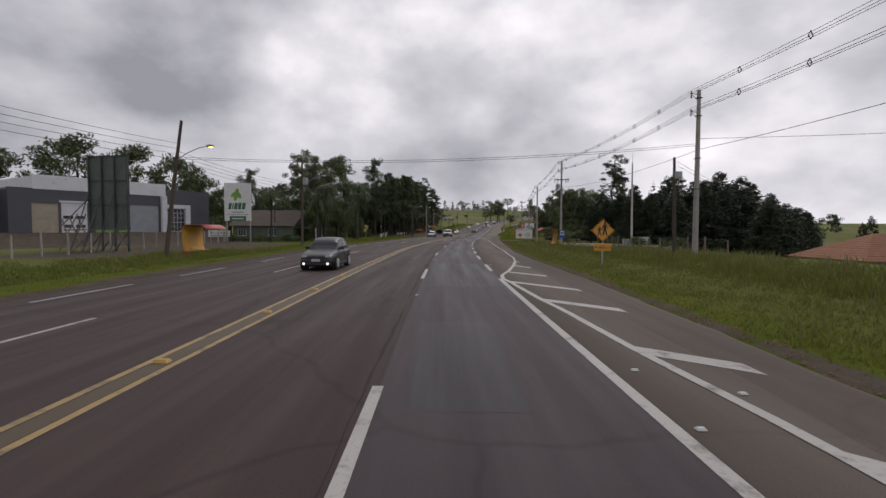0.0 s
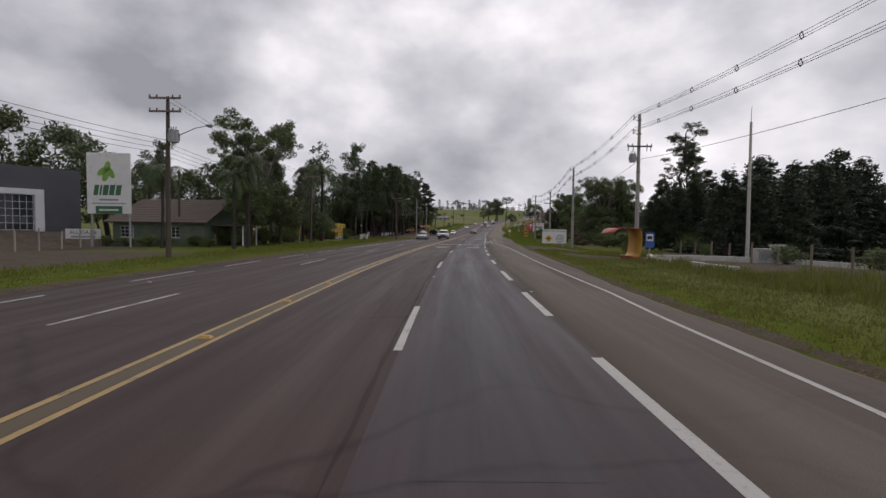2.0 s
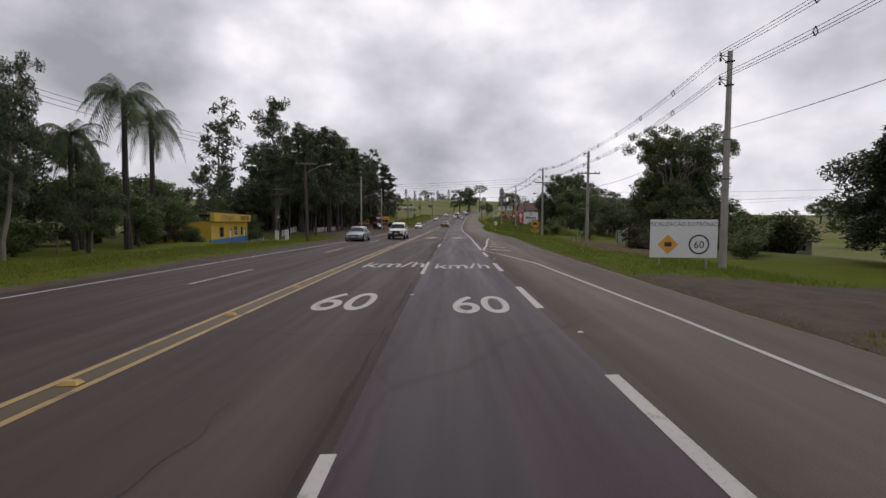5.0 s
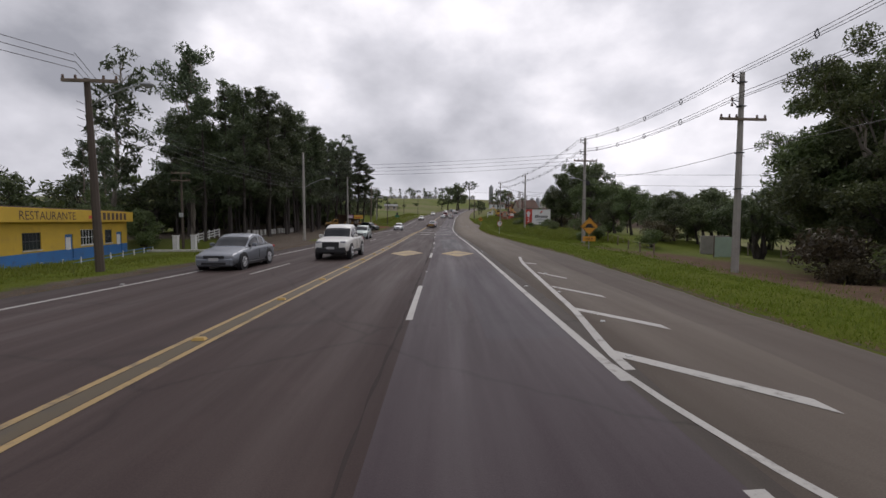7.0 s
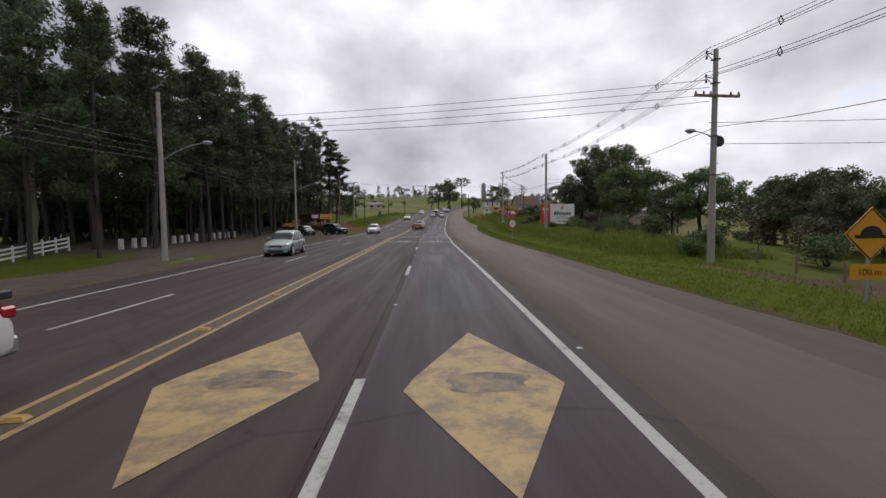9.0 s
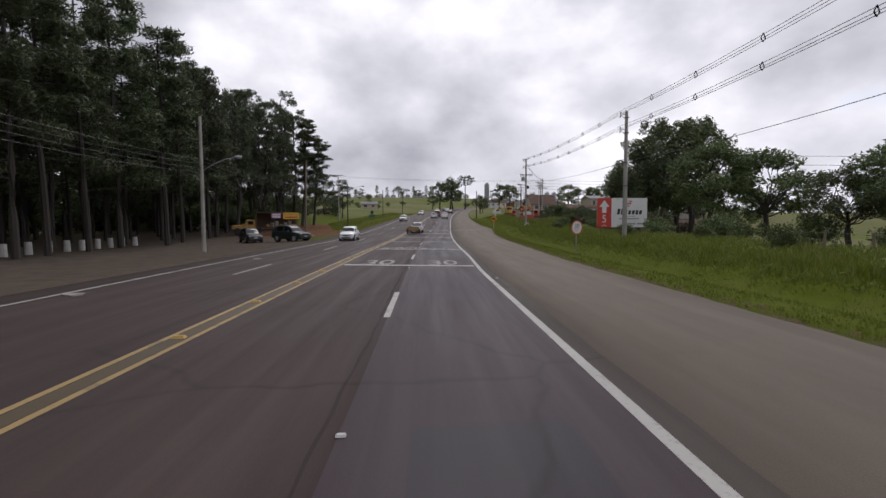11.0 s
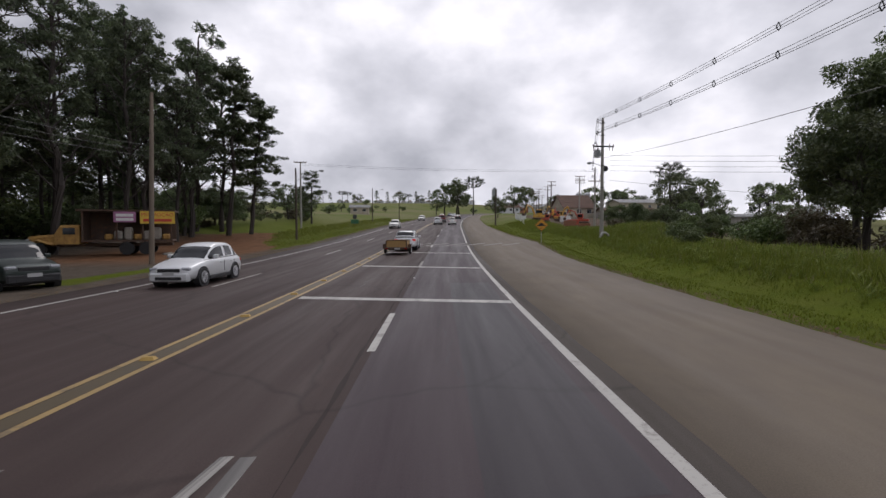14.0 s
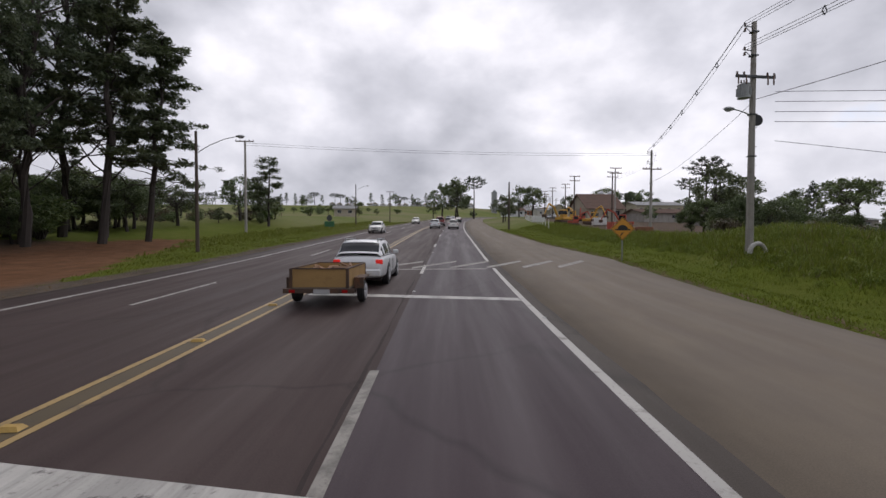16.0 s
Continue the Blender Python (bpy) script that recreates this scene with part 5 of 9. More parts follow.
for x, y, h, v, k, w in ((31.5, 114, 12.4, 0, "umbrella", 1.0), (34.5, 116.5, 12.6, 1, "umbrella", 1.05), (30.6, 112, 7.4, 1, "broad", 1.1), (32.6, 117.0, 9.6, 1, "broad", 1.0), (33.5, 117.5, 10.4, 0, "broad", 1.2), (37, 121, 10.6, 1, "oak", 1.1), (35.5, 119.5, 9.6, 1, "oak", 1.0),
                         (37.6, 125.0, 10.5, 0, "umbrella", 0.9), (45, 133, 9.5, 1, "oak", 1.2), (31, 115.5, 8.0, 0, "oak", 1.1),
                         (46, 196, 14.5, 0, "umbrella", 1.05), (51, 200, 12.5, 1, "oak", 1.1), (49, 194, 15, 0, "oak", 1.1), (41.5, 196, 9.5, 1, "oak", 0.95), (51, 201, 13, 1, "oak", 1.2), (43, 197, 11.5, 0, "oak", 0.9),
                         (44.5, 184, 11, 0, "broad", 1.1), (48, 180, 9.5, 1, "broad", 1.2),
                         (40, 150, 5.5, 0, "oak", 1.1), (43, 156, 6.5, 1, "oak", 1.2), (42, 162, 8.0, 0, "broad", 1.2), (40.5, 165, 6.0, 1, "oak", 1.2), (47, 150, 7, 0, "oak", 1.2), (53, 158, 9, 1, "oak", 1.2), (58, 148, 8, 0, "broad", 1.2),
                         (60, 170, 9.5, 1, "oak", 1.2), (70, 160, 9, 0, "broad", 1.2), (39, 143, 4.5, 0, "broad", 1.1), (38.5, 145, 6, 1, "oak", 1.2), (46, 139, 7, 0, "oak", 1.2),
                         (46, 216, 2.6, 0, "broad", 1.2), (53, 226, 3.4, 1, "oak", 1.1), (58, 218, 4.2, 0, "oak", 1.2), (57, 236, 5.2, 0, "broad", 1.2), (66, 228, 4.6, 1, "oak", 1.2), (72, 236, 6.5, 0, "broad", 1.2),
                         (68, 214, 5.6, 1, "broad", 1.2), (80, 224, 7, 0, "broad", 1.2), (88, 246, 8, 1, "broad", 1.2), (76, 255, 6.5, 0, "oak", 1.1),
                         (85, 285, 12, 0, "oak", 1.1), (104, 300, 10, 1, "oak", 1.2), (98, 268, 9, 0, "broad", 1.3)):
    plant(k, x, y, h, v, w)
for x, y, h in ((94, 300, 16.5), (101, 306, 14), (52.3, 398, 19.5), (120, 345, 15)):
    plant("araucaria", x, y, h, int(x) % 2)
for x, y, h, k in ((43, 392, 17, "oak"), (38, 399, 15, "oak"), (46, 404, 16, "broad"), (66, 372, 12, "oak"), (70, 368, 12.5, "broad"), (33, 388, 8, "broad")):
    plant(k, x, y, h, 0, 1.1)
for k in range(26):                 # scrub and low trees along the rising left side
    x, y = -22 + random.uniform(-30, 18) + 0.13 * k, 250 + 7.5 * k + random.uniform(-3, 3)
    x = min(x, float(line(y)) - 17)
    plant(random.choice(("broad", "oak", "bush")), x, y, random.uniform(1.8, 4.2), k % 2, 1.2)
for x, y, h in ((-7.5, 262, 7.0), (-6, 266, 6), (-38, 250, 6), (-46, 262, 8), (-30, 262, 5.5), (-55, 246, 9), (-20, 272, 5)):
    plant("oak", x, y, h, int(h) % 2, 1.1)
plant("pine", -2.5, 258, 9.5, 0, 2.0)
for k in range(52):                 # tree line along the ridge
    x, y = -330 + 7.6 * k + random.uniform(-4, 4), 640 + random.uniform(-8, 8)
    if random.random() < 0.8:
        plant(random.choice(("araucaria", "araucaria", "oak", "pine")), x, y, random.uniform(9, 14), k % 2, 1.4, "ridge trees")
for k in range(30):                 # mixed far trees on the low side
    a = random.uniform(0, 1)
    plant(random.choice(("oak", "broad", "cypress")), 90 + 200 * a + random.uniform(-15, 15), random.uniform(60, 330), random.uniform(8, 13), k % 2, 1.4)
for k in range(16):
    plant(random.choice(("oak", "broad", "araucaria")), 110 + 10 * k + random.uniform(-6, 6), 380 + 9 * k + random.uniform(-10, 10), random.uniform(9, 14), k % 2, 1.3)
for k in range(22):                 # far left woods behind the warehouse and the restaurant
    plant(random.choice(("oak", "broad", "oak")), -75 - 5 * random.random() * k, 20 + 9 * k + random.uniform(-4, 4), random.uniform(8, 12), k % 2, 1.4)
for x, y, h in ((34.8, 168, 1.5), (36.5, 172, 2.2), (33.2, 176, 1.8), (31.0, 172.5, 1.4), (39, 176, 2.6), (30.4, 166, 1.2), (41, 168, 2.4), (28.8, 173.5, 1.2), (35.5, 205, 1.6), (33, 200, 1.3), (38, 208, 1.8), (41, 203, 2.4),
                (26.5, 140, 1.6), (29, 150, 2.0), (27.2, 156, 1.4), (24.2, 138, 1.2), (30.5, 136, 1.9), (26, 60, 1.4), (29, 56, 1.5), (24.5, 50, 1.2), (27, 72, 1.3), (21, 76.5, 1.2), (25.5, 95, 1.6), (23.5, 100, 1.2), (28, 104, 2.2)):
    plant("bush", x, y, h, int(y) % 2, random.uniform(0.9, 1.5))
for x, y, h in ((43, 200, 3.0), (46, 203, 3.2), (49.5, 206, 3.0), (40, 197, 2.4), (52, 209, 2.8), (56, 205, 3.2), (34, 140, 2.2), (37.5, 148, 2.6)):
    plant("scrub", x, y, h, int(y) % 2, 1.3)

for x, y, h in ((24.6, 104, 1.6), (26.0, 107, 2.4), (27.5, 103, 2.0), (28.4, 109, 3.0), (26.8, 112, 2.6), (25.2, 110, 1.5), (29.0, 99, 2.4), (27.2, 97, 1.6)):
    plant(("scrub", "bush")[int(y) % 2], x, y, h, int(x) % 2, 1.25)
random.seed(12)
for k in range(34):                 # dark thicket behind the lorry
    plant(random.choice(("bush", "oak", "scrub")), -38 + 0.78 * k + random.uniform(-1, 1) - 0.15 * (k % 5), 215 + random.uniform(0, 16), random.uniform(2.4, 4.6), k % 2, 1.35)
for k in range(30):                 # low wood that closes the view between the grove's stems
    plant(random.choice(("broad", "oak", "oak")), -36 + 0.88 * k + random.uniform(-1, 1), 238 + random.uniform(0, 10), random.uniform(4.6, 6.6), k % 2, 1.25)
for k in range(24):                 # hedge and brush behind the grassy mound
    plant(random.choice(("oak", "broad", "broad")), 40 + 1.1 * k + random.uniform(-1, 1), 228 + random.uniform(-4, 9), random.uniform(2.6, 4.4), k % 2, 1.25)
    plant(random.choice(("bush", "scrub")), 39 + 1.1 * k + random.uniform(-1, 1), 223 + random.uniform(-3, 4), random.uniform(1.2, 2.0), k % 2, 1.4)
random.seed(11)
for k in range(44):                 # undergrowth that closes the woods towards the ground
    y = 146 + 2.1 * k + random.uniform(-1, 1)
    plant(random.choice(("bush", "scrub", "bush")), -37 - random.uniform(0, 5), y, random.uniform(3.0, 5.2), k % 2, 1.25)
for k in range(14):
    plant(random.choice(("bush", "bush", "scrub")), 28.5 + random.uniform(0, 13), 106 + 0.75 * k + random.uniform(-1, 1), random.uniform(2.0, 4.2), k % 2, 1.25)
for k in range(30):
    plant(random.choice(("bush", "scrub")), 30.5 + 1.7 * k + random.uniform(-1, 1), 82 + 1.1 * k + random.uniform(-3, 3), random.uniform(1.8, 3.4), k % 2, 1.4)
for k in range(22):
    plant(random.choice(("bush", "bush", "scrub")), -19.5 - random.uniform(0, 9), 80 + 1.7 * k, random.uniform(1.2, 2.6), k % 2, 1.3)
for k in range(20):
    plant(random.choice(("bush", "broad")), 41 + random.uniform(0, 24), 168 + 2.4 * k, random.uniform(1.2, 2.2), k % 2, 1.3)
for k in range(48):                 # dark brush beyond the red track
    plant(random.choice(("bush", "scrub", "oak")), -34 + 0.62 * k + random.uniform(-1, 1), 250 + random.uniform(0, 18), random.uniform(0.8, 1.9), k % 2, 1.4)
for k in range(30):
    plant(random.choice(("bush", "scrub", "bush")), -44 + 1.05 * k + random.uniform(-1, 1), 233 + random.uniform(-3, 6), random.uniform(0.9, 2.2), k % 2, 1.5)
for k in range(14):                 # thicket behind the sheet gate
    plant(random.choice(("oak", "oak", "broad")), 36 + 1.6 * k + random.uniform(-1, 1), 137 + random.uniform(-3, 6), random.uniform(3.6, 5.6), k % 2, 1.3)
for k in range(12):                 # woods behind the restaurant and the conifer row
    plant("oak", -43 - 3.2 * k + random.uniform(-1, 1), 152 + random.uniform(-4, 22), random.uniform(8, 10.5), k % 2, 1.35)
    plant("oak", 36 + 4.2 * k + random.uniform(-1, 1), 94 + 1.4 * k + random.uniform(-3, 3), random.uniform(8, 10.5), k % 2, 1.3)
for x, y, h, k in ((41.5, 300, 6.4, "oak"), (43.5, 306, 5.0, "broad"), (70, 330, 7, "oak"), (92, 358, 8, "broad"), (112, 392, 9, "oak"), (60, 268, 3.2, "broad"), (100, 352, 9.5, "araucaria")):
    plant(k, x, y, h, 0, 1.2)
for k in range(30):                 # hedges and scattered bushes over the far fields
    y = random.uniform(270, 560)
    plant(random.choice(("bush", "broad", "oak", "bush")), float(line(y)) - random.uniform(22, 190), y, random.uniform(1.5, 3.6), k % 2, 1.5)


# ---- grass ----
def blades(name, o_from, o_to, y0, y1, count, height, seed, material, label, side, lean=0.35, keep=lambda o, y: True):
    """Rough grass: many single blades, thicker where the ground is not bare."""
    rng = np.random.default_rng(seed)
    y = rng.uniform(y0, y1, count)
    base = edge_left(y) if side < 0 else edge_right(y)
    d = o_from + (o_to - o_from) * rng.random(count) ** 1.2
    o = base + side * d
    ok = (earth_cover(o, y) + rng.uniform(-0.35, 0.35, count) < 0.42) & keep(o, y)
    o, y, d = o[ok], y[ok], d[ok]
    n = len(o)
    tuft = 0.55 + 0.55 * np.sin(o * 2.3 + 1.7 * np.sin(y * 1.9)) ** 2 + 0.5 * np.sin(o * 0.7 + 2.0 * np.sin(y * 0.43)) ** 2
    h = height(d, y) * (0.5 + 0.8 * rng.random(n)) * tuft
    a = rng.random(n) * math.tau
    w = 0.014 + 0.016 * rng.random(n) + 0.020 * np.clip(h, 0, 1)
    x = line(y) + o
    z = ground_height(o, y) - 0.03
    dx, dy = np.cos(a), np.sin(a)
    bend = lean * h * (0.4 + rng.random(n))
    b = rng.random(n) * math.tau
    p0 = np.stack([x - dx * w, y - dy * w, z], -1)
    p1 = np.stack([x + dx * w, y + dy * w, z], -1)
    p2 = np.stack([x + np.cos(b) * bend, y + np.sin(b) * bend, z + h], -1)
    me = grid_mesh(name, np.stack([p0, p1, p2], 1).reshape(-1, 3), np.arange(3 * n).reshape(-1, 3))
    return tagged(part_of(name, me, material), label, "grass", kind="stuff")


def short_then_tall(short, tall, near, far_):
    return lambda d, y: short + (tall - short) * ease(near, far_, d)


blades("verge_grass", 0.05, 12, -2, 75, 100000, short_then_tall(0.10, 0.40, 4.0, 8.0), 1, GRASS_OLIVE, "rough olive roadside grass growing taller away from the road", 1)
blades("verge_grass", 0.05, 9, 75, 140, 66000, short_then_tall(0.09, 0.20, 3.0, 8.0), 2, GRASS_LONG, "short green roadside grass beside the shoulder", 1)
blades("verge_grass", 0.02, 13, 138, 262, 150000, short_then_tall(0.09, 0.34, 3.2, 6.0), 3, GRASS_LONG, "tall lush grass on the bank above the shoulder", 1)
blades("verge_grass", 0.4, 9, 6, 124, 76000, short_then_tall(0.065, 0.20, 2.0, 7.0), 4, GRASS_LONG, "mown grass strip along the far side of the road", -1)
blades("verge_grass", 0.4, 11, 206, 320, 50000, short_then_tall(0.10, 0.30, 4.5, 9.0), 5, GRASS_LONG, "green grass verge beyond the red earth track", -1)


def grass_clumps(name, y0, y1, d0, d1, clumps, count, seed, label, side=1):
    """Tall grass growing in separate clumps on the bank."""
    rng = np.random.default_rng(seed)
    y = rng.uniform(y0, y1, clumps)
    d = d0 + (d1 - d0) * rng.random(clumps)
    o = edge_right(y) + d if side > 0 else edge_left(y) - d
    r = (0.22 + 0.26 * rng.random(clumps)) * (0.75 + 0.45 * ease(d0, d1, d))
    c = np.stack([line(y) + o, y, ground_height(o, y) + 0.30 * r], -1)
    me = leaf_mesh(name, c, r, count, 0.042, seed, 0.75, -1.3, 8.0)
    return tagged(part_of(name, me, GRASS_TALL), label, "grass", kind="stuff")


grass_clumps("tall_grass", 140, 238, 3.9, 11.5, 1700, 74000, 21, "clumps of tall lush grass on the bank")
grass_clumps("tall_grass", 0, 42, 6.0, 13, 420, 22000, 22, "clumps of tall grass beyond the mown verge")
grass_clumps("tall_grass", 8, 42, 2.6, 9, 420, 22000, 23, "clumps of long grass round the hoarding and shelter", -1)
blades("dry_grass", 1.2, 14, 0, 56, 15000, short_then_tall(0.12, 0.55, 4, 10), 6, GRASS_DRY, "tall dry grass with pale seed heads", 1)
blades("dry_grass", 4.2, 14, 138, 240, 5000, short_then_tall(0.2, 0.5, 4.5, 9), 7, GRASS_DRY, "tall seeding grass on the bank", 1)

def clods(name, y0, y1, count, seed, side, label):
    """Crumbled earth and gravel along the ragged edge of the asphalt."""
    rng = np.random.default_rng(seed)
    y = rng.uniform(y0, y1, count)
    wander = 0.10 * np.sin(y * 1.9) + 0.07 * np.sin(y * 5.3)
    o = (edge_right(y) if side > 0 else edge_left(y)) + side * (0.06 + wander + np.abs(rng.normal(size=count)) * 0.14)
    c = np.stack([line(y) + o, y, ground_height(o, y)], -1)
    r = (0.010 + 0.032 * rng.random(count) ** 3)[:, None]
    shape = np.array([(1, 0, 0), (-0.5, 0.87, 0), (-0.5, -0.87, 0), (0.1, 0.1, 0.9)])
    v = c[:, None, :] + (shape[None] + rng.normal(size=(count, 4, 3)) * 0.22) * r[:, None, :]
    f = (np.arange(count)[:, None, None] * 4 + np.array([(0, 1, 3), (1, 2, 3), (2, 0, 3)])[None]).reshape(-1, 3)
    return tagged(part_of(name, grid_mesh(name, v.reshape(-1, 3), f), CLODS), label, "gravel", kind="stuff")


clods("gravel", 0, 140, 9000, 31, 1, "crumbled brown earth along the shoulder's edge")
clods("gravel", 140, 245, 9000, 32, 1, "crumbled pale earth along the dusty shoulder's edge")
clods("gravel", 10, 210, 9000, 33, -1, "crumbled earth along the far edge of the road")

# Dense dark wood behind the pine grove.
random.seed(57)
for k in range(24):
    plant(random.choice(("oak", "broad")), -33 - 5.5 * (k % 2) + random.uniform(-1.5, 1.5), 168 + 3.1 * k + random.uniform(-1, 1), random.uniform(7.5, 11), k % 2, 1.25)


# ---- poles and lines ----
def tapered(bm, h, w0, w1, d0, d1, lean=(0, 0)):
    """A square-sectioned concrete mast with chamfered corners."""
    def outline(w, d, x, y, z):
        c = 0.25
        pts = [(-w / 2, -d / 2 + c * d), (-w / 2 + c * w, -d / 2), (w / 2 - c * w, -d / 2), (w / 2, -d / 2 + c * d), (w / 2, d / 2 - c * d), (w / 2 - c * w, d / 2), (-w / 2 + c * w, d / 2), (-w / 2, d / 2 - c * d)]
        return [bm.verts.new((x + a, y + b, z)) for a, b in pts]
    lo, hi = outline(w0, d0, 0, 0, -0.6), outline(w1, d1, lean[0], lean[1], h)
    bm.faces.new(hi)
    for i in range(8):
        bm.faces.new((lo[i], lo[(i + 1) % 8], hi[(i + 1) % 8], hi[i]))
    return bm


def insulator(parent, x, y, z, r=0.07, h=0.16):
    bm = bmesh.new()
    for k in range(3):
        rod(bm, (x, y, z + k * h / 3), (x, y, z + (k + 0.8) * h / 3), r * (1 - 0.15 * k), r * 0.5, 8)
    return part("insulator", bm, PORCELAIN, parent)


def transformer(parent, x, y, z, r=0.33, h=0.85):
    ob = part("transformer", rods(((x, y, z), (x, y, z + h), r, r * 0.97, 14)), TRAFO, parent, "grey finned transformer tank")
    part("lid", rods(((x, y, z + h), (x, y, z + h + 0.06), r * 1.08, r * 0.9, 14)), TRAFO, ob)
    for k in range(10):
        a = k * math.tau / 10
        part("cooling_fin", boxed(x + math.cos(a) * r * 1.08 - 0.02, x + math.cos(a) * r * 1.08 + 0.02, y + math.sin(a) * r * 1.08 - 0.02, y + math.sin(a) * r * 1.08 + 0.02, z + 0.12, z + h - 0.15), TRAFO, ob)
    for s in (-0.15, 0, 0.15):
        insulator(ob, x + s, y, z + h + 0.05, 0.05, 0.2)
    return ob


def street_arm(parent, x, z, reach, up, lit=False, side=1):
    bm = bmesh.new()
    tube(bm, [(x, 0, z), (x + side * reach * 0.3, 0, z + up * 0.45), (x + side * reach * 0.7, 0, z + up * 0.85), (x + side * reach, 0, z + up)], [0.03, 0.028, 0.026, 0.024], 6)
    arm = part("lamp_arm", bm, STEEL, parent)
    bm = bmesh.new()
    bmesh.ops.create_icosphere(bm, subdivisions=2, radius=0.17, matrix=Matrix.Translation((x + side * (reach + 0.2), 0, z + up + 0.02)) @ Matrix.Diagonal((1.7, 0.8, 0.6, 1)))
    part("lamp_head", bm, STEEL, arm)
    bm = bmesh.new()
    bmesh.ops.create_icosphere(bm, subdivisions=2, radius=0.12, matrix=Matrix.Translation((x + side * (reach + 0.24), 0, z + up - 0.04)) @ Matrix.Diagonal((1.5, 0.8, 0.7, 1)))
    part("lamp_glass", bm, STREET_LIT if lit else LENS_CLEAR, arm)
    return arm


def crossarm(parent, z, half, material=WOOD_GREY, pins=(-0.9, -0.45, 0.45, 0.9), y=-0.16):
    arm = part("crossarm", boxed(-half, half, y - 0.05, y + 0.05, z - 0.06, z + 0.06, 0.01), material, parent)
    for p in pins:
        insulator(arm, p * half, y, z + 0.06)
    return arm


def bands(parent, heights, w):
    for z in heights:
        part("steel_band", boxed(-w / 2, w / 2, -w / 2, w / 2, z, z + 0.05), STEEL_DARK, parent)


GRID_POLES = []      # the line of concrete poles beside the shoulder: x, y, top


def grid_pole(x, y, h, extras="", label="grey concrete utility pole carrying two cable bundles"):
    g = ground_at(x, y)
    top = empty("utility_pole", pose(x, y, g), label, "utility pole", "concrete pole line")
    part("mast", tapered(bmesh.new(), h, 0.34, 0.20, 0.30, 0.17), CONCRETE, top)
    for z in (h - 0.25, h - 1.35):           # brackets holding the bundles off the mast
        bm = rods(((-0.08, 0, z), (-0.50, 0, z + 0.05), 0.025), ((-0.08, 0, z - 0.32), (-0.46, 0, z), 0.018))
        bracket = part("bracket", bm, STEEL_DARK, top)
        insulator(bracket, -0.47, 0, z + 0.03)
        insulator(bracket, -0.47, 0, z - 0.22)
    bands(top, (h - 0.5, h - 1.6, h * 0.6, h * 0.42), 0.30)
    for k in range(4):
        part("step_bolt", rods(((0.1, 0, h * 0.3 + k * 0.9), (0.26, 0, h * 0.3 + k * 0.9), 0.012)), STEEL_DARK, top)
    if "trafo" in extras:
        transformer(top, -0.50, -0.05, h * 0.67, 0.27, 0.62)
    if "fuses" in extras:
        crossarm(top, h - 2.6, 1.0, STEEL_DARK, (-0.95, -0.6, 0.6, 0.95))
        for s in (-0.9, -0.5, 0.6, 0.9):
            part("fuse_cutout", rods(((s, -0.2, h - 2.55), (s - 0.1, -0.32, h - 3.0), 0.035)), PORCELAIN, top)
    if "arms" in extras:
        crossarm(top, h - 2.2, 1.15, WOOD_GREY, (-0.95, -0.6, -0.3, 0.6, 0.95))
    if "lamp" in extras:
        street_arm(top, -0.1, h * 0.6, 0.9, 0.25, False, -1)
        part("wire_coil", rods(((0.3, 0, h * 0.58), (0.3, 0.12, h * 0.58), 0.26, 0.26, 14)), CABLE, top)
    if "tyre" in extras:
        bm = bmesh.new()
        pts = [(0.1 + 0.40 * math.cos(a * math.pi / 10), -0.40, 0.02 + 0.46 * math.sin(a * math.pi / 10)) for a in range(11)]
        tube(bm, pts, [0.10] * 11, 8)
        part("old_tyre", bm, KERB, top, "whitewashed old tyre half sunk at the pole's foot")
    GRID_POLES.append((x, y, g + h))
    return top


for x, y, h, extras in ((17.5, -8, 10.6, ""), (16.85, 29, 10.5, ""), (17.1, 64.7, 11.7, "trafo fuses"), (17.95, 86.6, 10.4, ""), (20.75, 111.4, 9.4, "arms"), (22.7, 134.5, 10.2, "arms lamp"),
                        (26.5, 169.3, 9.4, ""), (31.4, 210.7, 10.9, "trafo fuses lamp tyre"), (44.6, 241.6, 9.6, "arms")):
    grid_pole(x, y, h, extras)


def cable(bm, a, b, sag, r=0.012, n=10):
    a, b = np.array(a, float), np.array(b, float)
    pts = [a + (b - a) * t - np.array([0, 0, 4 * sag * t * (1 - t)]) for t in np.linspace(0, 1, n + 1)]
    tube(bm, pts, [r] * (n + 1), 4)
    return pts


def bundle(a, b, dz, sag, label):
    """Three spaced cables with diamond spacers, from pole to pole."""
    top = empty("power_line", pose(0, 0, 0), label, "power line", "cable bundles")
    mids = None
    for ox, oz in ((-0.47, 0.20), (-0.58, 0.0), (-0.36, 0.0)):
        bm = bmesh.new()
        pts = cable(bm, (a[0] + ox, a[1], a[2] + dz + oz), (b[0] + ox, b[1], b[2] + dz + oz), sag, 0.013, 12)
        part("cable", bm, CABLE, top)
        mids = pts if mids is None else mids
    span = math.dist(a[:2], b[:2])
    count = max(2, int(span / 4.4))
    for k in range(1, count):
        t = k / count
        i = t * 12
        p = mids[int(i)] + (mids[min(12, int(i) + 1)] - mids[int(i)]) * (i - int(i))
        bm = bmesh.new()
        c = [(p[0], p[1], p[2] + 0.05), (p[0] + 0.10, p[1], p[2] - 0.15), (p[0], p[1], p[2] - 0.30), (p[0] - 0.10, p[1], p[2] - 0.15)]
        for u, v in zip(c, c[1:] + c[:1]):
            rod(bm, u, v, 0.022, None, 5)
        part("spacer", bm, STEEL_DARK, top)


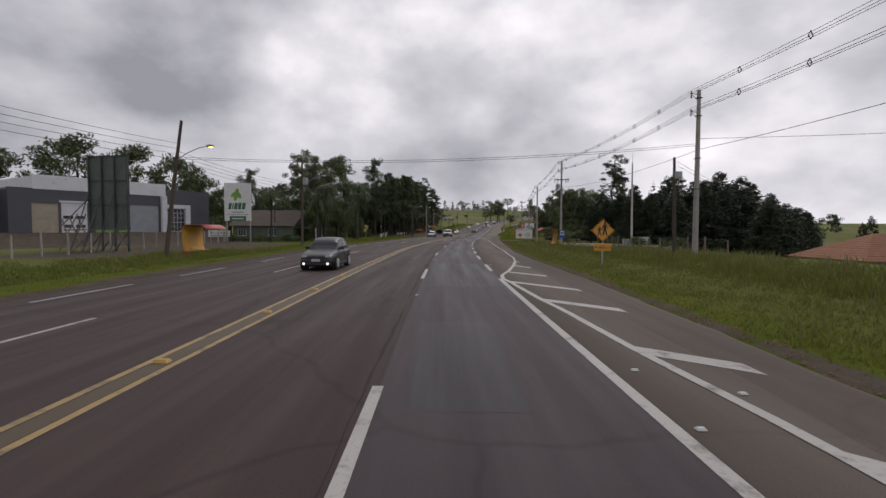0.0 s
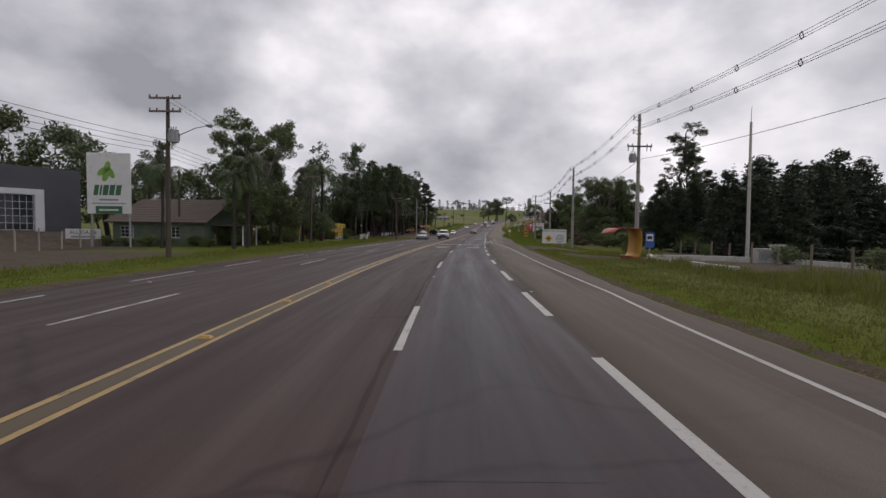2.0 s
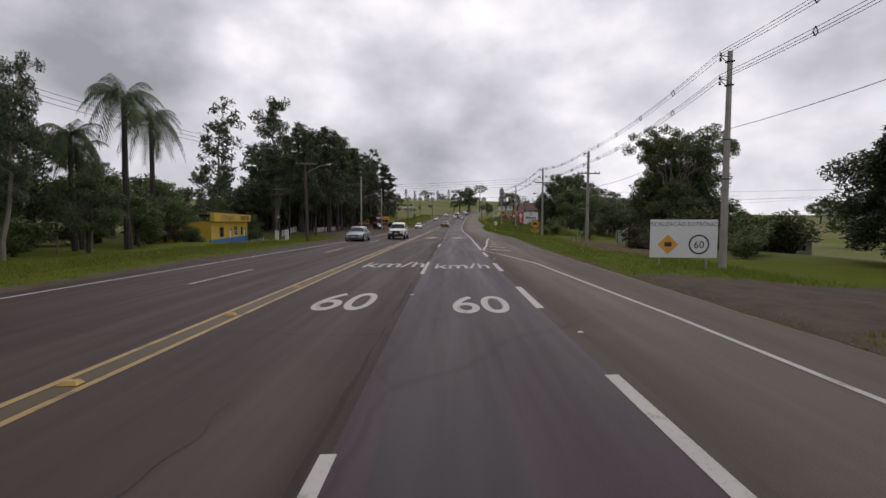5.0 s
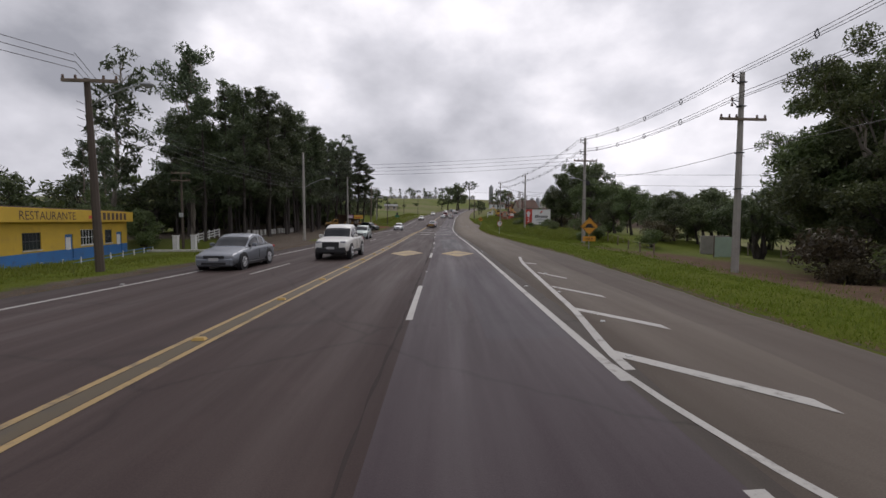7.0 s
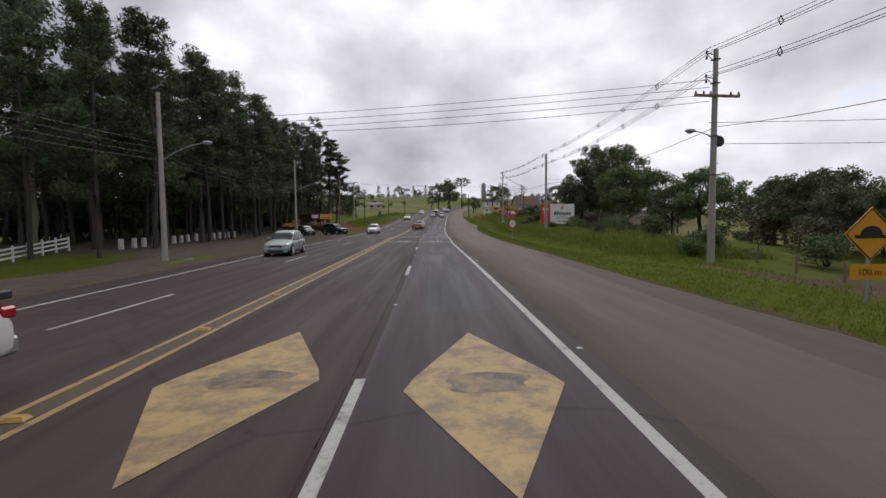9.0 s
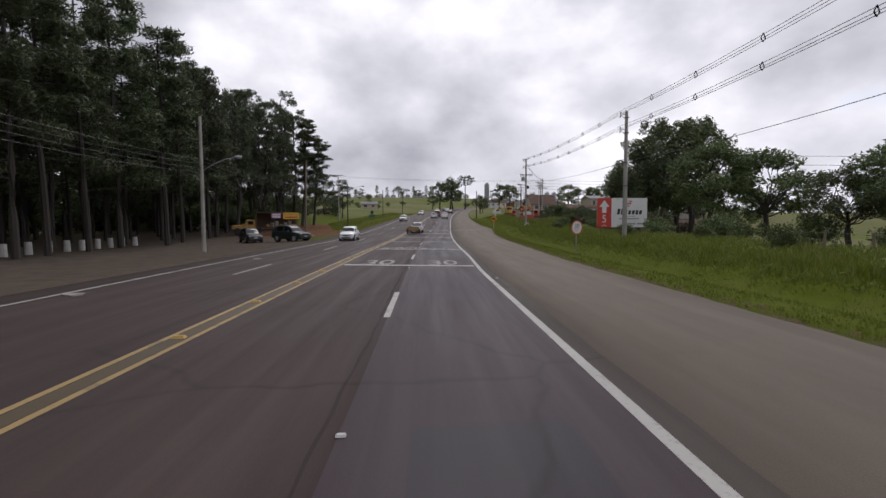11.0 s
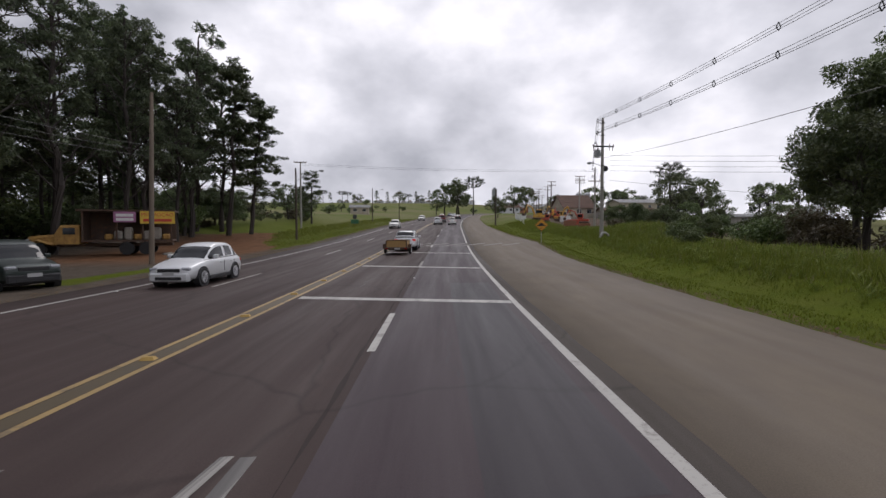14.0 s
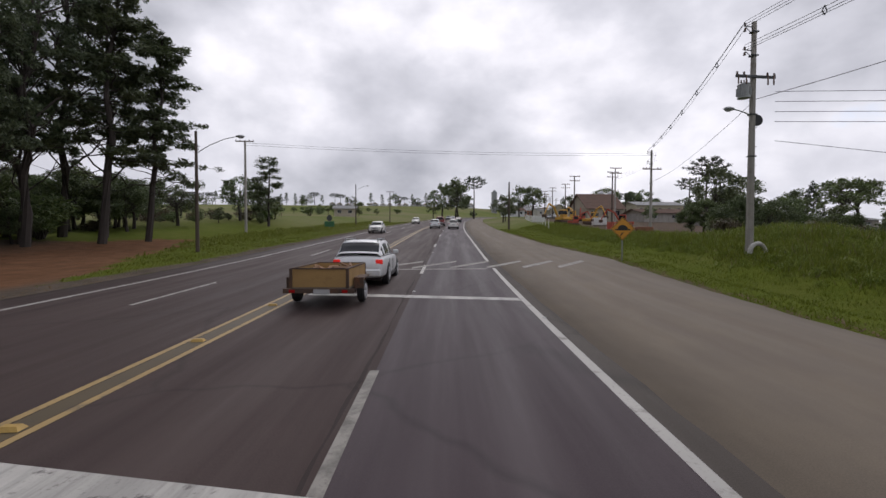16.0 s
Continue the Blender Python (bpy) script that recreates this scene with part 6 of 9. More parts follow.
for a, b in zip(GRID_POLES, GRID_POLES[1:]):
    bundle(a, b, -0.2, 0.45, "upper bundle of three black cables with diamond spacers")
    if b[1] < 215:
        bundle(a, b, -1.3, 0.5, "lower bundle of three black cables with diamond spacers")
    top = empty("service_cable", pose(0, 0, 0), "thin black service cable strung between the poles", "cable")
    bm = bmesh.new()
    cable(bm, (a[0] + 0.15, a[1], a[2] - 3.6), (b[0] + 0.15, b[1], b[2] - 3.6), 0.5, 0.014)
    part("cable", bm, CABLE, top)


def side_pole(x, y, h, lean=(0.0, 0.0), material=CONCRETE, r=0.17, arm="", lit=False, trafo=False, lamp=0.0, lamp_z=0.8, label="", box_at=0.0):
    top = empty("utility_pole", pose(x, y, ground_at(x, y)), label or "slim concrete pole beside the road", "utility pole")
    bm = bmesh.new()
    tube(bm, [(0, 0, -0.5), (lean[0] * 0.5, lean[1] * 0.5, h * 0.5), (lean[0], lean[1], h)], [r, r * 0.82, r * 0.62], 9)
    part("mast", bm, material, top)
    if arm:
        for dz in ((0.12, 0.95) if arm == "double" else (0.12,)):
            crossarm(top, h - dz, 1.0, WOOD_GREY, (-0.95, -0.5, 0.5, 0.95))
    if trafo:
        transformer(top, 0.5, -0.1, h * 0.72, 0.3, 0.75)
    if lamp:
        street_arm(top, 0.05 + lean[0] * lamp_z, h * lamp_z, lamp, lamp * 0.45, lit, 1)
    if box_at:
        part("meter_box", boxed(-0.2, 0.2, -0.42, -0.16, box_at, box_at + 0.45, 0.02), TRAFO, top)
    return top


side_pole(-17.6, 30.8, 9.2, (1.3, 0), POLE_WOOD, 0.15, "", True, False, 2.0, 0.72, "leaning dark wooden pole with a lit street lamp")
side_pole(-16.4, 56.5, 10.3, (0.1, 0), POLE_WOOD, 0.17, "double", False, True, 2.4, 0.72, "wooden pole with crossarms, transformer and street lamp")
side_pole(-27.5, 77.5, 8.2, (0, 0), POLE_WOOD, 0.13, "", label="plain dark wooden pole beside the house")
side_pole(-15.0, 84.0, 8.4, (0.1, 0), POLE_WOOD, 0.15, "single", label="wooden pole among the roadside trees")
side_pole(-6.9, 110, 7.4, (-0.2, 0), POLE_WOOD, 0.17, "single", False, False, 1.9, 0.86, "thick wooden pole with a street lamp by the restaurant")
side_pole(-19.5, 146, 8.6, (0, 0), POLE_WOOD, 0.15, "double", box_at=3.6, label="wooden pole with a grey meter box by the gate")
side_pole(-5.1, 141, 9.2, (0, 0), CONCRETE, 0.16, "", False, False, 2.2, 0.60, "round concrete pole with a curved street lamp")
side_pole(-3.7, 171, 9.4, (0, 0), CONCRETE, 0.15, "", False, False, 2.2, 0.60, "round concrete pole with a curved street lamp")
side_pole(-1.4, 198, 9.7, (0.25, 0), WOOD_GREY, 0.15, label="plain grey-brown pole on the grass before the lorry")
side_pole(1.9, 222.2, 7.8, (0, 0), POLE_WOOD, 0.13, "", False, False, 2.5, 0.82, "slim dark pole with a street lamp on the verge")
side_pole(-2.2, 246.6, 10.6, (0, 0), CONCRETE, 0.17, "single", label="concrete pole with one crossarm on the verge")
side_pole(7.4, 289, 8.4, (0, 0), POLE_WOOD, 0.14, "", False, False, 2.2, 0.85, "distant dark pole with a street lamp")
side_pole(14.5, 316, 8.4, (0, 0), POLE_WOOD, 0.14, "single", label="distant dark pole on the verge")
side_pole(33, 262, 7.4, (0, 0), POLE_WOOD, 0.17, label="short dark wooden pole beside the shoulder")
side_pole(16.35, 30.6, 6.6, (-0.15, 0), POLE_WOOD, 0.13, "", False, False, 0, label="dark wooden pole with a tilted fuse box", box_at=5.2)
mast = side_pole(27.9, 67.2, 11.9, (-0.1, 0), CONCRETE_PALE, 0.16, label="pale slim concrete mast with a thin rod on top")
part("top_rod", rods(((-0.1, 0, 11.8), (-0.1, 0, 13.3), 0.03, 0.015, 6)), STEEL, mast)
for x, y, h in ((50.5, 262, 9.2), (53.0, 268, 9.0), (49.4, 276, 8.8), (55, 295, 8.5), (58, 312, 8.5), (62, 330, 8.5), (70, 352, 8.5), (80, 376, 8.5), (92, 402, 8.5)):
    side_pole(x, y, h, (0, 0), POLE_WOOD if h < 9.1 else CONCRETE, 0.16, "double", label="distant utility pole with crossarms above the yards")


def loose_cable(a, b, sag, count=1, gap=0.3, label="thin black overhead cables"):
    top = empty("overhead_cable", pose(0, 0, 0), label, "cable")
    for k in range(count):
        bm = bmesh.new()
        cable(bm, (a[0], a[1], a[2] - gap * k), (b[0], b[1], b[2] - gap * k), sag, 0.012, 12)
        part("cable", bm, CABLE, top)


loose_cable((-16.7, 30.8, 6.7), (16.85, 29, 7.3), 0.6, 2, 0.12, "black cables crossing high over the road")
loose_cable((-16.65, 30.8, 7.1), (-16.3, 56.5, 7.4), 0.4, 4, 0.28)
loose_cable((-22, -8, 8.4), (-16.65, 30.8, 7.6), 0.7, 4, 0.35)
loose_cable((-16.3, 56.5, 7.2), (-15, 84, 6.8), 0.4, 4, 0.28)
loose_cable((-15, 84, 8.1), (-7.5, 110, 8.3), 0.5, 3, 0.25)
loose_cable((-16.3, 56.5, 10.2), (-15, 84, 8.4), 0.5, 2, 0.3)
loose_cable((-7.5, 110, 6.6), (-5.1, 141, 6.4), 0.5, 4, 0.3)
loose_cable((-5.1, 141, 6.4), (-3.7, 171, 6.4), 0.5, 4, 0.3)
loose_cable((-3.7, 171, 6.6), (-1.2, 198, 6.8), 0.5, 3, 0.3)
loose_cable((-7.5, 110, 8.4), (-19.5, 146, 8.0), 0.5, 3, 0.3)
loose_cable((-19.5, 146, 8.1), (22.4, 134.5, 8.6), 0.5, 3, 0.35, "three black cables crossing the road")
loose_cable((22.4, 134.5, 7.6), (-5.1, 141, 6.9), 0.4, 1)
loose_cable((-2.2, 246.6, 12.6), (44.6, 240.6, 11.4), 0.4, 2, 0.25, "cables crossing far over the road")
loose_cable((31.6, 209.6, 8.6), (95, 190, 9.5), 1.0, 4, 0.45, "cables leading away over the fields")
loose_cable((31.6, 209.6, 6.4), (90, 205, 4.6), 1.0, 1)
loose_cable((26.5, 169.3, 7.0), (80, 150, 7.0), 1.0, 2, 0.6)
loose_cable((22.4, 134.5, 6.6), (85, 110, 7.5), 1.0, 2, 1.0)
loose_cable((16.85, 29, 7.6), (80, 10, 9.6), 1.0, 1)
loose_cable((16.4, 30.6, 6.4), (46, 58, 4.4), 0.8, 2, 0.25)
loose_cable((44.6, 240.6, 11.2), (50.5, 262, 11.6), 0.3, 3, 0.3)


# ---- signs ----
def sign_posts(parent, xs, h, r=0.035, material=STEEL, y=0.06):
    for x in xs:
        part("post", rods(((x, y, -0.5), (x, y, h), r)), material, parent)


def warning_sign(x, y, top_z, diag, turn, label, symbol, plate=""):
    """A yellow diamond on a post, facing the oncoming driver."""
    g = ground_at(x, y)
    top = empty("warning_sign", pose(x, y, g, 0, 0, turn), label, "road sign")
    c, r = top_z - g - diag / 2, diag / 2
    sign_posts(top, (0,), c + r * 0.6, 0.04)
    bm = poly(bmesh.new(), [(0, c - r), (r, c), (0, c + r), (-r, c)], 0.012)
    face = part("sign_panel", bm, SIGN_YELLOW, top)
    for k in range(4):
        a, b = [(0, c - r * 0.93), (r * 0.93, c), (0, c + r * 0.93), (-r * 0.93, c)][k], [(r * 0.93, c), (0, c + r * 0.93), (-r * 0.93, c), (0, c - r * 0.93)][k]
        part("border", rods(((a[0], -0.006, a[1]), (b[0], -0.006, b[1]), 0.014, None, 4)), SIGN_BLACK, face)
    if symbol == "walkers":              # plain symbol of two walking figures, as flat shapes
        for ox, s in ((0.16 * r, 1.0), (-0.28 * r, 0.68)):
            bm = bmesh.new()
            f = lambda px, pz: (ox + px * r * s, c - 0.42 * r + pz * r * s)
            poly(bm, [f(*p) for p in ring_points(0, 1.08, 0.09, 0.09, 12)], 0.006, -0.010)
            poly(bm, [f(-0.10, 0.50), f(0.10, 0.50), f(0.13, 0.95), f(-0.12, 0.95)], 0.006, -0.010)
            poly(bm, [f(-0.10, 0.52), f(0.02, 0.52), f(-0.08, 0.0), f(-0.22, 0.0)], 0.006, -0.011)
            poly(bm, [f(0.0, 0.52), f(0.10, 0.52), f(0.24, 0.0), f(0.11, 0.0)], 0.006, -0.012)
            poly(bm, [f(-0.12, 0.94), f(-0.06, 0.86), f(-0.22, 0.52), f(-0.28, 0.56)], 0.006, -0.013)
            poly(bm, [f(0.13, 0.94), f(0.08, 0.84), f(0.26, 0.56), f(0.31, 0.62)], 0.006, -0.014)
            part("pictogram", bm, SIGN_BLACK, face)
    else:
        bm = bmesh.new()
        bump_ = [(-0.62 * r, c - 0.16 * r), (0.62 * r, c - 0.16 * r), (0.62 * r, c - 0.04 * r)] + [(0.42 * r * math.cos(a), c - 0.04 * r + 0.34 * r * math.sin(a)) for a in np.linspace(0, math.pi, 10)] + [(-0.62 * r, c - 0.04 * r)]
        poly(bm, bump_, 0.006, -0.010)
        part("pictogram", bm, SIGN_BLACK, face)
        if symbol == "hump_arrow":
            part("pictogram", poly(bmesh.new(), [(0.16 * r, c - 0.3 * r), (-0.02 * r, c - 0.4 * r), (0.02 * r, c - 0.46 * r), (-0.2 * r, c - 0.66 * r), (-0.14 * r, c - 0.42 * r), (-0.08 * r, c - 0.38 * r)], 0.006, -0.010), SIGN_BLACK, face)
    if plate:
        z1 = c - r - 0.08
        w = diag * 0.36
        pl = part("distance_plate", poly(bmesh.new(), [(-w, z1 - 0.36), (w, z1 - 0.36), (w, z1), (-w, z1)], 0.012), SIGN_YELLOW, top)
        lettering(plate, 0.17, SIGN_BLACK, pl, Matrix.Translation((0, -0.008, z1 - 0.265)) @ UPRIGHT)
    return top


warning_sign(9.5, 24.2, 2.52, 1.22, -4, "yellow diamond pedestrian crossing warning sign with distance plate", "walkers", "A 600 m")
warning_sign(18.6, 123.45, 2.32, 1.30, -6, "yellow diamond speed hump warning sign with distance plate", "hump", "100 m")
warning_sign(26.9, 214.3, 3.12, 1.3, -10, "yellow diamond speed hump sign with a slanted arrow", "hump_arrow")


def speed_sign(x, y, z, r):
    g = ground_at(x, y)
    top = empty("speed_limit_sign", pose(x, y, g, 0, 0, 20), "round white speed limit sign with a red rim", "road sign")
    c = z - g
    sign_posts(top, (0,), c, 0.04)
    rim = part("rim", poly(bmesh.new(), ring_points(0, c, r, r), 0.012), SIGN_RED, top)
    face = part("sign_panel", poly(bmesh.new(), ring_points(0, c, r * 0.84, r * 0.84), 0.006, -0.006), SIGN_WHITE, top)
    lettering("30", r * 0.68, SIGN_BLACK, face, Matrix.Translation((0, -0.009, c - 0.12 * r)) @ UPRIGHT)
    lettering("km/h", r * 0.24, SIGN_BLACK, face, Matrix.Translation((0, -0.009, c - 0.52 * r)) @ UPRIGHT)


speed_sign(21.25, 165.5, 1.62, 0.47)


def enforcement_board(x0, x1, y, z0, z1):
    g = ground_at((x0 + x1) / 2, y)
    top = empty("enforcement_board", pose((x0 + x1) / 2, y, g, 0, 0, -9), "white speed camera notice board on low posts", "road sign")
    w = (x1 - x0) / 2
    a, b = z0 - g, z1 - g
    sign_posts(top, (-w * 0.7, w * 0.7), b - 0.1, 0.045, STEEL)
    face = part("sign_panel", boxed(-w, w, -0.02, 0.02, a, b, 0.006), SIGN_WHITE, top)
    lettering("FISCALIZAÇÃO ELETRÔNICA", 0.185, SIGN_BLACK, face, Matrix.Translation((0, -0.026, b - 0.30)) @ Matrix.Diagonal((0.98, 1, 1, 1)) @ UPRIGHT)
    c, r = a + 0.62, 0.46
    part("camera_symbol", poly(bmesh.new(), [(-0.7, c - r), (-0.7 + r, c), (-0.7, c + r), (-0.7 - r, c)], 0.006, -0.030), SIGN_YELLOW, face)
    part("camera_symbol", boxed(-0.86, -0.54, -0.036, -0.030, c - 0.10, c + 0.10), SIGN_BLACK, face)
    part("limit_rim", poly(bmesh.new(), ring_points(0.68, c, r, r), 0.006, -0.030), SIGN_BLACK, face)
    part("limit_face", poly(bmesh.new(), ring_points(0.68, c, r * 0.84, r * 0.84), 0.004, -0.034), SIGN_WHITE, face)
    lettering("60", 0.34, SIGN_BLACK, face, Matrix.Translation((0.68, -0.038, c - 0.17)) @ UPRIGHT)


enforcement_board(13.95, 16.95, 85.8, 0.28, 2.05)


def bus_sign(x, y):
    g = ground_at(x, y)
    top = empty("bus_stop_sign", pose(x, y, g, 0, 0, -5), "blue bus stop sign on a post", "road sign")
    sign_posts(top, (0,), 2.1, 0.04)
    face = part("sign_panel", boxed(-0.32, 0.32, -0.01, 0.01, 1.05, 2.1, 0.006), SIGN_BLUE, top)
    part("white_field", boxed(-0.23, 0.23, -0.016, -0.011, 1.5, 1.98), SIGN_WHITE, face)
    bm = boxed(-0.17, 0.17, -0.022, -0.017, 1.64, 1.86)
    rod(bm, (-0.1, -0.022, 1.62), (-0.1, -0.017, 1.62), 0.04, None, 10)
    rod(bm, (0.1, -0.022, 1.62), (0.1, -0.017, 1.62), 0.04, None, 10)
    part("bus_symbol", bm, SIGN_BLACK, face)


bus_sign(16.2, 60.2)


def shelter(x, y, turn, roof_out, half, label, group="bus shelters"):
    """Curved shell shelter: open front towards local -x, seat curling out of the back, flat roof reaching forward."""
    top = empty("bus_shelter", pose(x, y, ground_at(x, y), 0, 0, turn), label, "bus shelter", group)

    def sweep(profile, y0, y1, thick):
        bm = bmesh.new()
        outer = profile
        inner = [(px + thick * nx, pz + thick * nz) for (px, pz), (nx, nz) in zip(profile, normals(profile))]
        ring = outer + inner[::-1]
        a = [bm.verts.new((px, y0, pz)) for px, pz in ring]
        b = [bm.verts.new((px, y1, pz)) for px, pz in ring]
        n = len(ring)
        for i in range(n):
            bm.faces.new((a[i], a[(i + 1) % n], b[(i + 1) % n], b[i]))
        bm.faces.new(a[::-1])
        bm.faces.new(b)
        bmesh.ops.recalc_face_normals(bm, faces=bm.faces)
        return bm

    def normals(p):
        out_ = []
        for i in range(len(p)):
            a, b = p[max(0, i - 1)], p[min(len(p) - 1, i + 1)]
            d = math.hypot(b[0] - a[0], b[1] - a[1])
            out_.append(((b[1] - a[1]) / d, -(b[0] - a[0]) / d))
        return out_

    back = [(-0.55, 0.42), (-0.35, 0.36), (-0.12, 0.42), (-0.02, 0.65), (0.03, 1.1), (0.06, 1.6), (0.02, 2.12), (-0.06, 2.26)]
    part("shell", sweep(back, -half, half, 0.07), SHELTER_YELLOW, top, "moulded yellow back and seat", True)
    part("plinth", boxed(-0.5, 0.12, -half - 0.05, half + 0.05, -0.35, 0.36, 0.03), SHELTER_RED, top, "dark red plinth")
    roof = [(-roof_out + 0.32, 2.40), (-roof_out * 0.6, 2.41), (-0.3, 2.41), (0.0, 2.36), (0.16, 2.22)]
    part("roof", sweep(roof, -half - 0.1, half + 0.1, 0.045), SHELTER_RED, top, "faded red roof", True)
    lip = [(-roof_out - 0.16, 2.04), (-roof_out - 0.05, 2.18), (-roof_out + 0.10, 2.32), (-roof_out + 0.32, 2.40)]
    part("roof_lip", sweep(lip, -half - 0.1, half + 0.1, 0.05), SHELTER_RED_LIT, top, "turned-down front of the roof, its red made lighter as if lit", True)
    for k in range(5):
        part("lettering_bar", boxed(0.10, 0.142, -0.9 + 0.38 * k, -0.62 + 0.38 * k, 1.30, 1.40), SIGN_RED, top)
    return top


shelter(15.35, 60.9, 0, 1.85, 1.15, "yellow shell bus shelter with a faded red roof")
shelter(-18.8, 36.6, 180, 1.7, 1.45, "weathered yellow shell bus shelter with a red roof")


def billboard_hospital():
    """White and red roadside billboard with an arrow."""
    x0, x1, y, z0, z1 = 29.65, 34.75, 180.6, 1.40, 4.30
    g = ground_at(31.5, y)
    top = empty("billboard", pose((x0 + x1) / 2, y, g, 0, 0, -3), "white and red roadside billboard with a big arrow", "billboard")
    w, a, b = (x1 - x0) / 2, z0 - g, z1 - g
    sign_posts(top, (-w * 0.8, -w * 0.27, w * 0.27, w * 0.8), b, 0.07, WOOD_GREY, 0.12)
    face = part("panel", boxed(-w, w, -0.03, 0.03, a, b, 0.01), SIGN_WHITE, top)
    split = -w + 2 * w * 0.285
    red = part("red_field", boxed(-w, split, -0.038, -0.031, a, b), SIGN_RED, face)
    mx = (split - w) / 2
    part("arrow", poly(bmesh.new(), [(mx - 0.22, b - 1.45), (mx + 0.22, b - 1.45), (mx + 0.22, b - 0.85), (mx + 0.5, b - 0.85), (mx, b - 0.2), (mx - 0.5, b - 0.85), (mx - 0.22, b - 0.85)], 0.005, -0.046), SIGN_WHITE, red)
    lettering("5", 0.78, SIGN_WHITE, red, Matrix.Translation((mx, -0.046, b - 2.40)) @ UPRIGHT)
    lettering("min", 0.24, SIGN_WHITE, red, Matrix.Translation((mx, -0.046, b - 2.78)) @ UPRIGHT)
    cx = (split + w) / 2
    for dx, dz, ww, hh, mt in ((0.10, -0.33, 0.30, 0.13, SIGN_RED), (-0.05, -0.55, 0.46, 0.15, SIGN_RED), (-0.12, -0.78, 0.28, 0.13, SIGN_GREY)):
        part("logo_shape", boxed(cx + dx - ww / 2, cx + dx + ww / 2, -0.038, -0.031, b + dz - hh / 2, b + dz + hh / 2), mt, face)
    for k in range(7):       # the advertiser's name as plain slanted bars
        u = cx - 1.25 + 0.37 * k
        part("name_bar", poly(bmesh.new(), [(u, b - 1.62), (u + 0.26, b - 1.62), (u + 0.34, b - (1.05 if k in (0, 1) else 1.22)), (u + 0.08, b - (1.05 if k in (0, 1) else 1.22))], 0.005, -0.038), SIGN_BLACK, face)
    for z, hh, ww in ((1.80, 0.06, 1.2), (2.05, 0.12, 2.0), (2.55, 0.15, 1.3)):
        part("text_bar", boxed(cx - ww / 2, cx + ww / 2, -0.038, -0.031, b - z - hh / 2, b - z + hh / 2), SIGN_GREY, face)
    part("text_bar", boxed(cx + 0.78, cx + 1.75, -0.038, -0.031, b - 2.62, b - 2.47), SIGN_GREY, face)


billboard_hospital()


def leaf_logo(parent, cx, cz, s, y, material):
    for dx, dz, a in ((0, 0.2, 0.2), (-0.3, -0.05, 0.9), (0.22, -0.15, -0.5), (-0.1, -0.35, 0.4)):
        pts = []
        for q in np.linspace(0, math.tau, 14, endpoint=False):
            u, v = 0.42 * math.cos(q), 0.20 * math.sin(q)
            pts.append((cx + s * (dx + u * math.sin(a) + v * math.cos(a)), cz + s * (dz + u * math.cos(a) - v * math.sin(a))))
        part("logo_leaf", poly(bmesh.new(), pts, 0.004, y), material, parent)


def company_sign():
    g = ground_at(-31.3, 72.2)
    top = empty("company_sign", pose(-31.3, 72.2, g, 0, 0, 3), "tall white company sign board with a green leaf emblem", "billboard")
    w, a, b = 2.05, 3.1 - g, 9.0 - g
    sign_posts(top, (-1.8, 1.8), b - 0.5, 0.10, STEEL, 0.2)
    face = part("panel", boxed(-w, w, -0.08, 0.08, a, b, 0.02), SIGN_WHITE, top)
    leaf_logo(face, -0.1, b - 1.7, 1.45, -0.092, SIGN_GREEN)
    for k, ww in enumerate((0.42, 0.18, 0.5, 0.48, 0.5)):
        u = -1.45 + (0, 0.55, 0.85, 1.45, 2.05)[k]
        part("name_bar", poly(bmesh.new(), [(u, b - 4.1), (u + ww, b - 4.1), (u + ww + 0.16, b - 3.1), (u + 0.16, b - 3.1)], 0.006, -0.094), SIGN_DARKGREEN, face)
    part("text_bar", boxed(-0.9, 0.9, -0.095, -0.081, b - 4.62, b - 4.45), SIGN_GREY, face)
    part("text_bar", boxed(-1.6, 1.6, -0.095, -0.081, b - 4.95, b - 4.85), SIGN_GREY, face)
    part("green_panel", boxed(-1.25, 1.25, -0.095, -0.081, a + 0.02, a + 0.75), SIGN_DARKGREEN, face)
    part("text_bar", boxed(-0.9, 0.9, -0.104, -0.096, a + 0.3, a + 0.45), SIGN_WHITE, face)
    banner = empty("rent_banner", pose(-35.0, 73.6, ground_at(-35.0, 73.6), 0, 0, 4), "white for-rent banner tied to the fence", "banner")
    cloth = part("cloth", boxed(-1.7, 1.7, -0.01, 0.01, 0.75, 1.75), SIGN_WHITE, banner)
    lettering("ALUGA-SE", 0.42, SIGN_BLACK, cloth, Matrix.Translation((0, -0.016, 1.2)) @ UPRIGHT)
    part("number_bar", boxed(-1.2, 1.2, -0.018, -0.011, 0.86, 1.04), SIGN_GREY, cloth)
    for s in (-1.7, 1.7):
        part("stake", rods(((s, 0.03, -0.4), (s, 0.03, 1.85), 0.035)), WOOD_GREY, banner)


company_sign()


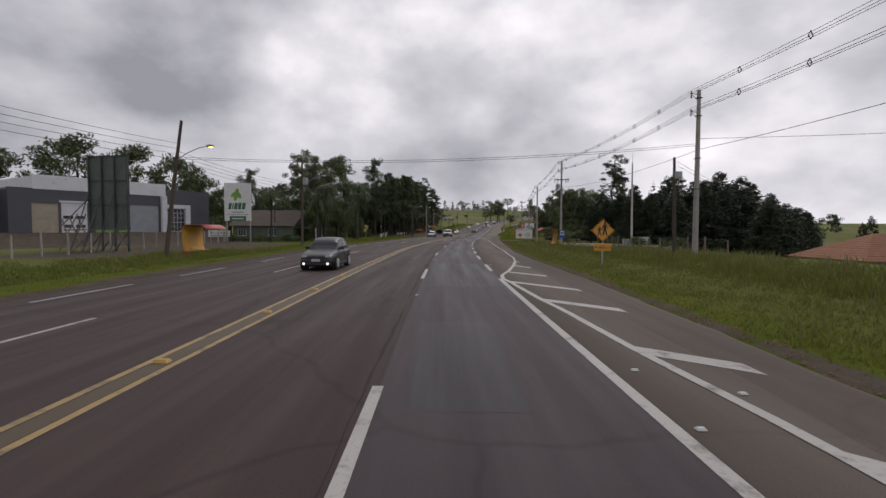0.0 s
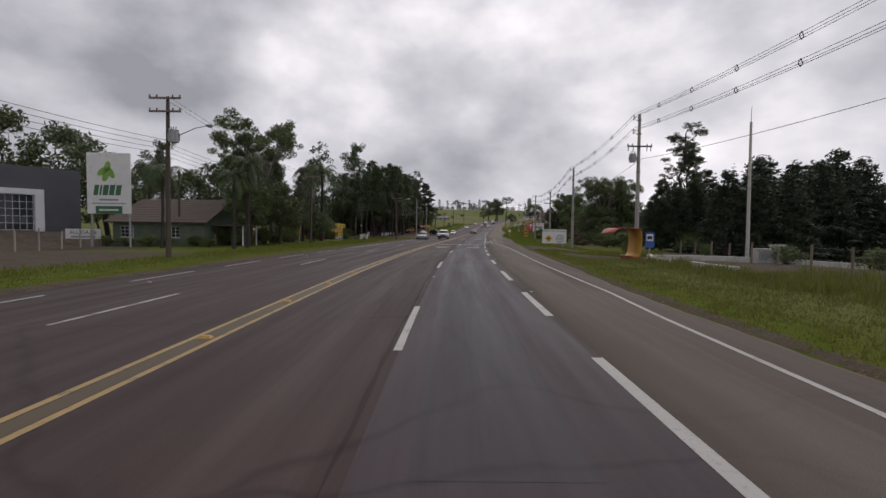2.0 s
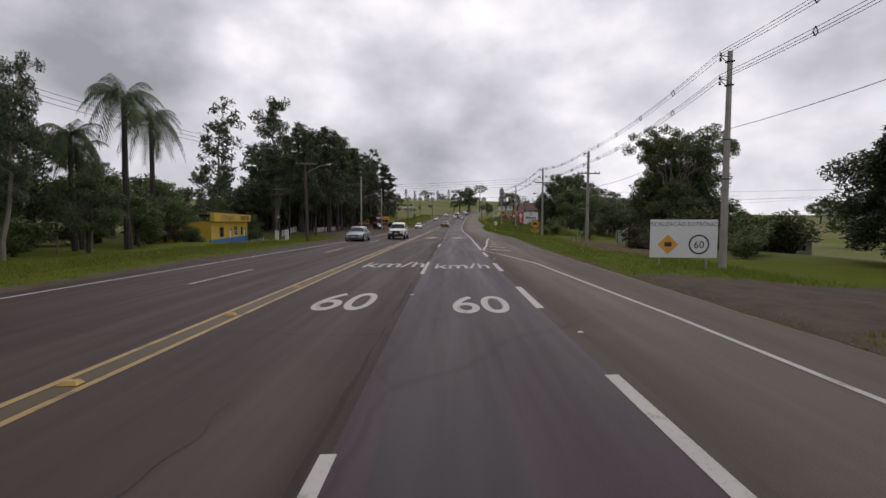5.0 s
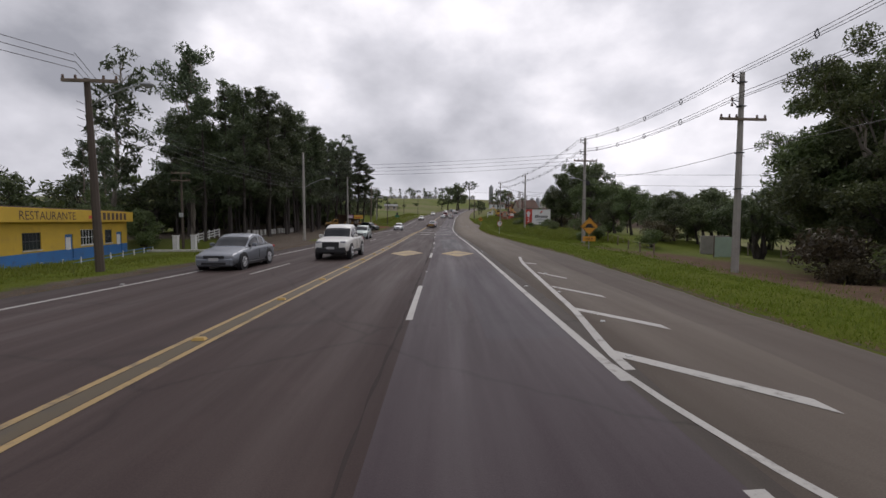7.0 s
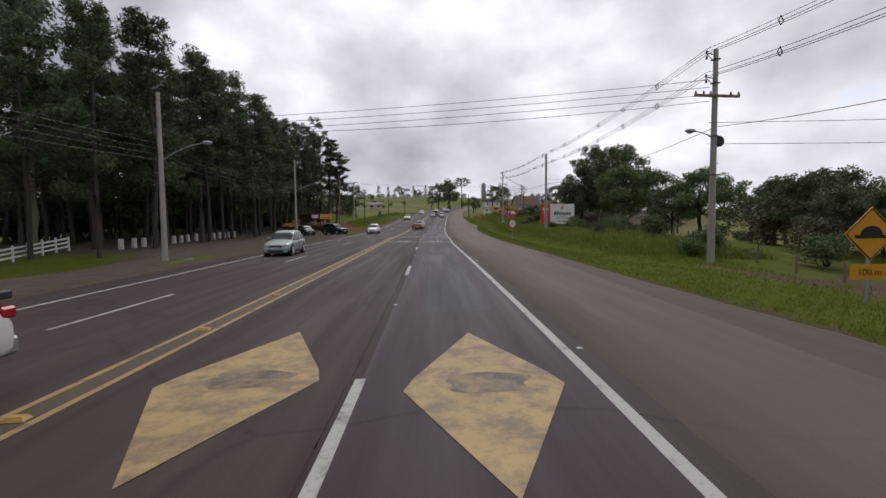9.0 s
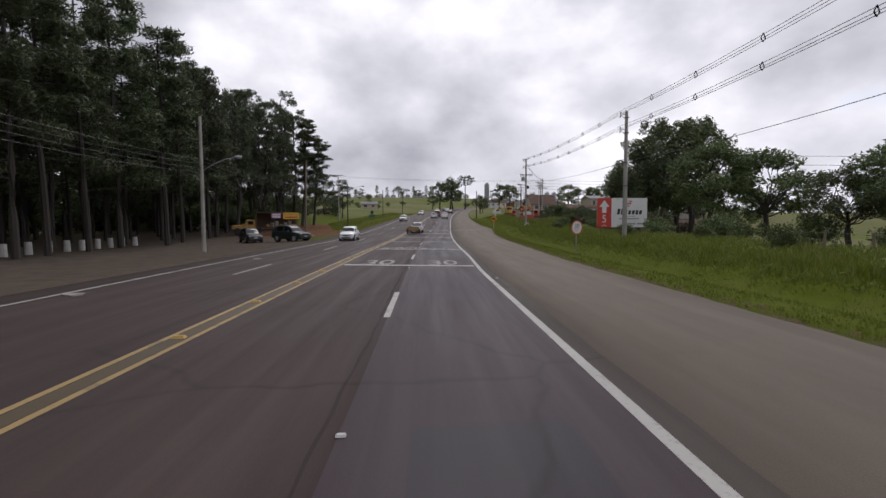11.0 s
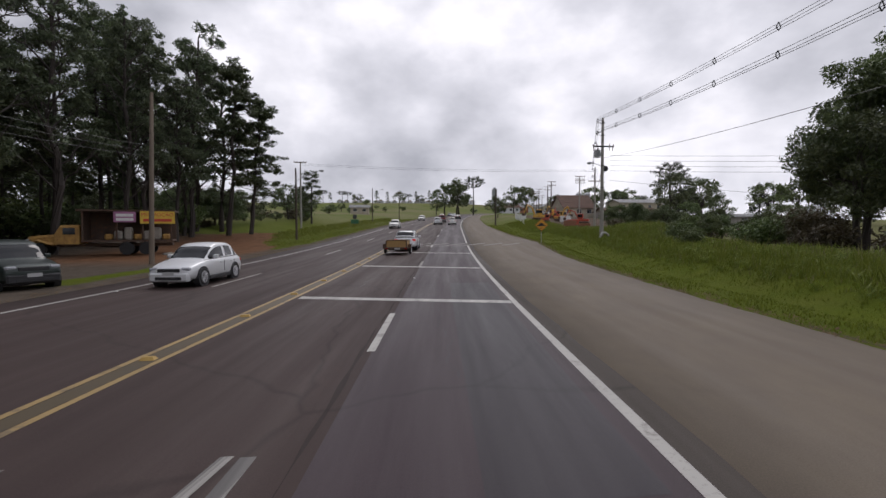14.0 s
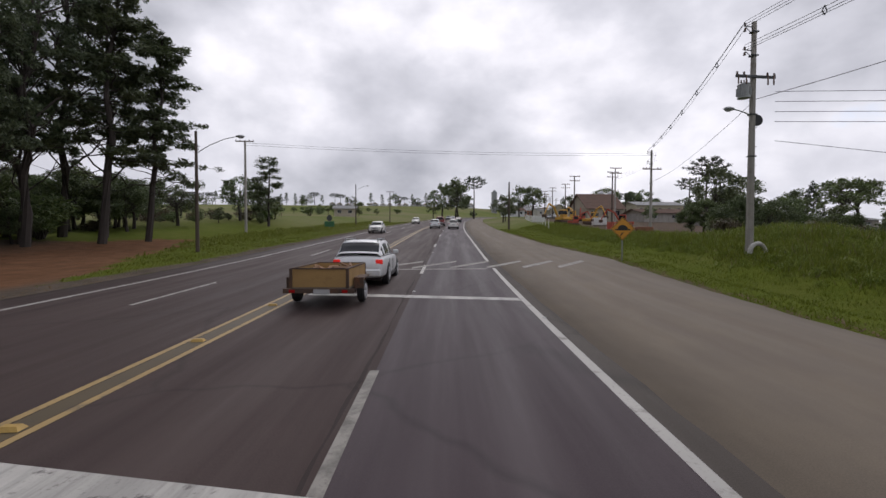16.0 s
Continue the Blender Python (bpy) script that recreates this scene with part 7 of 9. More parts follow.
def billboard_back():
    """The rear of a large hoarding: ribbed sheet on a braced steel frame."""
    g = ground_at(-29.4, 42)
    top = empty("hoarding", pose(-29.4, 42, g, 0, 0, -10), "back of a tall steel hoarding with braced legs", "billboard")
    a, b, w = 1.9, 8.5 - g, 2.1
    sheet = part("sheet", boxed(-w, w, 0, 0.04, a, b), SIGN_BACK, top)
    for k in range(4):
        part("rail", boxed(-w, w, -0.10, 0.0, a + k * (b - a - 0.1) / 3, a + 0.1 + k * (b - a - 0.1) / 3), STEEL_DARK, sheet)
    for k in range(4):
        u = -w + 0.05 + k * (2 * w - 0.1) / 3
        part("upright", boxed(u - 0.06, u + 0.06, -0.2, -0.08, -0.4, b), STEEL_DARK, top)
        part("brace", rods(((u, -0.15, b * 0.62), (u, -2.2, -0.3), 0.05)), STEEL_DARK, top)
        part("brace", rods(((u, -2.2, -0.3), (u, -0.15, 1.6), 0.04)), STEEL_DARK, top)
    for k in range(3):               # a lattice of raking timbers beyond the near end
        u = -w - 0.9 - 0.9 * k
        part("brace", rods(((u, -0.3 - 0.3 * k, -0.3), (u + 1.5, -0.2, 3.4), 0.055), ((u + 1.7, -0.3 - 0.3 * k, -0.3), (u - 0.2, -0.2, 2.9), 0.055)), WOOD_GREY, top, "weathered timber brace")
    part("brace", rods(((-w - 2.9, -0.5, 2.1), (-w + 0.2, -0.2, 4.9), 0.05), ((-w - 2.4, -0.5, 1.9), (w, -0.3, 2.0), 0.05)), WOOD_GREY, top, "weathered timber brace")
    for k in range(3):
        u = -w + 0.05 + k * (2 * w - 0.1) / 3
        part("brace", rods(((u, -0.15, 0.1), (u + 1.6, -0.15, 2.1), 0.035), ((u + 1.6, -0.15, 0.1), (u, -0.15, 2.1), 0.035)), STEEL_DARK, top)


billboard_back()


# ---- buildings ----
def wall_with_openings(parent, name, x0, x1, z0, z1, openings, material, thick=0.2, label=""):
    """A wall in the xz plane (outer face at y = 0, body behind it) with rectangular openings through it."""
    xs = sorted({x0, x1, *(v for o in openings for v in o[:2])})
    zs = sorted({z0, z1, *(v for o in openings for v in o[2:4])})
    bm = bmesh.new()
    for a, b in zip(xs, xs[1:]):
        for c, d in zip(zs, zs[1:]):
            mx, mz = (a + b) / 2, (c + d) / 2
            if not any(o[0] < mx < o[1] and o[2] < mz < o[3] for o in openings):
                box(bm, a, b, 0, thick, c, d)
    bmesh.ops.remove_doubles(bm, verts=bm.verts, dist=0.001)
    inner = [f for f in bm.faces if len([e for e in f.edges if len(e.link_faces) > 2]) == 4 and abs(f.normal.y) < 0.5]
    bmesh.ops.delete(bm, geom=inner, context="FACES_ONLY")
    return part(name, bm, material, parent, label)


def window(parent, x0, x1, z0, z1, bars_x=2, bars_z=2, frame=WALL_WHITE, sill=True, y=0.08, glass=WINDOW):
    bm = bmesh.new()
    t = 0.05
    for a, b, c, d in ((x0, x0 + t, z0, z1), (x1 - t, x1, z0, z1), (x0 + t, x1 - t, z0, z0 + t), (x0 + t, x1 - t, z1 - t, z1)):
        box(bm, a, b, y - 0.03, y + 0.03, c, d)
    w = part("window", bm, frame, parent)
    part("pane", boxed(x0 + t, x1 - t, y - 0.006, y + 0.006, z0 + t, z1 - t), glass, w)
    for k in range(1, bars_x):
        u = x0 + (x1 - x0) * k / bars_x
        part("bar", boxed(u - 0.02, u + 0.02, y - 0.022, y - 0.008, z0 + t, z1 - t), frame, w)
    for k in range(1, bars_z):
        u = z0 + (z1 - z0) * k / bars_z
        part("bar", boxed(x0 + t, x1 - t, y - 0.036, y - 0.024, u - 0.02, u + 0.02), frame, w)
    if sill:
        part("sill", boxed(x0 - 0.05, x1 + 0.05, -0.06, 0.1, z0 - 0.08, z0 - 0.005), CONCRETE_PALE, w)
    return w


def facing_road(x, y, z):
    """A frame whose local -y looks towards the road (+x) and whose local x runs along it, away from the viewer."""
    return pose(x, y, z, 0, 0, 90)


def warehouse():
    """Dark grey and white commercial building on a raised forecourt, turned a little towards the oncoming traffic."""
    g = 1.25
    top = empty("warehouse", pose(-51.4, 58.6, g, 0, 0, 59.5), "dark grey and white commercial building with roller door", "building")
    # local x runs along the front, away from the viewer; local -y looks towards the road
    wall_with_openings(top, "wall", -2.4, 15.75, -0.4, 5.65, [(-0.1, 2.75, 0.0, 3.9), (3.0, 6.0, 0.0, 4.1), (11.2, 15.5, 0.0, 4.15)], WALL_DARK, 0.3)
    part("parapet", boxed(0.0, 16.5, -0.12, 0.30, 5.652, 7.5, 0.02), WALL_WHITE, top, "white parapet band")
    part("pier", boxed(15.75, 16.5, -0.55, 0.30, -0.4, 5.65, 0.02), WALL_WHITE, top, "white pier")
    part("parapet", boxed(-2.4, -0.002, -0.05, 0.30, 5.652, 5.75), WALL_DARK, top)
    part("roof", boxed(0.0, 16.5, 0.302, 14, 6.3, 6.6), ROOF_GREY, top)
    part("wall", boxed(-2.4, -2.1, 0.302, 14, -0.4, 5.5), WALL_DARK, top)
    part("roof", boxed(-2.4, -0.004, 0.302, 14, 5.502, 5.7), ROOF_GREY, top)
    part("wall", boxed(-0.004, 0.26, 0.302, 14, 5.702, 7.3), WALL_WHITE, top)
    part("wall", boxed(16.24, 16.5, 0.302, 14, -0.4, 6.298), WALL_WHITE, top)
    part("wall", boxed(-2.4, 16.5, 14.002, 14.3, -0.4, 7.3), WALL_DARK, top)
    part("floor_slab", boxed(-2.1, 16.2, 0.302, 14, -0.4, 0.02), CONCRETE_PALE, top)
    door = part("roller_door", boxed(11.2, 15.5, 0.16, 0.22, 0, 4.15), SHUTTER, top, "grey roller door")
    for k in range(14):
        part("slat", boxed(11.2, 15.5, 0.13, 0.158, 0.297 * k, 0.297 * k + 0.26), SHUTTER, door)
    part("roller_door", boxed(-0.1, 2.75, 0.16, 0.22, 0, 3.9), WALL_CREAM, top, "dull brown closed door")
    gate = part("sectional_door", boxed(3.0, 6.0, 0.14, 0.22, 0, 4.1), WALL_WHITE, top, "white sectional door with dark panes")
    for z in (0.7, 1.9):
        for x in (3.25, 4.65):
            part("pane", boxed(x, x + 1.1, 0.12, 0.138, z, z + 0.42), WINDOW, gate)
    part("frame_bar", boxed(2.8, 6.2, -0.02, -0.002, 4.1, 4.3), WALL_WHITE, top)
    poster = part("poster_surround", boxed(6.9, 11.1, -0.06, -0.005, 0.0, 4.2), SIGN_GREEN, top, "green poster surround")
    part("poster", boxed(7.75, 10.4, -0.10, -0.062, 0.5, 3.9), SIGN_WHITE, poster)
    for k, ww in enumerate((0.3, 0.14, 0.36, 0.34, 0.36)):
        u = 8.1 + (0, 0.42, 0.66, 1.12, 1.56)[k]
        part("name_bar", poly(bmesh.new(), [(u, 0.9), (u + ww, 0.9), (u + ww + 0.1, 1.5), (u + 0.1, 1.5)], 0.008, -0.106), SIGN_BLACK, poster)
    part("logo_leaf", poly(bmesh.new(), ring_points(9.1, 2.7, 0.4, 0.62, 16), 0.008, -0.112), SIGN_GREEN, poster)
    # entrance block beyond the white pier
    wall_with_openings(top, "wall", 16.502, 23.7, -0.4, 6.75, [(16.7, 19.5, 0.15, 3.8)], WALL_DARK, 0.3)
    part("wall", boxed(23.4, 23.7, 0.302, 12, -0.4, 6.75), WALL_DARK, top)
    part("wall", boxed(16.502, 23.7, 12.002, 12.3, -0.4, 6.75), WALL_DARK, top)
    part("roof", boxed(16.502, 23.398, 0.302, 12, 6.4, 6.6), ROOF_GREY, top)
    surround = part("entrance_surround", boxed(16.51, 20.3, -0.35, -0.005, 3.82, 4.4, 0.02), WALL_WHITE, top, "white entrance surround")
    part("surround_leg", boxed(19.52, 20.3, -0.35, -0.005, -0.3, 3.818, 0.02), WALL_WHITE, surround)
    window(top, 16.7, 19.5, 0.15, 3.8, 5, 5, WALL_WHITE, False)
    # pale-roofed wing set back at the near end
    part("low_wing", boxed(-11, -2.402, 3.0, 14, -0.4, 5.2), WALL_DARK, top, "dark low side wing")
    part("wing_roof", boxed(-11.2, -2.402, 2.6, 14.2, 5.202, 5.9), ROOF_GREY, top, "pale sheet roof")


warehouse()


def gabled(top, x0, x1, y0, y1, eave, ridge, over, material, along="x", thick=0.12):
    """Two roof slopes on a rectangle, ridge along x or y, with rows of tiles as ribs."""
    def slope(a, b, c, d, name="roof"):
        bm = bmesh.new()
        up = Vector((0, 0, thick))
        lo = [bm.verts.new(Vector(p)) for p in (a, b, c, d)]
        hi = [bm.verts.new(Vector(p) + up) for p in (a, b, c, d)]
        bm.faces.new(hi)
        bm.faces.new(lo[::-1])
        for i in range(4):
            bm.faces.new((lo[i], lo[(i + 1) % 4], hi[(i + 1) % 4], hi[i]))
        ob = part(name, bm, material, top)
        a, b, c, d = (Vector(p) for p in (a, b, c, d))
        for k in range(1, 10):
            t = k / 10
            p, q = a + (d - a) * t, b + (c - b) * t
            part("tile_course", rods((tuple(p + up), tuple(q + up), 0.035, None, 4)), material, ob)
        return ob
    if along == "x":
        m = (y0 + y1) / 2
        drop = (ridge - eave) / (m - y0) * over
        slope((x0 - over, y0 - over, eave - drop), (x1 + over, y0 - over, eave - drop), (x1 + over, m, ridge), (x0 - over, m, ridge))
        slope((x1 + over, y1 + over, eave - drop), (x0 - over, y1 + over, eave - drop), (x0 - over, m, ridge), (x1 + over, m, ridge))
        for x in (x0, x1):
            bm = bmesh.new()
            a = [bm.verts.new((x, y, z)) for y, z in ((y0, eave), (y1, eave), (m, ridge))]
            bm.faces.new(a)
            part("gable", bm, WALL_GREEN if material is ROOF_BROWN else WALL_CREAM, top)
    else:
        m = (x0 + x1) / 2
        drop = (ridge - eave) / (m - x0) * over
        slope((x0 - over, y1 + over, eave - drop), (x0 - over, y0 - over, eave - drop), (m, y0 - over, ridge), (m, y1 + over, ridge))
        slope((x1 + over, y0 - over, eave - drop), (x1 + over, y1 + over, eave - drop), (m, y1 + over, ridge), (m, y0 - over, ridge))
        for y in (y0, y1):
            bm = bmesh.new()
            a = [bm.verts.new((x, y, z)) for x, z in ((x0, eave), (x1, eave), (m, ridge))]
            bm.faces.new(a)
            part("gable", bm, WALL_CREAM, top)


def green_house():
    g = ground_at(-32, 80)
    top = empty("house", pose(2.2, -0.8, g), "low green rendered house with a brown tiled roof", "house")
    x0, x1, y0, y1, e = -36.4, -26.6, 77.5, 89.5, 2.7
    near = wall_with_openings(top, "wall", x0, x1, -0.3, e, [(-35.6, -34.2, 0.9, 2.1), (-30.6, -29.3, 0.9, 2.1)], WALL_GREEN)
    near.location = (0, y0, 0)
    for a in (-35.6, -30.6):
        w = window(top, a, a + 1.35, 0.9, 2.1, 3, 3, WALL_WHITE)
        w.location = (0, y0, 0)
    part("wall", boxed(x1 - 0.2, x1, y0 + 0.2, y1 - 0.2, -0.3, e), WALL_GREEN, top)
    part("wall", boxed(x0, x0 + 0.2, y0 + 0.2, y1 - 0.2, -0.3, e), WALL_GREEN, top)
    part("wall", boxed(x0, x1, y1 - 0.2, y1, -0.3, e), WALL_GREEN, top)
    gabled(top, x0, x1, y0, y1, e, 5.2, 0.6, ROOF_BROWN, "x")
    # porch towards the road
    part("porch_roof", boxed(-26.4, -22.8, 78.5, 86.5, 2.2, 2.36), ROOF_BROWN, top)
    for y in (78.8, 82.5, 86.2):
        part("porch_post", rods(((-23.0, y, -0.3), (-23.0, y, 2.2), 0.08)), WALL_WHITE, top)
    part("door", boxed(-26.59, -26.52, 80.2, 81.2, -0.2, 1.95), WOOD_GREY, top)
    w = part("window", boxed(-26.59, -26.54, 83.2, 84.8, 0.8, 2.0), WALL_WHITE, top)
    part("pane", boxed(-26.54, -26.525, 83.3, 84.7, 0.9, 1.9), WINDOW, w)


green_house()


def restaurant():
    g = ground_at(-21.6, 131)
    z = -1.45 - g
    top = empty("restaurant", facing_road(-20.6, 121.6, g) @ Matrix.Rotation(radians(8), 4, "Z") @ Matrix.Diagonal((1.22, 1, 1, 1)), "yellow and blue roadside restaurant with a painted name band", "building")
    h = 4.35 + z
    ops = [(3.2, 5.0, z + 1.35, z + 2.6), (7.6, 8.6, z, z + 2.35), (9.6, 11.7, z + 1.35, z + 2.7), (13.2, 14.4, z + 1.35, z + 2.6), (15.2, 16.2, z, z + 2.35)]
    upper = [o if o[2] > z + 1 else (o[0], o[1], z + 1.15, o[3]) for o in ops]
    wall_with_openings(top, "wall", 0, 17.2, z + 1.15, h - 1.0, upper, WALL_YELLOW, 0.2, "yellow upper wall")
    wall_with_openings(top, "dado", 0, 17.2, z - 0.4, z + 1.15, [(a, b, c, z + 1.15) for a, b, c, d in ops if c == z], WALL_BLUE, 0.2, "blue lower wall")
    part("wall", boxed(17.0, 17.2, 0.22, 9, z + 1.15, h - 1.0), WALL_YELLOW, top)
    part("dado", boxed(17.0, 17.2, 0.22, 9, z - 0.4, z + 1.15), WALL_BLUE, top)
    part("wall", boxed(0, 0.2, 0.22, 9, z - 0.4, h - 1.0), WALL_YELLOW, top)
    part("wall", boxed(0.2, 17, 8.8, 9, z - 0.4, h - 1.0), WALL_YELLOW, top)
    part("roof", boxed(-0.3, 17.5, 0.3, 9.3, h - 0.2, h + 0.12), ROOF_BROWN, top)
    band = part("name_band", boxed(-0.3, 17.5, -0.5, -0.02, h - 1.0, h, 0.02), WALL_YELLOW, top, "yellow painted name band")
    lettering("RESTAURANTE", 0.64, RUST_DARK, band, Matrix.Translation((5.2, -0.51, h - 0.82)) @ UPRIGHT)
    part("name_bar", boxed(9.9, 10.5, -0.512, -0.502, h - 0.72, h - 0.45), SIGN_RED, band)
    for k in range(7):
        u = 11.3 + 0.72 * k
        part("name_bar", boxed(u, u + 0.44, -0.512, -0.502, h - 0.82, h - 0.16), RUST_DARK, band)
    for o in ops:
        if o[2] > z + 1:
            w = window(top, o[0], o[1], o[2], o[3], 5, 2, SIGN_WHITE if o[0] > 9 and o[0] < 12 else STEEL_DARK)
        else:
            d = part("door", boxed(o[0], o[1], 0.08, 0.13, o[2], o[3]), WALL_BLUE, top, "blue door with a pale panel")
            part("door_panel", boxed(o[0] + 0.2, o[1] - 0.2, 0.06, 0.078, o[2] + 1.1, o[3] - 0.25), SIGN_WHITE, d)
    part("porch_slab", boxed(-0.5, 18, -2.6, -0.01, z - 0.6, z + 0.02), CONCRETE_PALE, top)
    for k in range(9):
        part("rail_post", boxed(1.0 + 2.0 * k, 1.08 + 2.0 * k, -2.5, -2.42, z, z + 0.75), FENCE_WHITE, top)
    part("rail", boxed(1.0, 17.1, -2.48, -2.44, z + 0.35, z + 0.41), WALL_BLUE, top)
    part("rail", boxed(1.0, 17.1, -2.48, -2.44, z + 0.66, z + 0.72), WALL_BLUE, top)


restaurant()


def simple_house(x, y, w, d, e, r, wallm, roofm, label, along="x", openings=2, kind="house"):
    top = empty(kind, pose(x, y, ground_at(x, y)), label, kind)
    ops = [(-w / 2 + w * (k + 0.5) / openings - 0.6, -w / 2 + w * (k + 0.5) / openings + 0.6, e * 0.35, e * 0.78) for k in range(openings)]
    f = wall_with_openings(top, "wall", -w / 2, w / 2, -1.5, e, ops, wallm)
    f.location = (0, -d / 2, 0)
    for o in ops:
        q = window(top, *o, 2, 1, WALL_WHITE, False)
        q.location = (0, -d / 2, 0)
    part("wall", boxed(-w / 2, -w / 2 + 0.2, -d / 2 + 0.2, d / 2, -1.5, e), wallm, top)
    part("wall", boxed(w / 2 - 0.2, w / 2, -d / 2 + 0.2, d / 2, -1.5, e), wallm, top)
    part("wall", boxed(-w / 2, w / 2, d / 2, d / 2 + 0.2, -1.5, e), wallm, top)
    gabled(top, -w / 2, w / 2, -d / 2, d / 2, e, r, 0.5, roofm, along)
    return top


def hipped_house(x, y, w, d, e, r, label):
    top = empty("house", pose(x, y, ground_at(x, y)), label, "house")
    ops = [(-w / 2 + w * (k + 0.5) / 5 - 0.6, -w / 2 + w * (k + 0.5) / 5 + 0.6, e * 0.35, e * 0.78) for k in range(5)]
    wall_with_openings(top, "wall", -w / 2, w / 2, -1.5, e, ops, WALL_CREAM).location = (0, -d / 2, 0)
    for o in ops:
        window(top, *o, 2, 1, WALL_WHITE, False).location = (0, -d / 2, 0)
    for x0, x1, y0, y1 in ((-w / 2, -w / 2 + 0.2, -d / 2 + 0.2, d / 2), (w / 2 - 0.2, w / 2, -d / 2 + 0.2, d / 2), (-w / 2, w / 2, d / 2, d / 2 + 0.2)):
        part("wall", boxed(x0, x1, y0, y1, -1.5, e), WALL_CREAM, top)
    u, v, c = w / 2 + 0.6, d / 2 + 0.6, w / 2 - d / 2
    for side in (((-u, -v), (u, -v), (c, 0), (-c, 0)), ((u, v), (-u, v), (-c, 0), (c, 0)), ((-u, v), (-u, -v), (-c, 0)), ((u, -v), (u, v), (c, 0))):
        bm = bmesh.new()
        lo = [bm.verts.new((px, py, (e - 0.25 if i < 2 else r))) for i, (px, py) in enumerate(side)]
        hi = [bm.verts.new((px, py, (e - 0.25 if i < 2 else r) + 0.12)) for i, (px, py) in enumerate(side)]
        bm.faces.new(lo[::-1])
        bm.faces.new(hi)
        for i in range(len(side)):
            j = (i + 1) % len(side)
            bm.faces.new((lo[i], lo[j], hi[j], hi[i]))
        slope = part("roof", bm, ROOF_ORANGE, top)
        a_, b_, n_ = Vector((*side[0], e - 0.13)), Vector((*side[1], e - 0.13)), len(side)
        c_, d_ = Vector((*side[2], r + 0.12)), Vector((*side[-1], r + 0.12))
        for k in range(1, 12):
            t = k / 12
            part("tile_course", rods((tuple(a_ + (d_ - a_) * t), tuple(b_ + (c_ - b_) * t), 0.035, None, 4)), ROOF_ORANGE, slope)
    return top


hipped_house(62, 58, 27, 11, 2.1, 4.9, "low house with a wide hipped orange tile roof")
simple_house(72, 64, 10, 9, 2.6, 5.0, WALL_CREAM, ROOF_ORANGE, "cream house with an orange tiled roof", "y", 3)
simple_house(44, 117, 7, 6, 1.9, 3.0, WALL_CREAM, ROOF_BROWN, "small house half hidden behind trees", "x", 3)
simple_house(60, 290, 8, 10, 2.6, 5.8, WALL_CREAM, ROOF_RUSTY, "cream workshop with a steep brown tiled roof", "x", 3, "building")
simple_house(70, 280, 13, 8, 1.6, 2.5, CONCRETE, ROOF_RUSTY, "long low shed with a reddish roof", "x", 3, "building")
simple_house(86, 262, 16, 8, 1.2, 1.8, CONCRETE, ROOF_GREY, "long grey-roofed shed among trees", "x", 4, "building")
simple_house(69, 262, 7, 6, 1.2, 1.8, CONCRETE, ROOF_GREY, "low grey shed behind the yard", "x", 3, "building")
simple_house(122, 372, 20, 12, 5.0, 6.6, WALL_CREAM, ROOF_GREY, "cream roadside shop building", "x", 5, "building")
simple_house(145, 415, 26, 14, 6.0, 7.6, CONCRETE_PALE, ROOF_GREY, "large white commercial shed uphill", "x", 6, "building")
simple_house(1.5, 330, 6, 4.5, 2.2, 3.0, WALL_CREAM, ROOF_GREY, "roadside stall with a grey roof", "x", 2, "building")
random.seed(9)
for k in range(20):
    x, y = -40 + 7.0 * k + random.uniform(-1.5, 1.5), 655 + random.uniform(-10, 10)
    simple_house(x, y, 5.6, 6, 3.2, 4.8, WALL_WHITE, random.choice((ROOF_GREY, ROOF_ORANGE, ROOF_GREY)), "small white house on the far hill", "y", 2)
for k in range(12):
    x, y = 150 + 11 * k + random.uniform(-4, 4), 440 + 12 * k + random.uniform(-8, 8)
    simple_house(x, y, random.uniform(8, 14), 9, random.uniform(3, 5), random.uniform(5.2, 7.5), random.choice((WALL_WHITE, WALL_CREAM)), random.choice((ROOF_GREY, ROOF_ORANGE)), "distant town house on the hillside", "x", 3)


random.seed(31)
for k in range(18):                  # the edge of the town along the bend
    y = 412 + 7.5 * k + random.uniform(-3, 3)
    x = float(line(y)) + 19 + random.uniform(0, 16) + (22 if k % 3 == 1 else 0)
    simple_house(x, y, random.uniform(7, 13), random.uniform(6, 9), random.uniform(2.6, 4.6), random.uniform(4.2, 6.2), random.choice((WALL_CREAM, WALL_WHITE, CONCRETE_PALE, BRICK)), random.choice((ROOF_GREY, ROOF_RUSTY, ROOF_BROWN, ROOF_GREY)), random.choice(("small roadside building at the edge of town", "low shop building along the bend")), random.choice(("x", "y")), 3, "building")


def tower():
    """A far apartment tower above the trees."""
    x, y = 108, 600
    top = empty("apartment_tower", pose(x, y, ground_at(x, y)), "distant grey apartment tower above the trees", "building")
    ops = [(-1.7 + 1.2 * i, -0.9 + 1.2 * i, 2 + 3 * k, 3.6 + 3 * k) for i in range(3) for k in range(8)]
    wall_with_openings(top, "wall", -2.1, 2.1, -2, 19, [o for o in ops if o[3] < 18], SIGN_GREY, 0.3)
    part("core", boxed(-2.1, 2.1, 0.32, 4, -2, 19), SIGN_GREY, top)
    part("roof_house", boxed(-1, 1, 1, 3, 19.01, 20.5), SIGN_GREY, top)


tower()


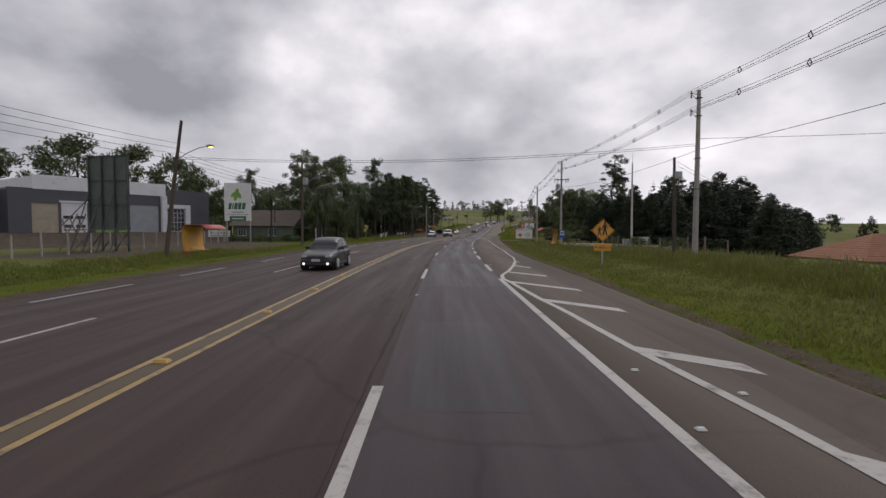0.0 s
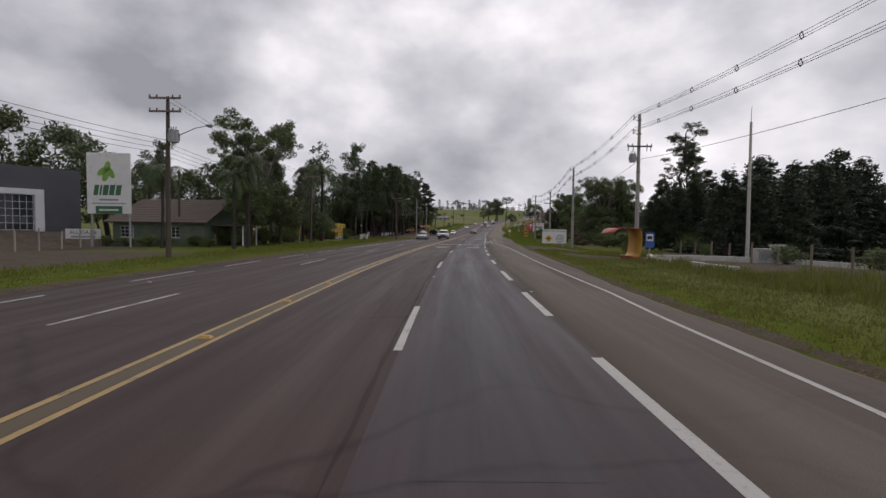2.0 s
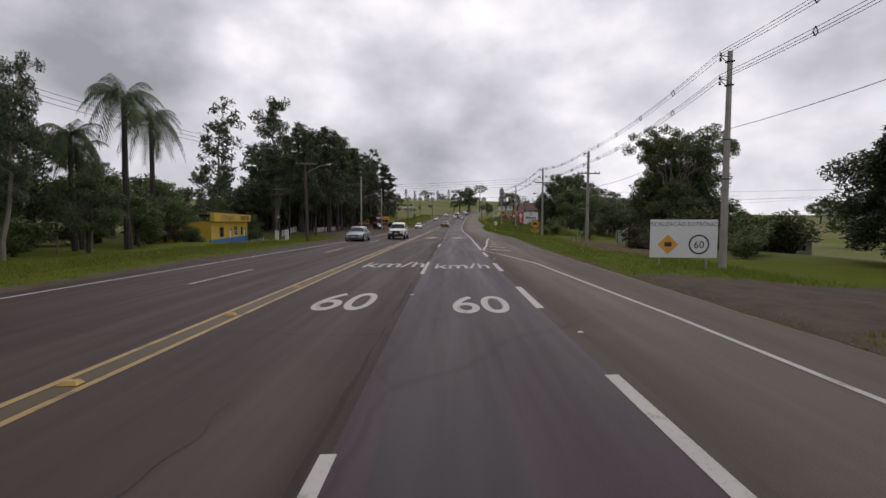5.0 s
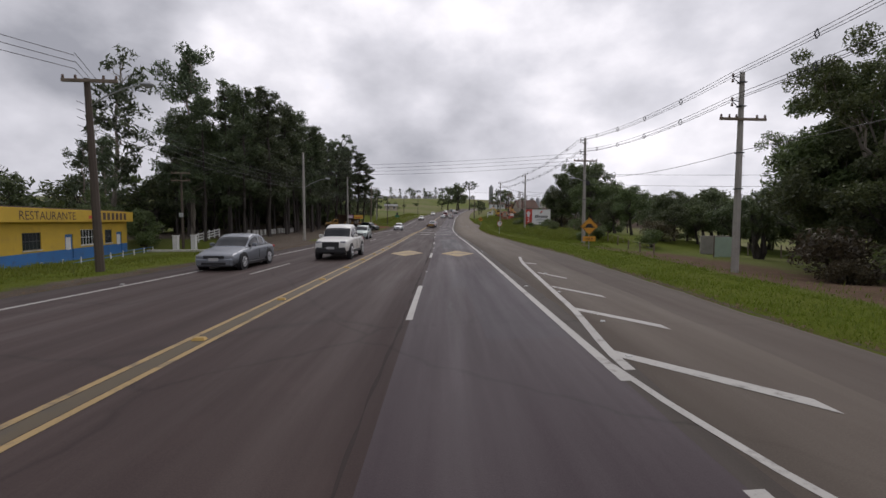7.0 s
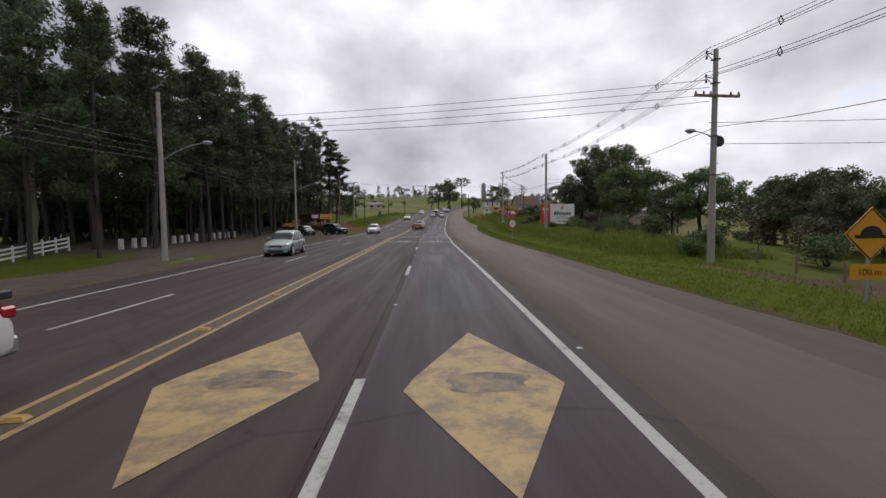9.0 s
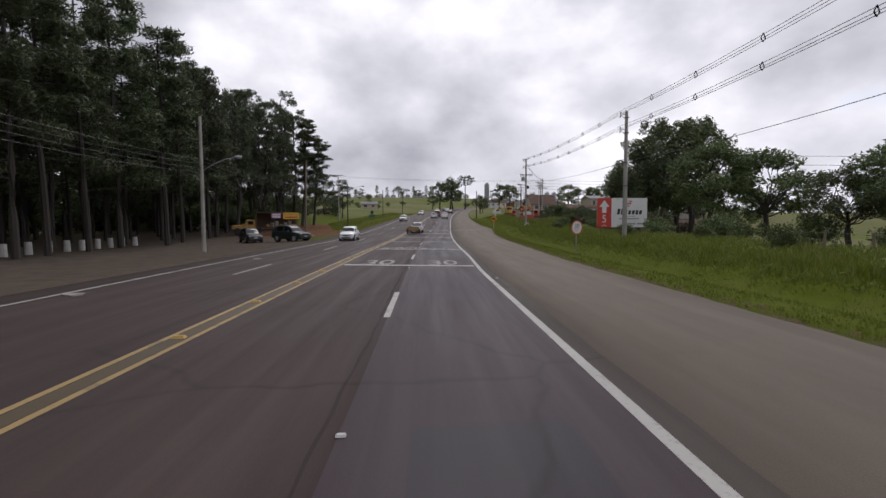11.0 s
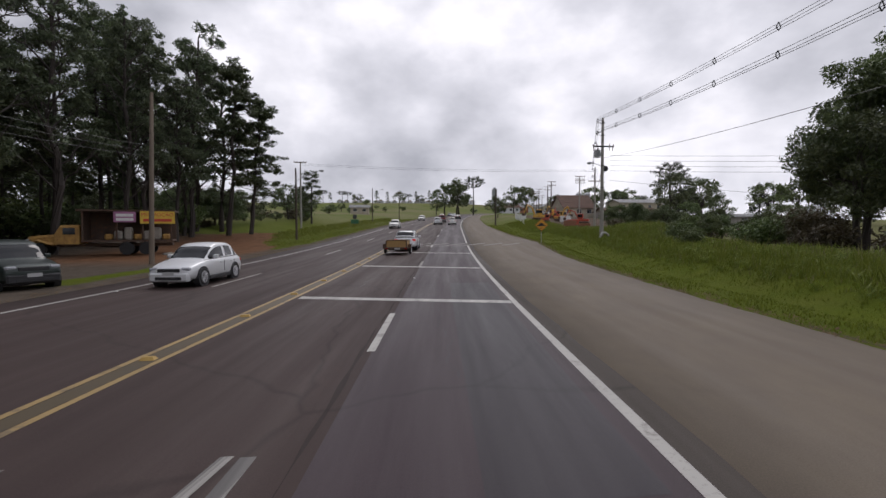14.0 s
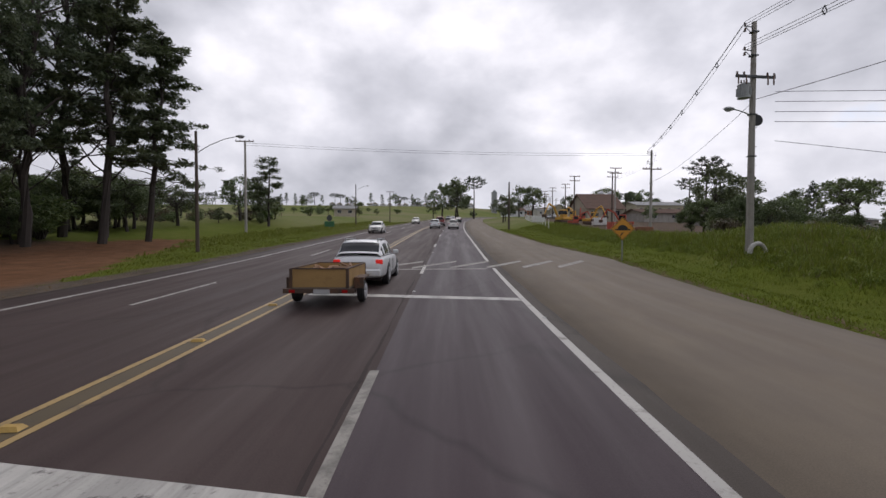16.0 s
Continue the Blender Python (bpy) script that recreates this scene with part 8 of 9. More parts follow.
def silo(x, y):
    top = empty("silo", pose(x, y, ground_at(x, y)), "upright grey steel silo behind the workshop", "silo")
    part("drum", rods(((0, 0, 1.6), (0, 0, 6.6), 0.9, 0.9, 16)), STEEL, top)
    part("cap", rods(((0, 0, 6.6), (0, 0, 7.2), 0.9, 0.25, 16)), STEEL, top)
    for s in (-0.65, 0.65):
        for u in (-0.65, 0.65):
            part("leg", rods(((s, u, -0.5), (s, u, 2.1), 0.08)), STEEL_DARK, top)


silo(66, 300)
silo(69, 301)


# ---- fences, kerbs and yard things ----
def wire_fence(points, step, h, material, label, wires=3, group="", mesh=False):
    top = empty("wire_fence", pose(0, 0, 0), label, "fence", group)
    posts = []
    for (xa, ya), (xb, yb) in zip(points, points[1:]):
        n = max(1, round(math.dist((xa, ya), (xb, yb)) / step))
        for k in range(n):
            t = k / n
            posts.append((xa + (xb - xa) * t + random.uniform(-0.05, 0.05), ya + (yb - ya) * t))
    posts.append(points[-1])
    heights = []
    for x, y in posts:
        g, hh = ground_at(x, y), h * random.uniform(0.92, 1.08)
        bm = bmesh.new()
        tube(bm, [(x, y, g - 0.4), (x + random.uniform(-0.06, 0.06), y, g + hh)], [0.075, 0.06], 6)
        part("post", bm, material, top)
        heights.append((x, y, g))
    for w in range(wires):
        z = h * (0.25 + 0.68 * w / max(1, wires - 1))
        bm = bmesh.new()
        tube(bm, [(x, y, g + z) for x, y, g in heights], [0.006 if not mesh else 0.009] * len(heights), 3)
        part("wire", bm, STEEL_DARK, top)
    return top


random.seed(12)
wire_fence([(-27, 18), (-29, 46), (-32.5, 70), (-35, 76)], 2.6, 1.75, CONCRETE, "concrete post and wire fence before the warehouse", 6)
wire_fence([(-24.5, 76), (-22, 90), (-20, 100)], 2.4, 1.2, WOOD_GREY, "weathered wooden post fence by the trees", 3)
wire_fence([(19.5, 30), (22, 50), (24.0, 66), (24.5, 72)], 3.2, 1.35, WOOD_GREY, "grey wooden post and wire fence in tall grass", 4)
wire_fence([(26.8, 129), (27.8, 140), (29.8, 152), (31, 160)], 2.7, 0.95, WOOD_GREY, "wooden post and wire pasture fence", 3)
wire_fence([(37, 135), (45, 128), (52, 124)], 2.5, 1.3, WOOD_GREY, "wooden fence beside a gate", 3)
wire_fence([(-22, 236), (-18, 262), (-10, 300)], 5, 1.1, WOOD_GREY, "sparse field fence on the rise", 2)


def white_fence(xa, ya, xb, yb):
    top = empty("rail_fence", pose(0, 0, 0), "white painted wooden rail fence", "fence")
    n = 5
    for k in range(n + 1):
        t = k / n
        x, y = xa + (xb - xa) * t, ya + (yb - ya) * t
        part("post", boxed(x - 0.06, x + 0.06, y - 0.06, y + 0.06, ground_at(x, y) - 0.3, ground_at(x, y) + 1.15, 0.01), FENCE_WHITE, top)
    for z in (0.35, 0.68, 1.0):
        a, b = Vector((xa, ya, ground_at(xa, ya) + z)), Vector((xb, yb, ground_at(xb, yb) + z))
        way = (b - a).normalized()
        bm = bmesh.new()
        m = Matrix.Translation((a + b) / 2) @ way.to_track_quat("X", "Z").to_matrix().to_4x4() @ Matrix.Diagonal(((b - a).length, 0.04, 0.14, 1))
        bmesh.ops.create_cube(bm, size=1, matrix=m)
        part("rail", bm, FENCE_WHITE, top)


white_fence(-19.8, 149.2, -18.9, 155.2)

proto = None
for k in range(16):        # whitewashed stumps at the foot of the pines
    x, y = -15.4 + 0.012 * k + random.uniform(-0.1, 0.1), 156.2 + 1.9 * k
    if proto is None:
        proto = empty("marker_stump", pose(x, y, ground_at(x, y)), "whitewashed concrete stump along the lay-by", "bollard", "stumps along the lay-by")
        part("stump", rods(((0, 0, -0.3), (0, 0, 0.85), 0.24, 0.20, 10)), KERB, proto)
    else:
        copy_thing(proto, pose(x, y, ground_at(x, y), 0, 0, 23 * k))


def gate_pier(x, y, h, label):
    top = empty("gate_pier", pose(x, y, ground_at(x, y)), label, "pier")
    part("shaft", boxed(-0.25, 0.25, -0.25, 0.25, -0.3, h, 0.02), FENCE_WHITE, top)
    part("cap", boxed(-0.3, 0.3, -0.3, 0.3, h, h + 0.08, 0.02), FENCE_WHITE, top)


gate_pier(-19.2, 143.6, 1.6, "white gate pier beside the lay-by")
gate_pier(-18.0, 145.2, 1.55, "slim white gate pier beside the lay-by")
culvert = empty("low_wall", pose(0, 0, 0), "low pale wall along the grass bank", "wall")
part("coping", boxed(-21.2, -11.4, 141.6, 142.0, ground_at(-19, 141.8) - 0.3, ground_at(-13, 141.8) + 0.16, 0.03), KERB, culvert)

yard_kerb = empty("garden_kerb", pose(0, 0, 0), "whitewashed kerb round a yard behind the bus stop", "kerb")
for pts in ([(17.6, 63.8), (20.4, 63.0), (23.5, 62.0), (27.0, 60.5), (31, 59)], [(19.0, 66.4), (18.1, 64.4), (17.3, 62.4), (16.5, 60.2), (15.9, 58.0), (15.5, 55.6)], [(15.9, 53.8), (15.7, 51.4), (15.5, 49.0)]):
    for (xa, ya), (xb, yb) in zip(pts, pts[1:]):
        bm = bmesh.new()
        a, b = Vector((xa, ya, ground_at(xa, ya) + 0.12)), Vector((xb, yb, ground_at(xb, yb) + 0.12))
        m = Matrix.Translation((a + b) / 2) @ (b - a).to_track_quat("X", "Z").to_matrix().to_4x4() @ Matrix.Diagonal(((b - a).length - 0.03, 0.25, 0.5, 1))
        bmesh.ops.create_cube(bm, size=1, matrix=m)
        bmesh.ops.bevel(bm, geom=bm.edges, offset=0.025, segments=1, affect="EDGES")
        part("kerbstone", bm, KERB, yard_kerb)


def cabinet(x, y, w, h, label):
    top = empty("meter_cabinet", pose(x, y, ground_at(x, y), 0, 0, 12), label, "cabinet")
    part("body", boxed(-w / 2, w / 2, -0.25, 0.25, -0.2, h, 0.02), CONCRETE_PALE, top)
    part("roof_slab", boxed(-w / 2 - 0.06, w / 2 + 0.06, -0.32, 0.32, h, h + 0.08, 0.01), CONCRETE_PALE, top)
    part("door", boxed(-w / 2 + 0.12, w / 2 - 0.12, -0.275, -0.252, 0.25, h - 0.15), TRAFO, top)


cabinet(28.5, 64.4, 1.0, 1.35, "pale concrete meter cabinet beside the mast")
cabinet(25.2, 61.3, 1.5, 1.0, "low concrete meter cabinet in the yard")

panel = empty("sheet_gate", pose(32.2, 127.6, ground_at(32.2, 127.6), 0, 0, -8), "pale green sheet gate panel beside a grey wall", "gate")
part("sheet", boxed(-0.75, 0.75, -0.03, 0.03, 0.05, 1.75, 0.01), surface("pale_green_sheet", (0.46, 0.58, 0.48), 0.6, 0.12, 1.5, 30, 0.1), panel)
for s in (-0.8, 0.8):
    part("post", rods(((s, 0, -0.4), (s, 0, 1.9), 0.05)), WOOD_GREY, panel)
wallet = empty("garden_wall", pose(34.4, 131.8, ground_at(34.4, 131.8), 0, 0, -8), "short grey rendered wall among bushes", "wall")
part("wall_body", boxed(-1.3, 1.3, -0.1, 0.1, -0.4, 1.75, 0.01), CONCRETE, wallet)

bench = empty("picnic_table", pose(21.2, 73.0, ground_at(21.2, 73.0), 0, 0, 10), "grey wooden table with benches by the drive", "table")
part("tabletop", boxed(-0.9, 0.9, -0.4, 0.4, 0.72, 0.78, 0.01), WOOD_GREY, bench)
for s in (-0.7, 0.7):
    part("leg", boxed(s - 0.06, s + 0.06, -0.3, 0.3, -0.1, 0.72), WOOD_GREY, bench)
for s in (-0.75, 0.75):
    part("seat", boxed(-0.9, 0.9, s - 0.15, s + 0.15, 0.42, 0.47, 0.01), WOOD_GREY, bench)


def digger(x, y, turn, scale, material, label):
    """Small excavator: tracks, cab, counterweight and jointed arm."""
    top = empty("excavator", pose(x, y, ground_at(x, y), 0, 0, turn) @ Matrix.Scale(scale, 4), label, "machine")
    for s in (-0.8, 0.8):
        part("track", boxed(s - 0.25, s + 0.25, -1.4, 1.4, 0, 0.65, 0.15), RUST_DARK, top)
    part("deck", boxed(-1.0, 1.0, -1.5, 1.1, 0.72, 1.25, 0.08), material, top)
    cab = part("cab", boxed(-0.95, 0.0, -0.2, 1.05, 1.25, 2.55, 0.08), material, top)
    part("cab_glass", boxed(-0.97, 0.02, 0.0, 1.07, 1.65, 2.35), CAR_GLASS, cab)
    bm = bmesh.new()
    tube(bm, [(0.4, 0.9, 1.2), (0.4, 1.9, 3.0), (0.4, 3.2, 3.6)], [0.2, 0.18, 0.14], 6)
    arm = part("boom", bm, material, top)
    part("dipper", rods(((0.4, 3.2, 3.6), (0.4, 4.3, 1.7), 0.13, 0.1, 6)), material, arm)
    part("bucket", boxed(0.0, 0.8, 4.0, 4.7, 1.1, 1.7, 0.12), RUST_DARK, arm)


digger(43, 265, 115, 0.9, MACHINE_YELLOW, "yellow excavator parked in the yard")
digger(47, 252, 60, 0.75, MACHINE_RED, "red loader parked in the yard")
digger(50, 274, 160, 0.7, MACHINE_RED, "red machine parked beside the sheds")
digger(46.5, 262, 200, 0.8, MACHINE_YELLOW, "yellow machine parked before the workshop")
digger(53, 284, 20, 0.85, MACHINE_YELLOW, "yellow machine parked behind the fence")
digger(42, 258, 250, 0.6, MACHINE_RED, "small red machine at the edge of the yard")


def crate(x, y, w, h, material, label):
    top = empty("crate", pose(x, y, ground_at(x, y), 0, 0, random.uniform(-15, 15)), label, "crate")
    part("body", boxed(-w / 2, w / 2, -0.5, 0.5, 0.05, h, 0.03), material, top)
    for k in range(3):
        part("slat", boxed(-w / 2 - 0.02, w / 2 + 0.02, -0.53, -0.502, 0.12 + k * h * 0.3, 0.12 + k * h * 0.3 + h * 0.18), material, top)


crate(38.3, 236, 1.5, 1.3, BRICK, "stack of red bricks in the grass")
crate(40.3, 235.5, 1.5, 0.9, BRICK, "low stack of red bricks in the grass")
crate(43.5, 248, 1.8, 1.0, MACHINE_RED, "red metal bin by the yard")
crate(46, 258, 2.0, 1.2, SIGN_WHITE, "white container box in the yard")
crate(41.0, 272, 2.2, 1.1, SIGN_WHITE, "white goods box by the yard")
fence = wire_fence([(36, 252), (42, 280), (50, 310)], 3.5, 1.3, FENCE_WHITE, "white post fence along the yards", 3)

board = empty("marker_board", pose(4.6, 268, ground_at(4.6, 268)), "small dark roadside board on the verge", "road sign")
part("panel", boxed(-0.8, 0.8, -0.03, 0.03, 0.35, 1.2, 0.01), SIGN_DARKGREEN, board)
part("round_top", poly(bmesh.new(), ring_points(0, 1.75, 0.45, 0.5, 16), 0.03), STEEL_DARK, board)
sign_posts(board, (0,), 1.6, 0.05)

heap = empty("log_pile", pose(-12.5, 214, ground_at(-12.5, 214)), "pile of old timber beside the track", "timber")
for k in range(9):
    part("log", rods(((-1.5 + random.uniform(-0.4, 0.4), 0.3 * (k % 4), 0.12 + 0.22 * (k // 4)), (1.6 + random.uniform(-0.4, 0.4), 0.3 * (k % 4) + random.uniform(-0.1, 0.1), 0.12 + 0.22 * (k // 4)), 0.12, 0.1, 7)), WOOD_GREY, heap)
for x, y, s in ((-1.5, 202, 0.5), (-4.0, 206, 0.4), (0.5, 150.5, 0.22), (2.0, 163, 0.2), (-3.5, 140, 0.2)):
    bm = bmesh.new()
    bmesh.ops.create_icosphere(bm, subdivisions=1, radius=s, matrix=Matrix.Diagonal((1.4, 1, 0.35, 1)))
    for v in bm.verts:
        v.co += Vector((random.uniform(-1, 1), random.uniform(-1, 1), random.uniform(-0.4, 0.4))) * s * 0.2
    st = empty("stone", pose(x, y, ground_at(x, y) + s * 0.1), "pale loose stone on bare earth", "stone")
    part("lump", bm, LITTER, st)


# ---- vehicles ----
def loft(rings):
    """Skin between rings of equal point count, ends closed."""
    bm = bmesh.new()
    made = [[bm.verts.new(p) for p in r] for r in rings]
    n = len(made[0])
    for a, b in zip(made, made[1:]):
        for i in range(n):
            bm.faces.new((a[i], a[(i + 1) % n], b[(i + 1) % n], b[i]))
    bm.faces.new(made[0][::-1])
    bm.faces.new(made[-1])
    bmesh.ops.recalc_face_normals(bm, faces=bm.faces)
    return bm


def body_ring(y, w, z0, z1, crown=0.03):
    """Cross-section of a car's lower body at y: tucked sill, full flank, rounded shoulder."""
    return [(-w * 0.88, y, z0), (-w * 0.97, y, z0 + 0.10), (-w, y, z0 + (z1 - z0) * 0.45), (-w * 0.985, y, z1 - 0.14), (-w * 0.93, y, z1 - 0.03), (-w * 0.80, y, z1), (0, y, z1 + crown),
            (w * 0.80, y, z1), (w * 0.93, y, z1 - 0.03), (w * 0.985, y, z1 - 0.14), (w, y, z0 + (z1 - z0) * 0.45), (w * 0.97, y, z0 + 0.10), (w * 0.88, y, z0)]


def cabin(s, w, flip, sunroof=False):
    """The painted cabin shell and its panes: windscreen, rear window and side windows cut out between the pillars."""
    st = s["cab"]
    n, per = len(st) - 1, 8
    us = np.linspace(0, n, n * per + 1)
    v, z0, z1 = (np.interp(us, range(n + 1), [c[k] for c in st]) for k in range(3))
    z0 = z0 - 0.07
    soft = np.convolve(np.pad(z1, 3, mode="edge"), np.ones(7) / 7, mode="valid")
    z1 = np.maximum(np.where((us > 0.6) & (us < n - 0.4), soft + 0.012, z1 - 0.04 * np.clip(1 - us, 0, 1)), z0 + 0.07)
    wb, wt = w * np.interp(us, [0, 1, n - 1, n], [0.86, 0.91, 0.91, 0.85]), w * np.interp(us, [0, 1, n - 1, n], [0.80, 0.745, 0.725, 0.77])
    rings = []
    for i in range(len(us)):
        half = [(wb[i] + (wt[i] - wb[i]) * f + 0.022 * math.sin(math.pi * f), z0[i] + (z1[i] - 0.06 - z0[i]) * f) for f in (0, 0.22, 0.40, 0.56, 0.72, 0.90, 1)]
        half += [(wt[i] * 0.965, z1[i] - 0.024), (wt[i] * 0.87, z1[i]), (wt[i] * 0.5, z1[i] + 0.016)]
        rings.append([(-x, flip(v[i]), z) for x, z in half] + [(0, flip(v[i]), z1[i] + 0.022)] + [(x, flip(v[i]), z) for x, z in half[::-1]])
    def pane_at(u, j):
        if 7 <= j <= 12:
            return "windscreen" if 0.1 < u < 0.9 else "rear_window" if n - 0.9 < u < n - 0.1 else "roof_glass" if sunroof and 1.2 < u < n - 1.2 else ""
        if (1 <= j <= 4 or 15 <= j <= 18) and 0.36 < u < n - 0.48 and abs(u - 2) > 0.07 and abs(u - n + 1) > 0.07:
            return ("side_window", j > 10, u > 2, u > n - 1)
        return ""
    sheets = {}
    for i in range(len(us) - 1):
        for j in range(20):
            sheets.setdefault(pane_at((us[i] + us[i + 1]) / 2, j), []).append((i, j))
    made = []
    for key, cells in sheets.items():
        bm, corner = bmesh.new(), {}
        for i, j in cells:
            for q in ((i, j), (i, j + 1), (i + 1, j + 1), (i + 1, j)):
                if q not in corner:
                    x, y, z = rings[q[0]][q[1]]
                    corner[q] = bm.verts.new((x - (math.copysign(0.006, x) if key and abs(x) > 0.01 else 0), y, z - (0.005 if key else 0)))
            bm.faces.new([corner[q] for q in ((i, j), (i, j + 1), (i + 1, j + 1), (i + 1, j))])
        bmesh.ops.recalc_face_normals(bm, faces=bm.faces)
        made.append((key if isinstance(key, str) else key[0], bm))
    return made, st[1:-1]


def wheel(parent, x, y, r, wide, spokes=10):
    s = 1 if x > 0 else -1
    bm = rods(((x - wide / 2, y, r), (x + wide / 2, y, r), r, r, 22))
    bmesh.ops.bevel(bm, geom=[e for e in bm.edges if len(e.link_faces) == 2 and any(len(f.verts) > 6 for f in e.link_faces)], offset=0.03, segments=2, affect="EDGES")
    tyre = part("wheel", bm, TYRE, parent)
    bm = rods(((x + s * wide * 0.40, y, r), (x + s * (wide * 0.5 + 0.006), y, r), r * 0.66, r * 0.62, 20))
    part("rim_back", bm, TRIM_BLACK, tyre)
    bm = bmesh.new()
    for k in range(spokes):
        a = k * math.tau / spokes
        rod(bm, (x + s * (wide * 0.5 + 0.012), y, r), (x + s * (wide * 0.5 + 0.008), y + math.cos(a) * r * 0.62, r + math.sin(a) * r * 0.62), 0.028, 0.022, 5)
    pts = [(x + s * (wide * 0.5 + 0.004), y + math.cos(k * math.tau / 20) * r * 0.64, r + math.sin(k * math.tau / 20) * r * 0.64) for k in range(21)]
    tube(bm, pts, [0.022] * 21, 5)
    part("rim", bm, RIM, tyre)
    return tyre


SHAPES = {
    # length, half width, shoulder stations (y from nose, shoulder z), cabin stations (y, base z, roof z, half base, half roof), wheel radius, axle positions
    "hatch": dict(l=4.0, w=0.83, low=0.22, sh=((0.0, 0.60), (0.10, 0.72), (0.9, 0.88), (1.25, 0.93), (3.6, 0.97), (3.92, 0.90), (4.0, 0.62)), cab=((1.05, 0.88, 0.92), (1.85, 0.90, 1.42), (2.5, 0.92, 1.48), (3.25, 0.94, 1.44), (3.78, 0.95, 1.02)), r=0.31, ax=(0.78, 3.25)),
    "wagon": dict(l=4.55, w=0.89, low=0.22, sh=((0.0, 0.58), (0.10, 0.72), (0.95, 0.90), (1.30, 0.95), (4.2, 0.99), (4.47, 0.94), (4.55, 0.62)), cab=((1.10, 0.90, 0.94), (2.0, 0.93, 1.42), (2.7, 0.95, 1.49), (3.85, 0.96, 1.45), (4.38, 0.97, 1.04)), r=0.325, ax=(0.88, 3.46)),
    "sedan": dict(l=4.5, w=0.90, low=0.20, sh=((0.0, 0.56), (0.10, 0.68), (1.0, 0.84), (1.40, 0.90), (3.5, 0.95), (4.38, 0.94), (4.5, 0.60)), cab=((1.25, 0.86, 0.90), (2.05, 0.90, 1.36), (2.6, 0.92, 1.42), (3.2, 0.93, 1.38), (3.95, 0.94, 0.98)), r=0.325, ax=(0.80, 3.56)),
    "suv": dict(l=4.25, w=0.88, low=0.32, sh=((0.0, 0.75), (0.08, 0.92), (0.95, 1.04), (1.2, 1.08), (4.0, 1.12), (4.18, 1.08), (4.25, 0.75)), cab=((1.0, 1.02, 1.06), (1.65, 1.05, 1.62), (2.4, 1.06, 1.70), (3.6, 1.08, 1.68), (4.05, 1.10, 1.22)), r=0.36, ax=(0.82, 3.30)),
    "pickup": dict(l=5.2, w=0.93, low=0.36, sh=((0.0, 0.82), (0.08, 1.00), (1.1, 1.10), (1.4, 1.14), (3.45, 1.16), (5.12, 1.14), (5.2, 0.80)), cab=((1.30, 1.08, 1.12), (1.95, 1.10, 1.68), (2.6, 1.12, 1.80), (3.25, 1.14, 1.76), (3.58, 1.14, 1.22)), r=0.39, ax=(0.95, 4.12)),
}


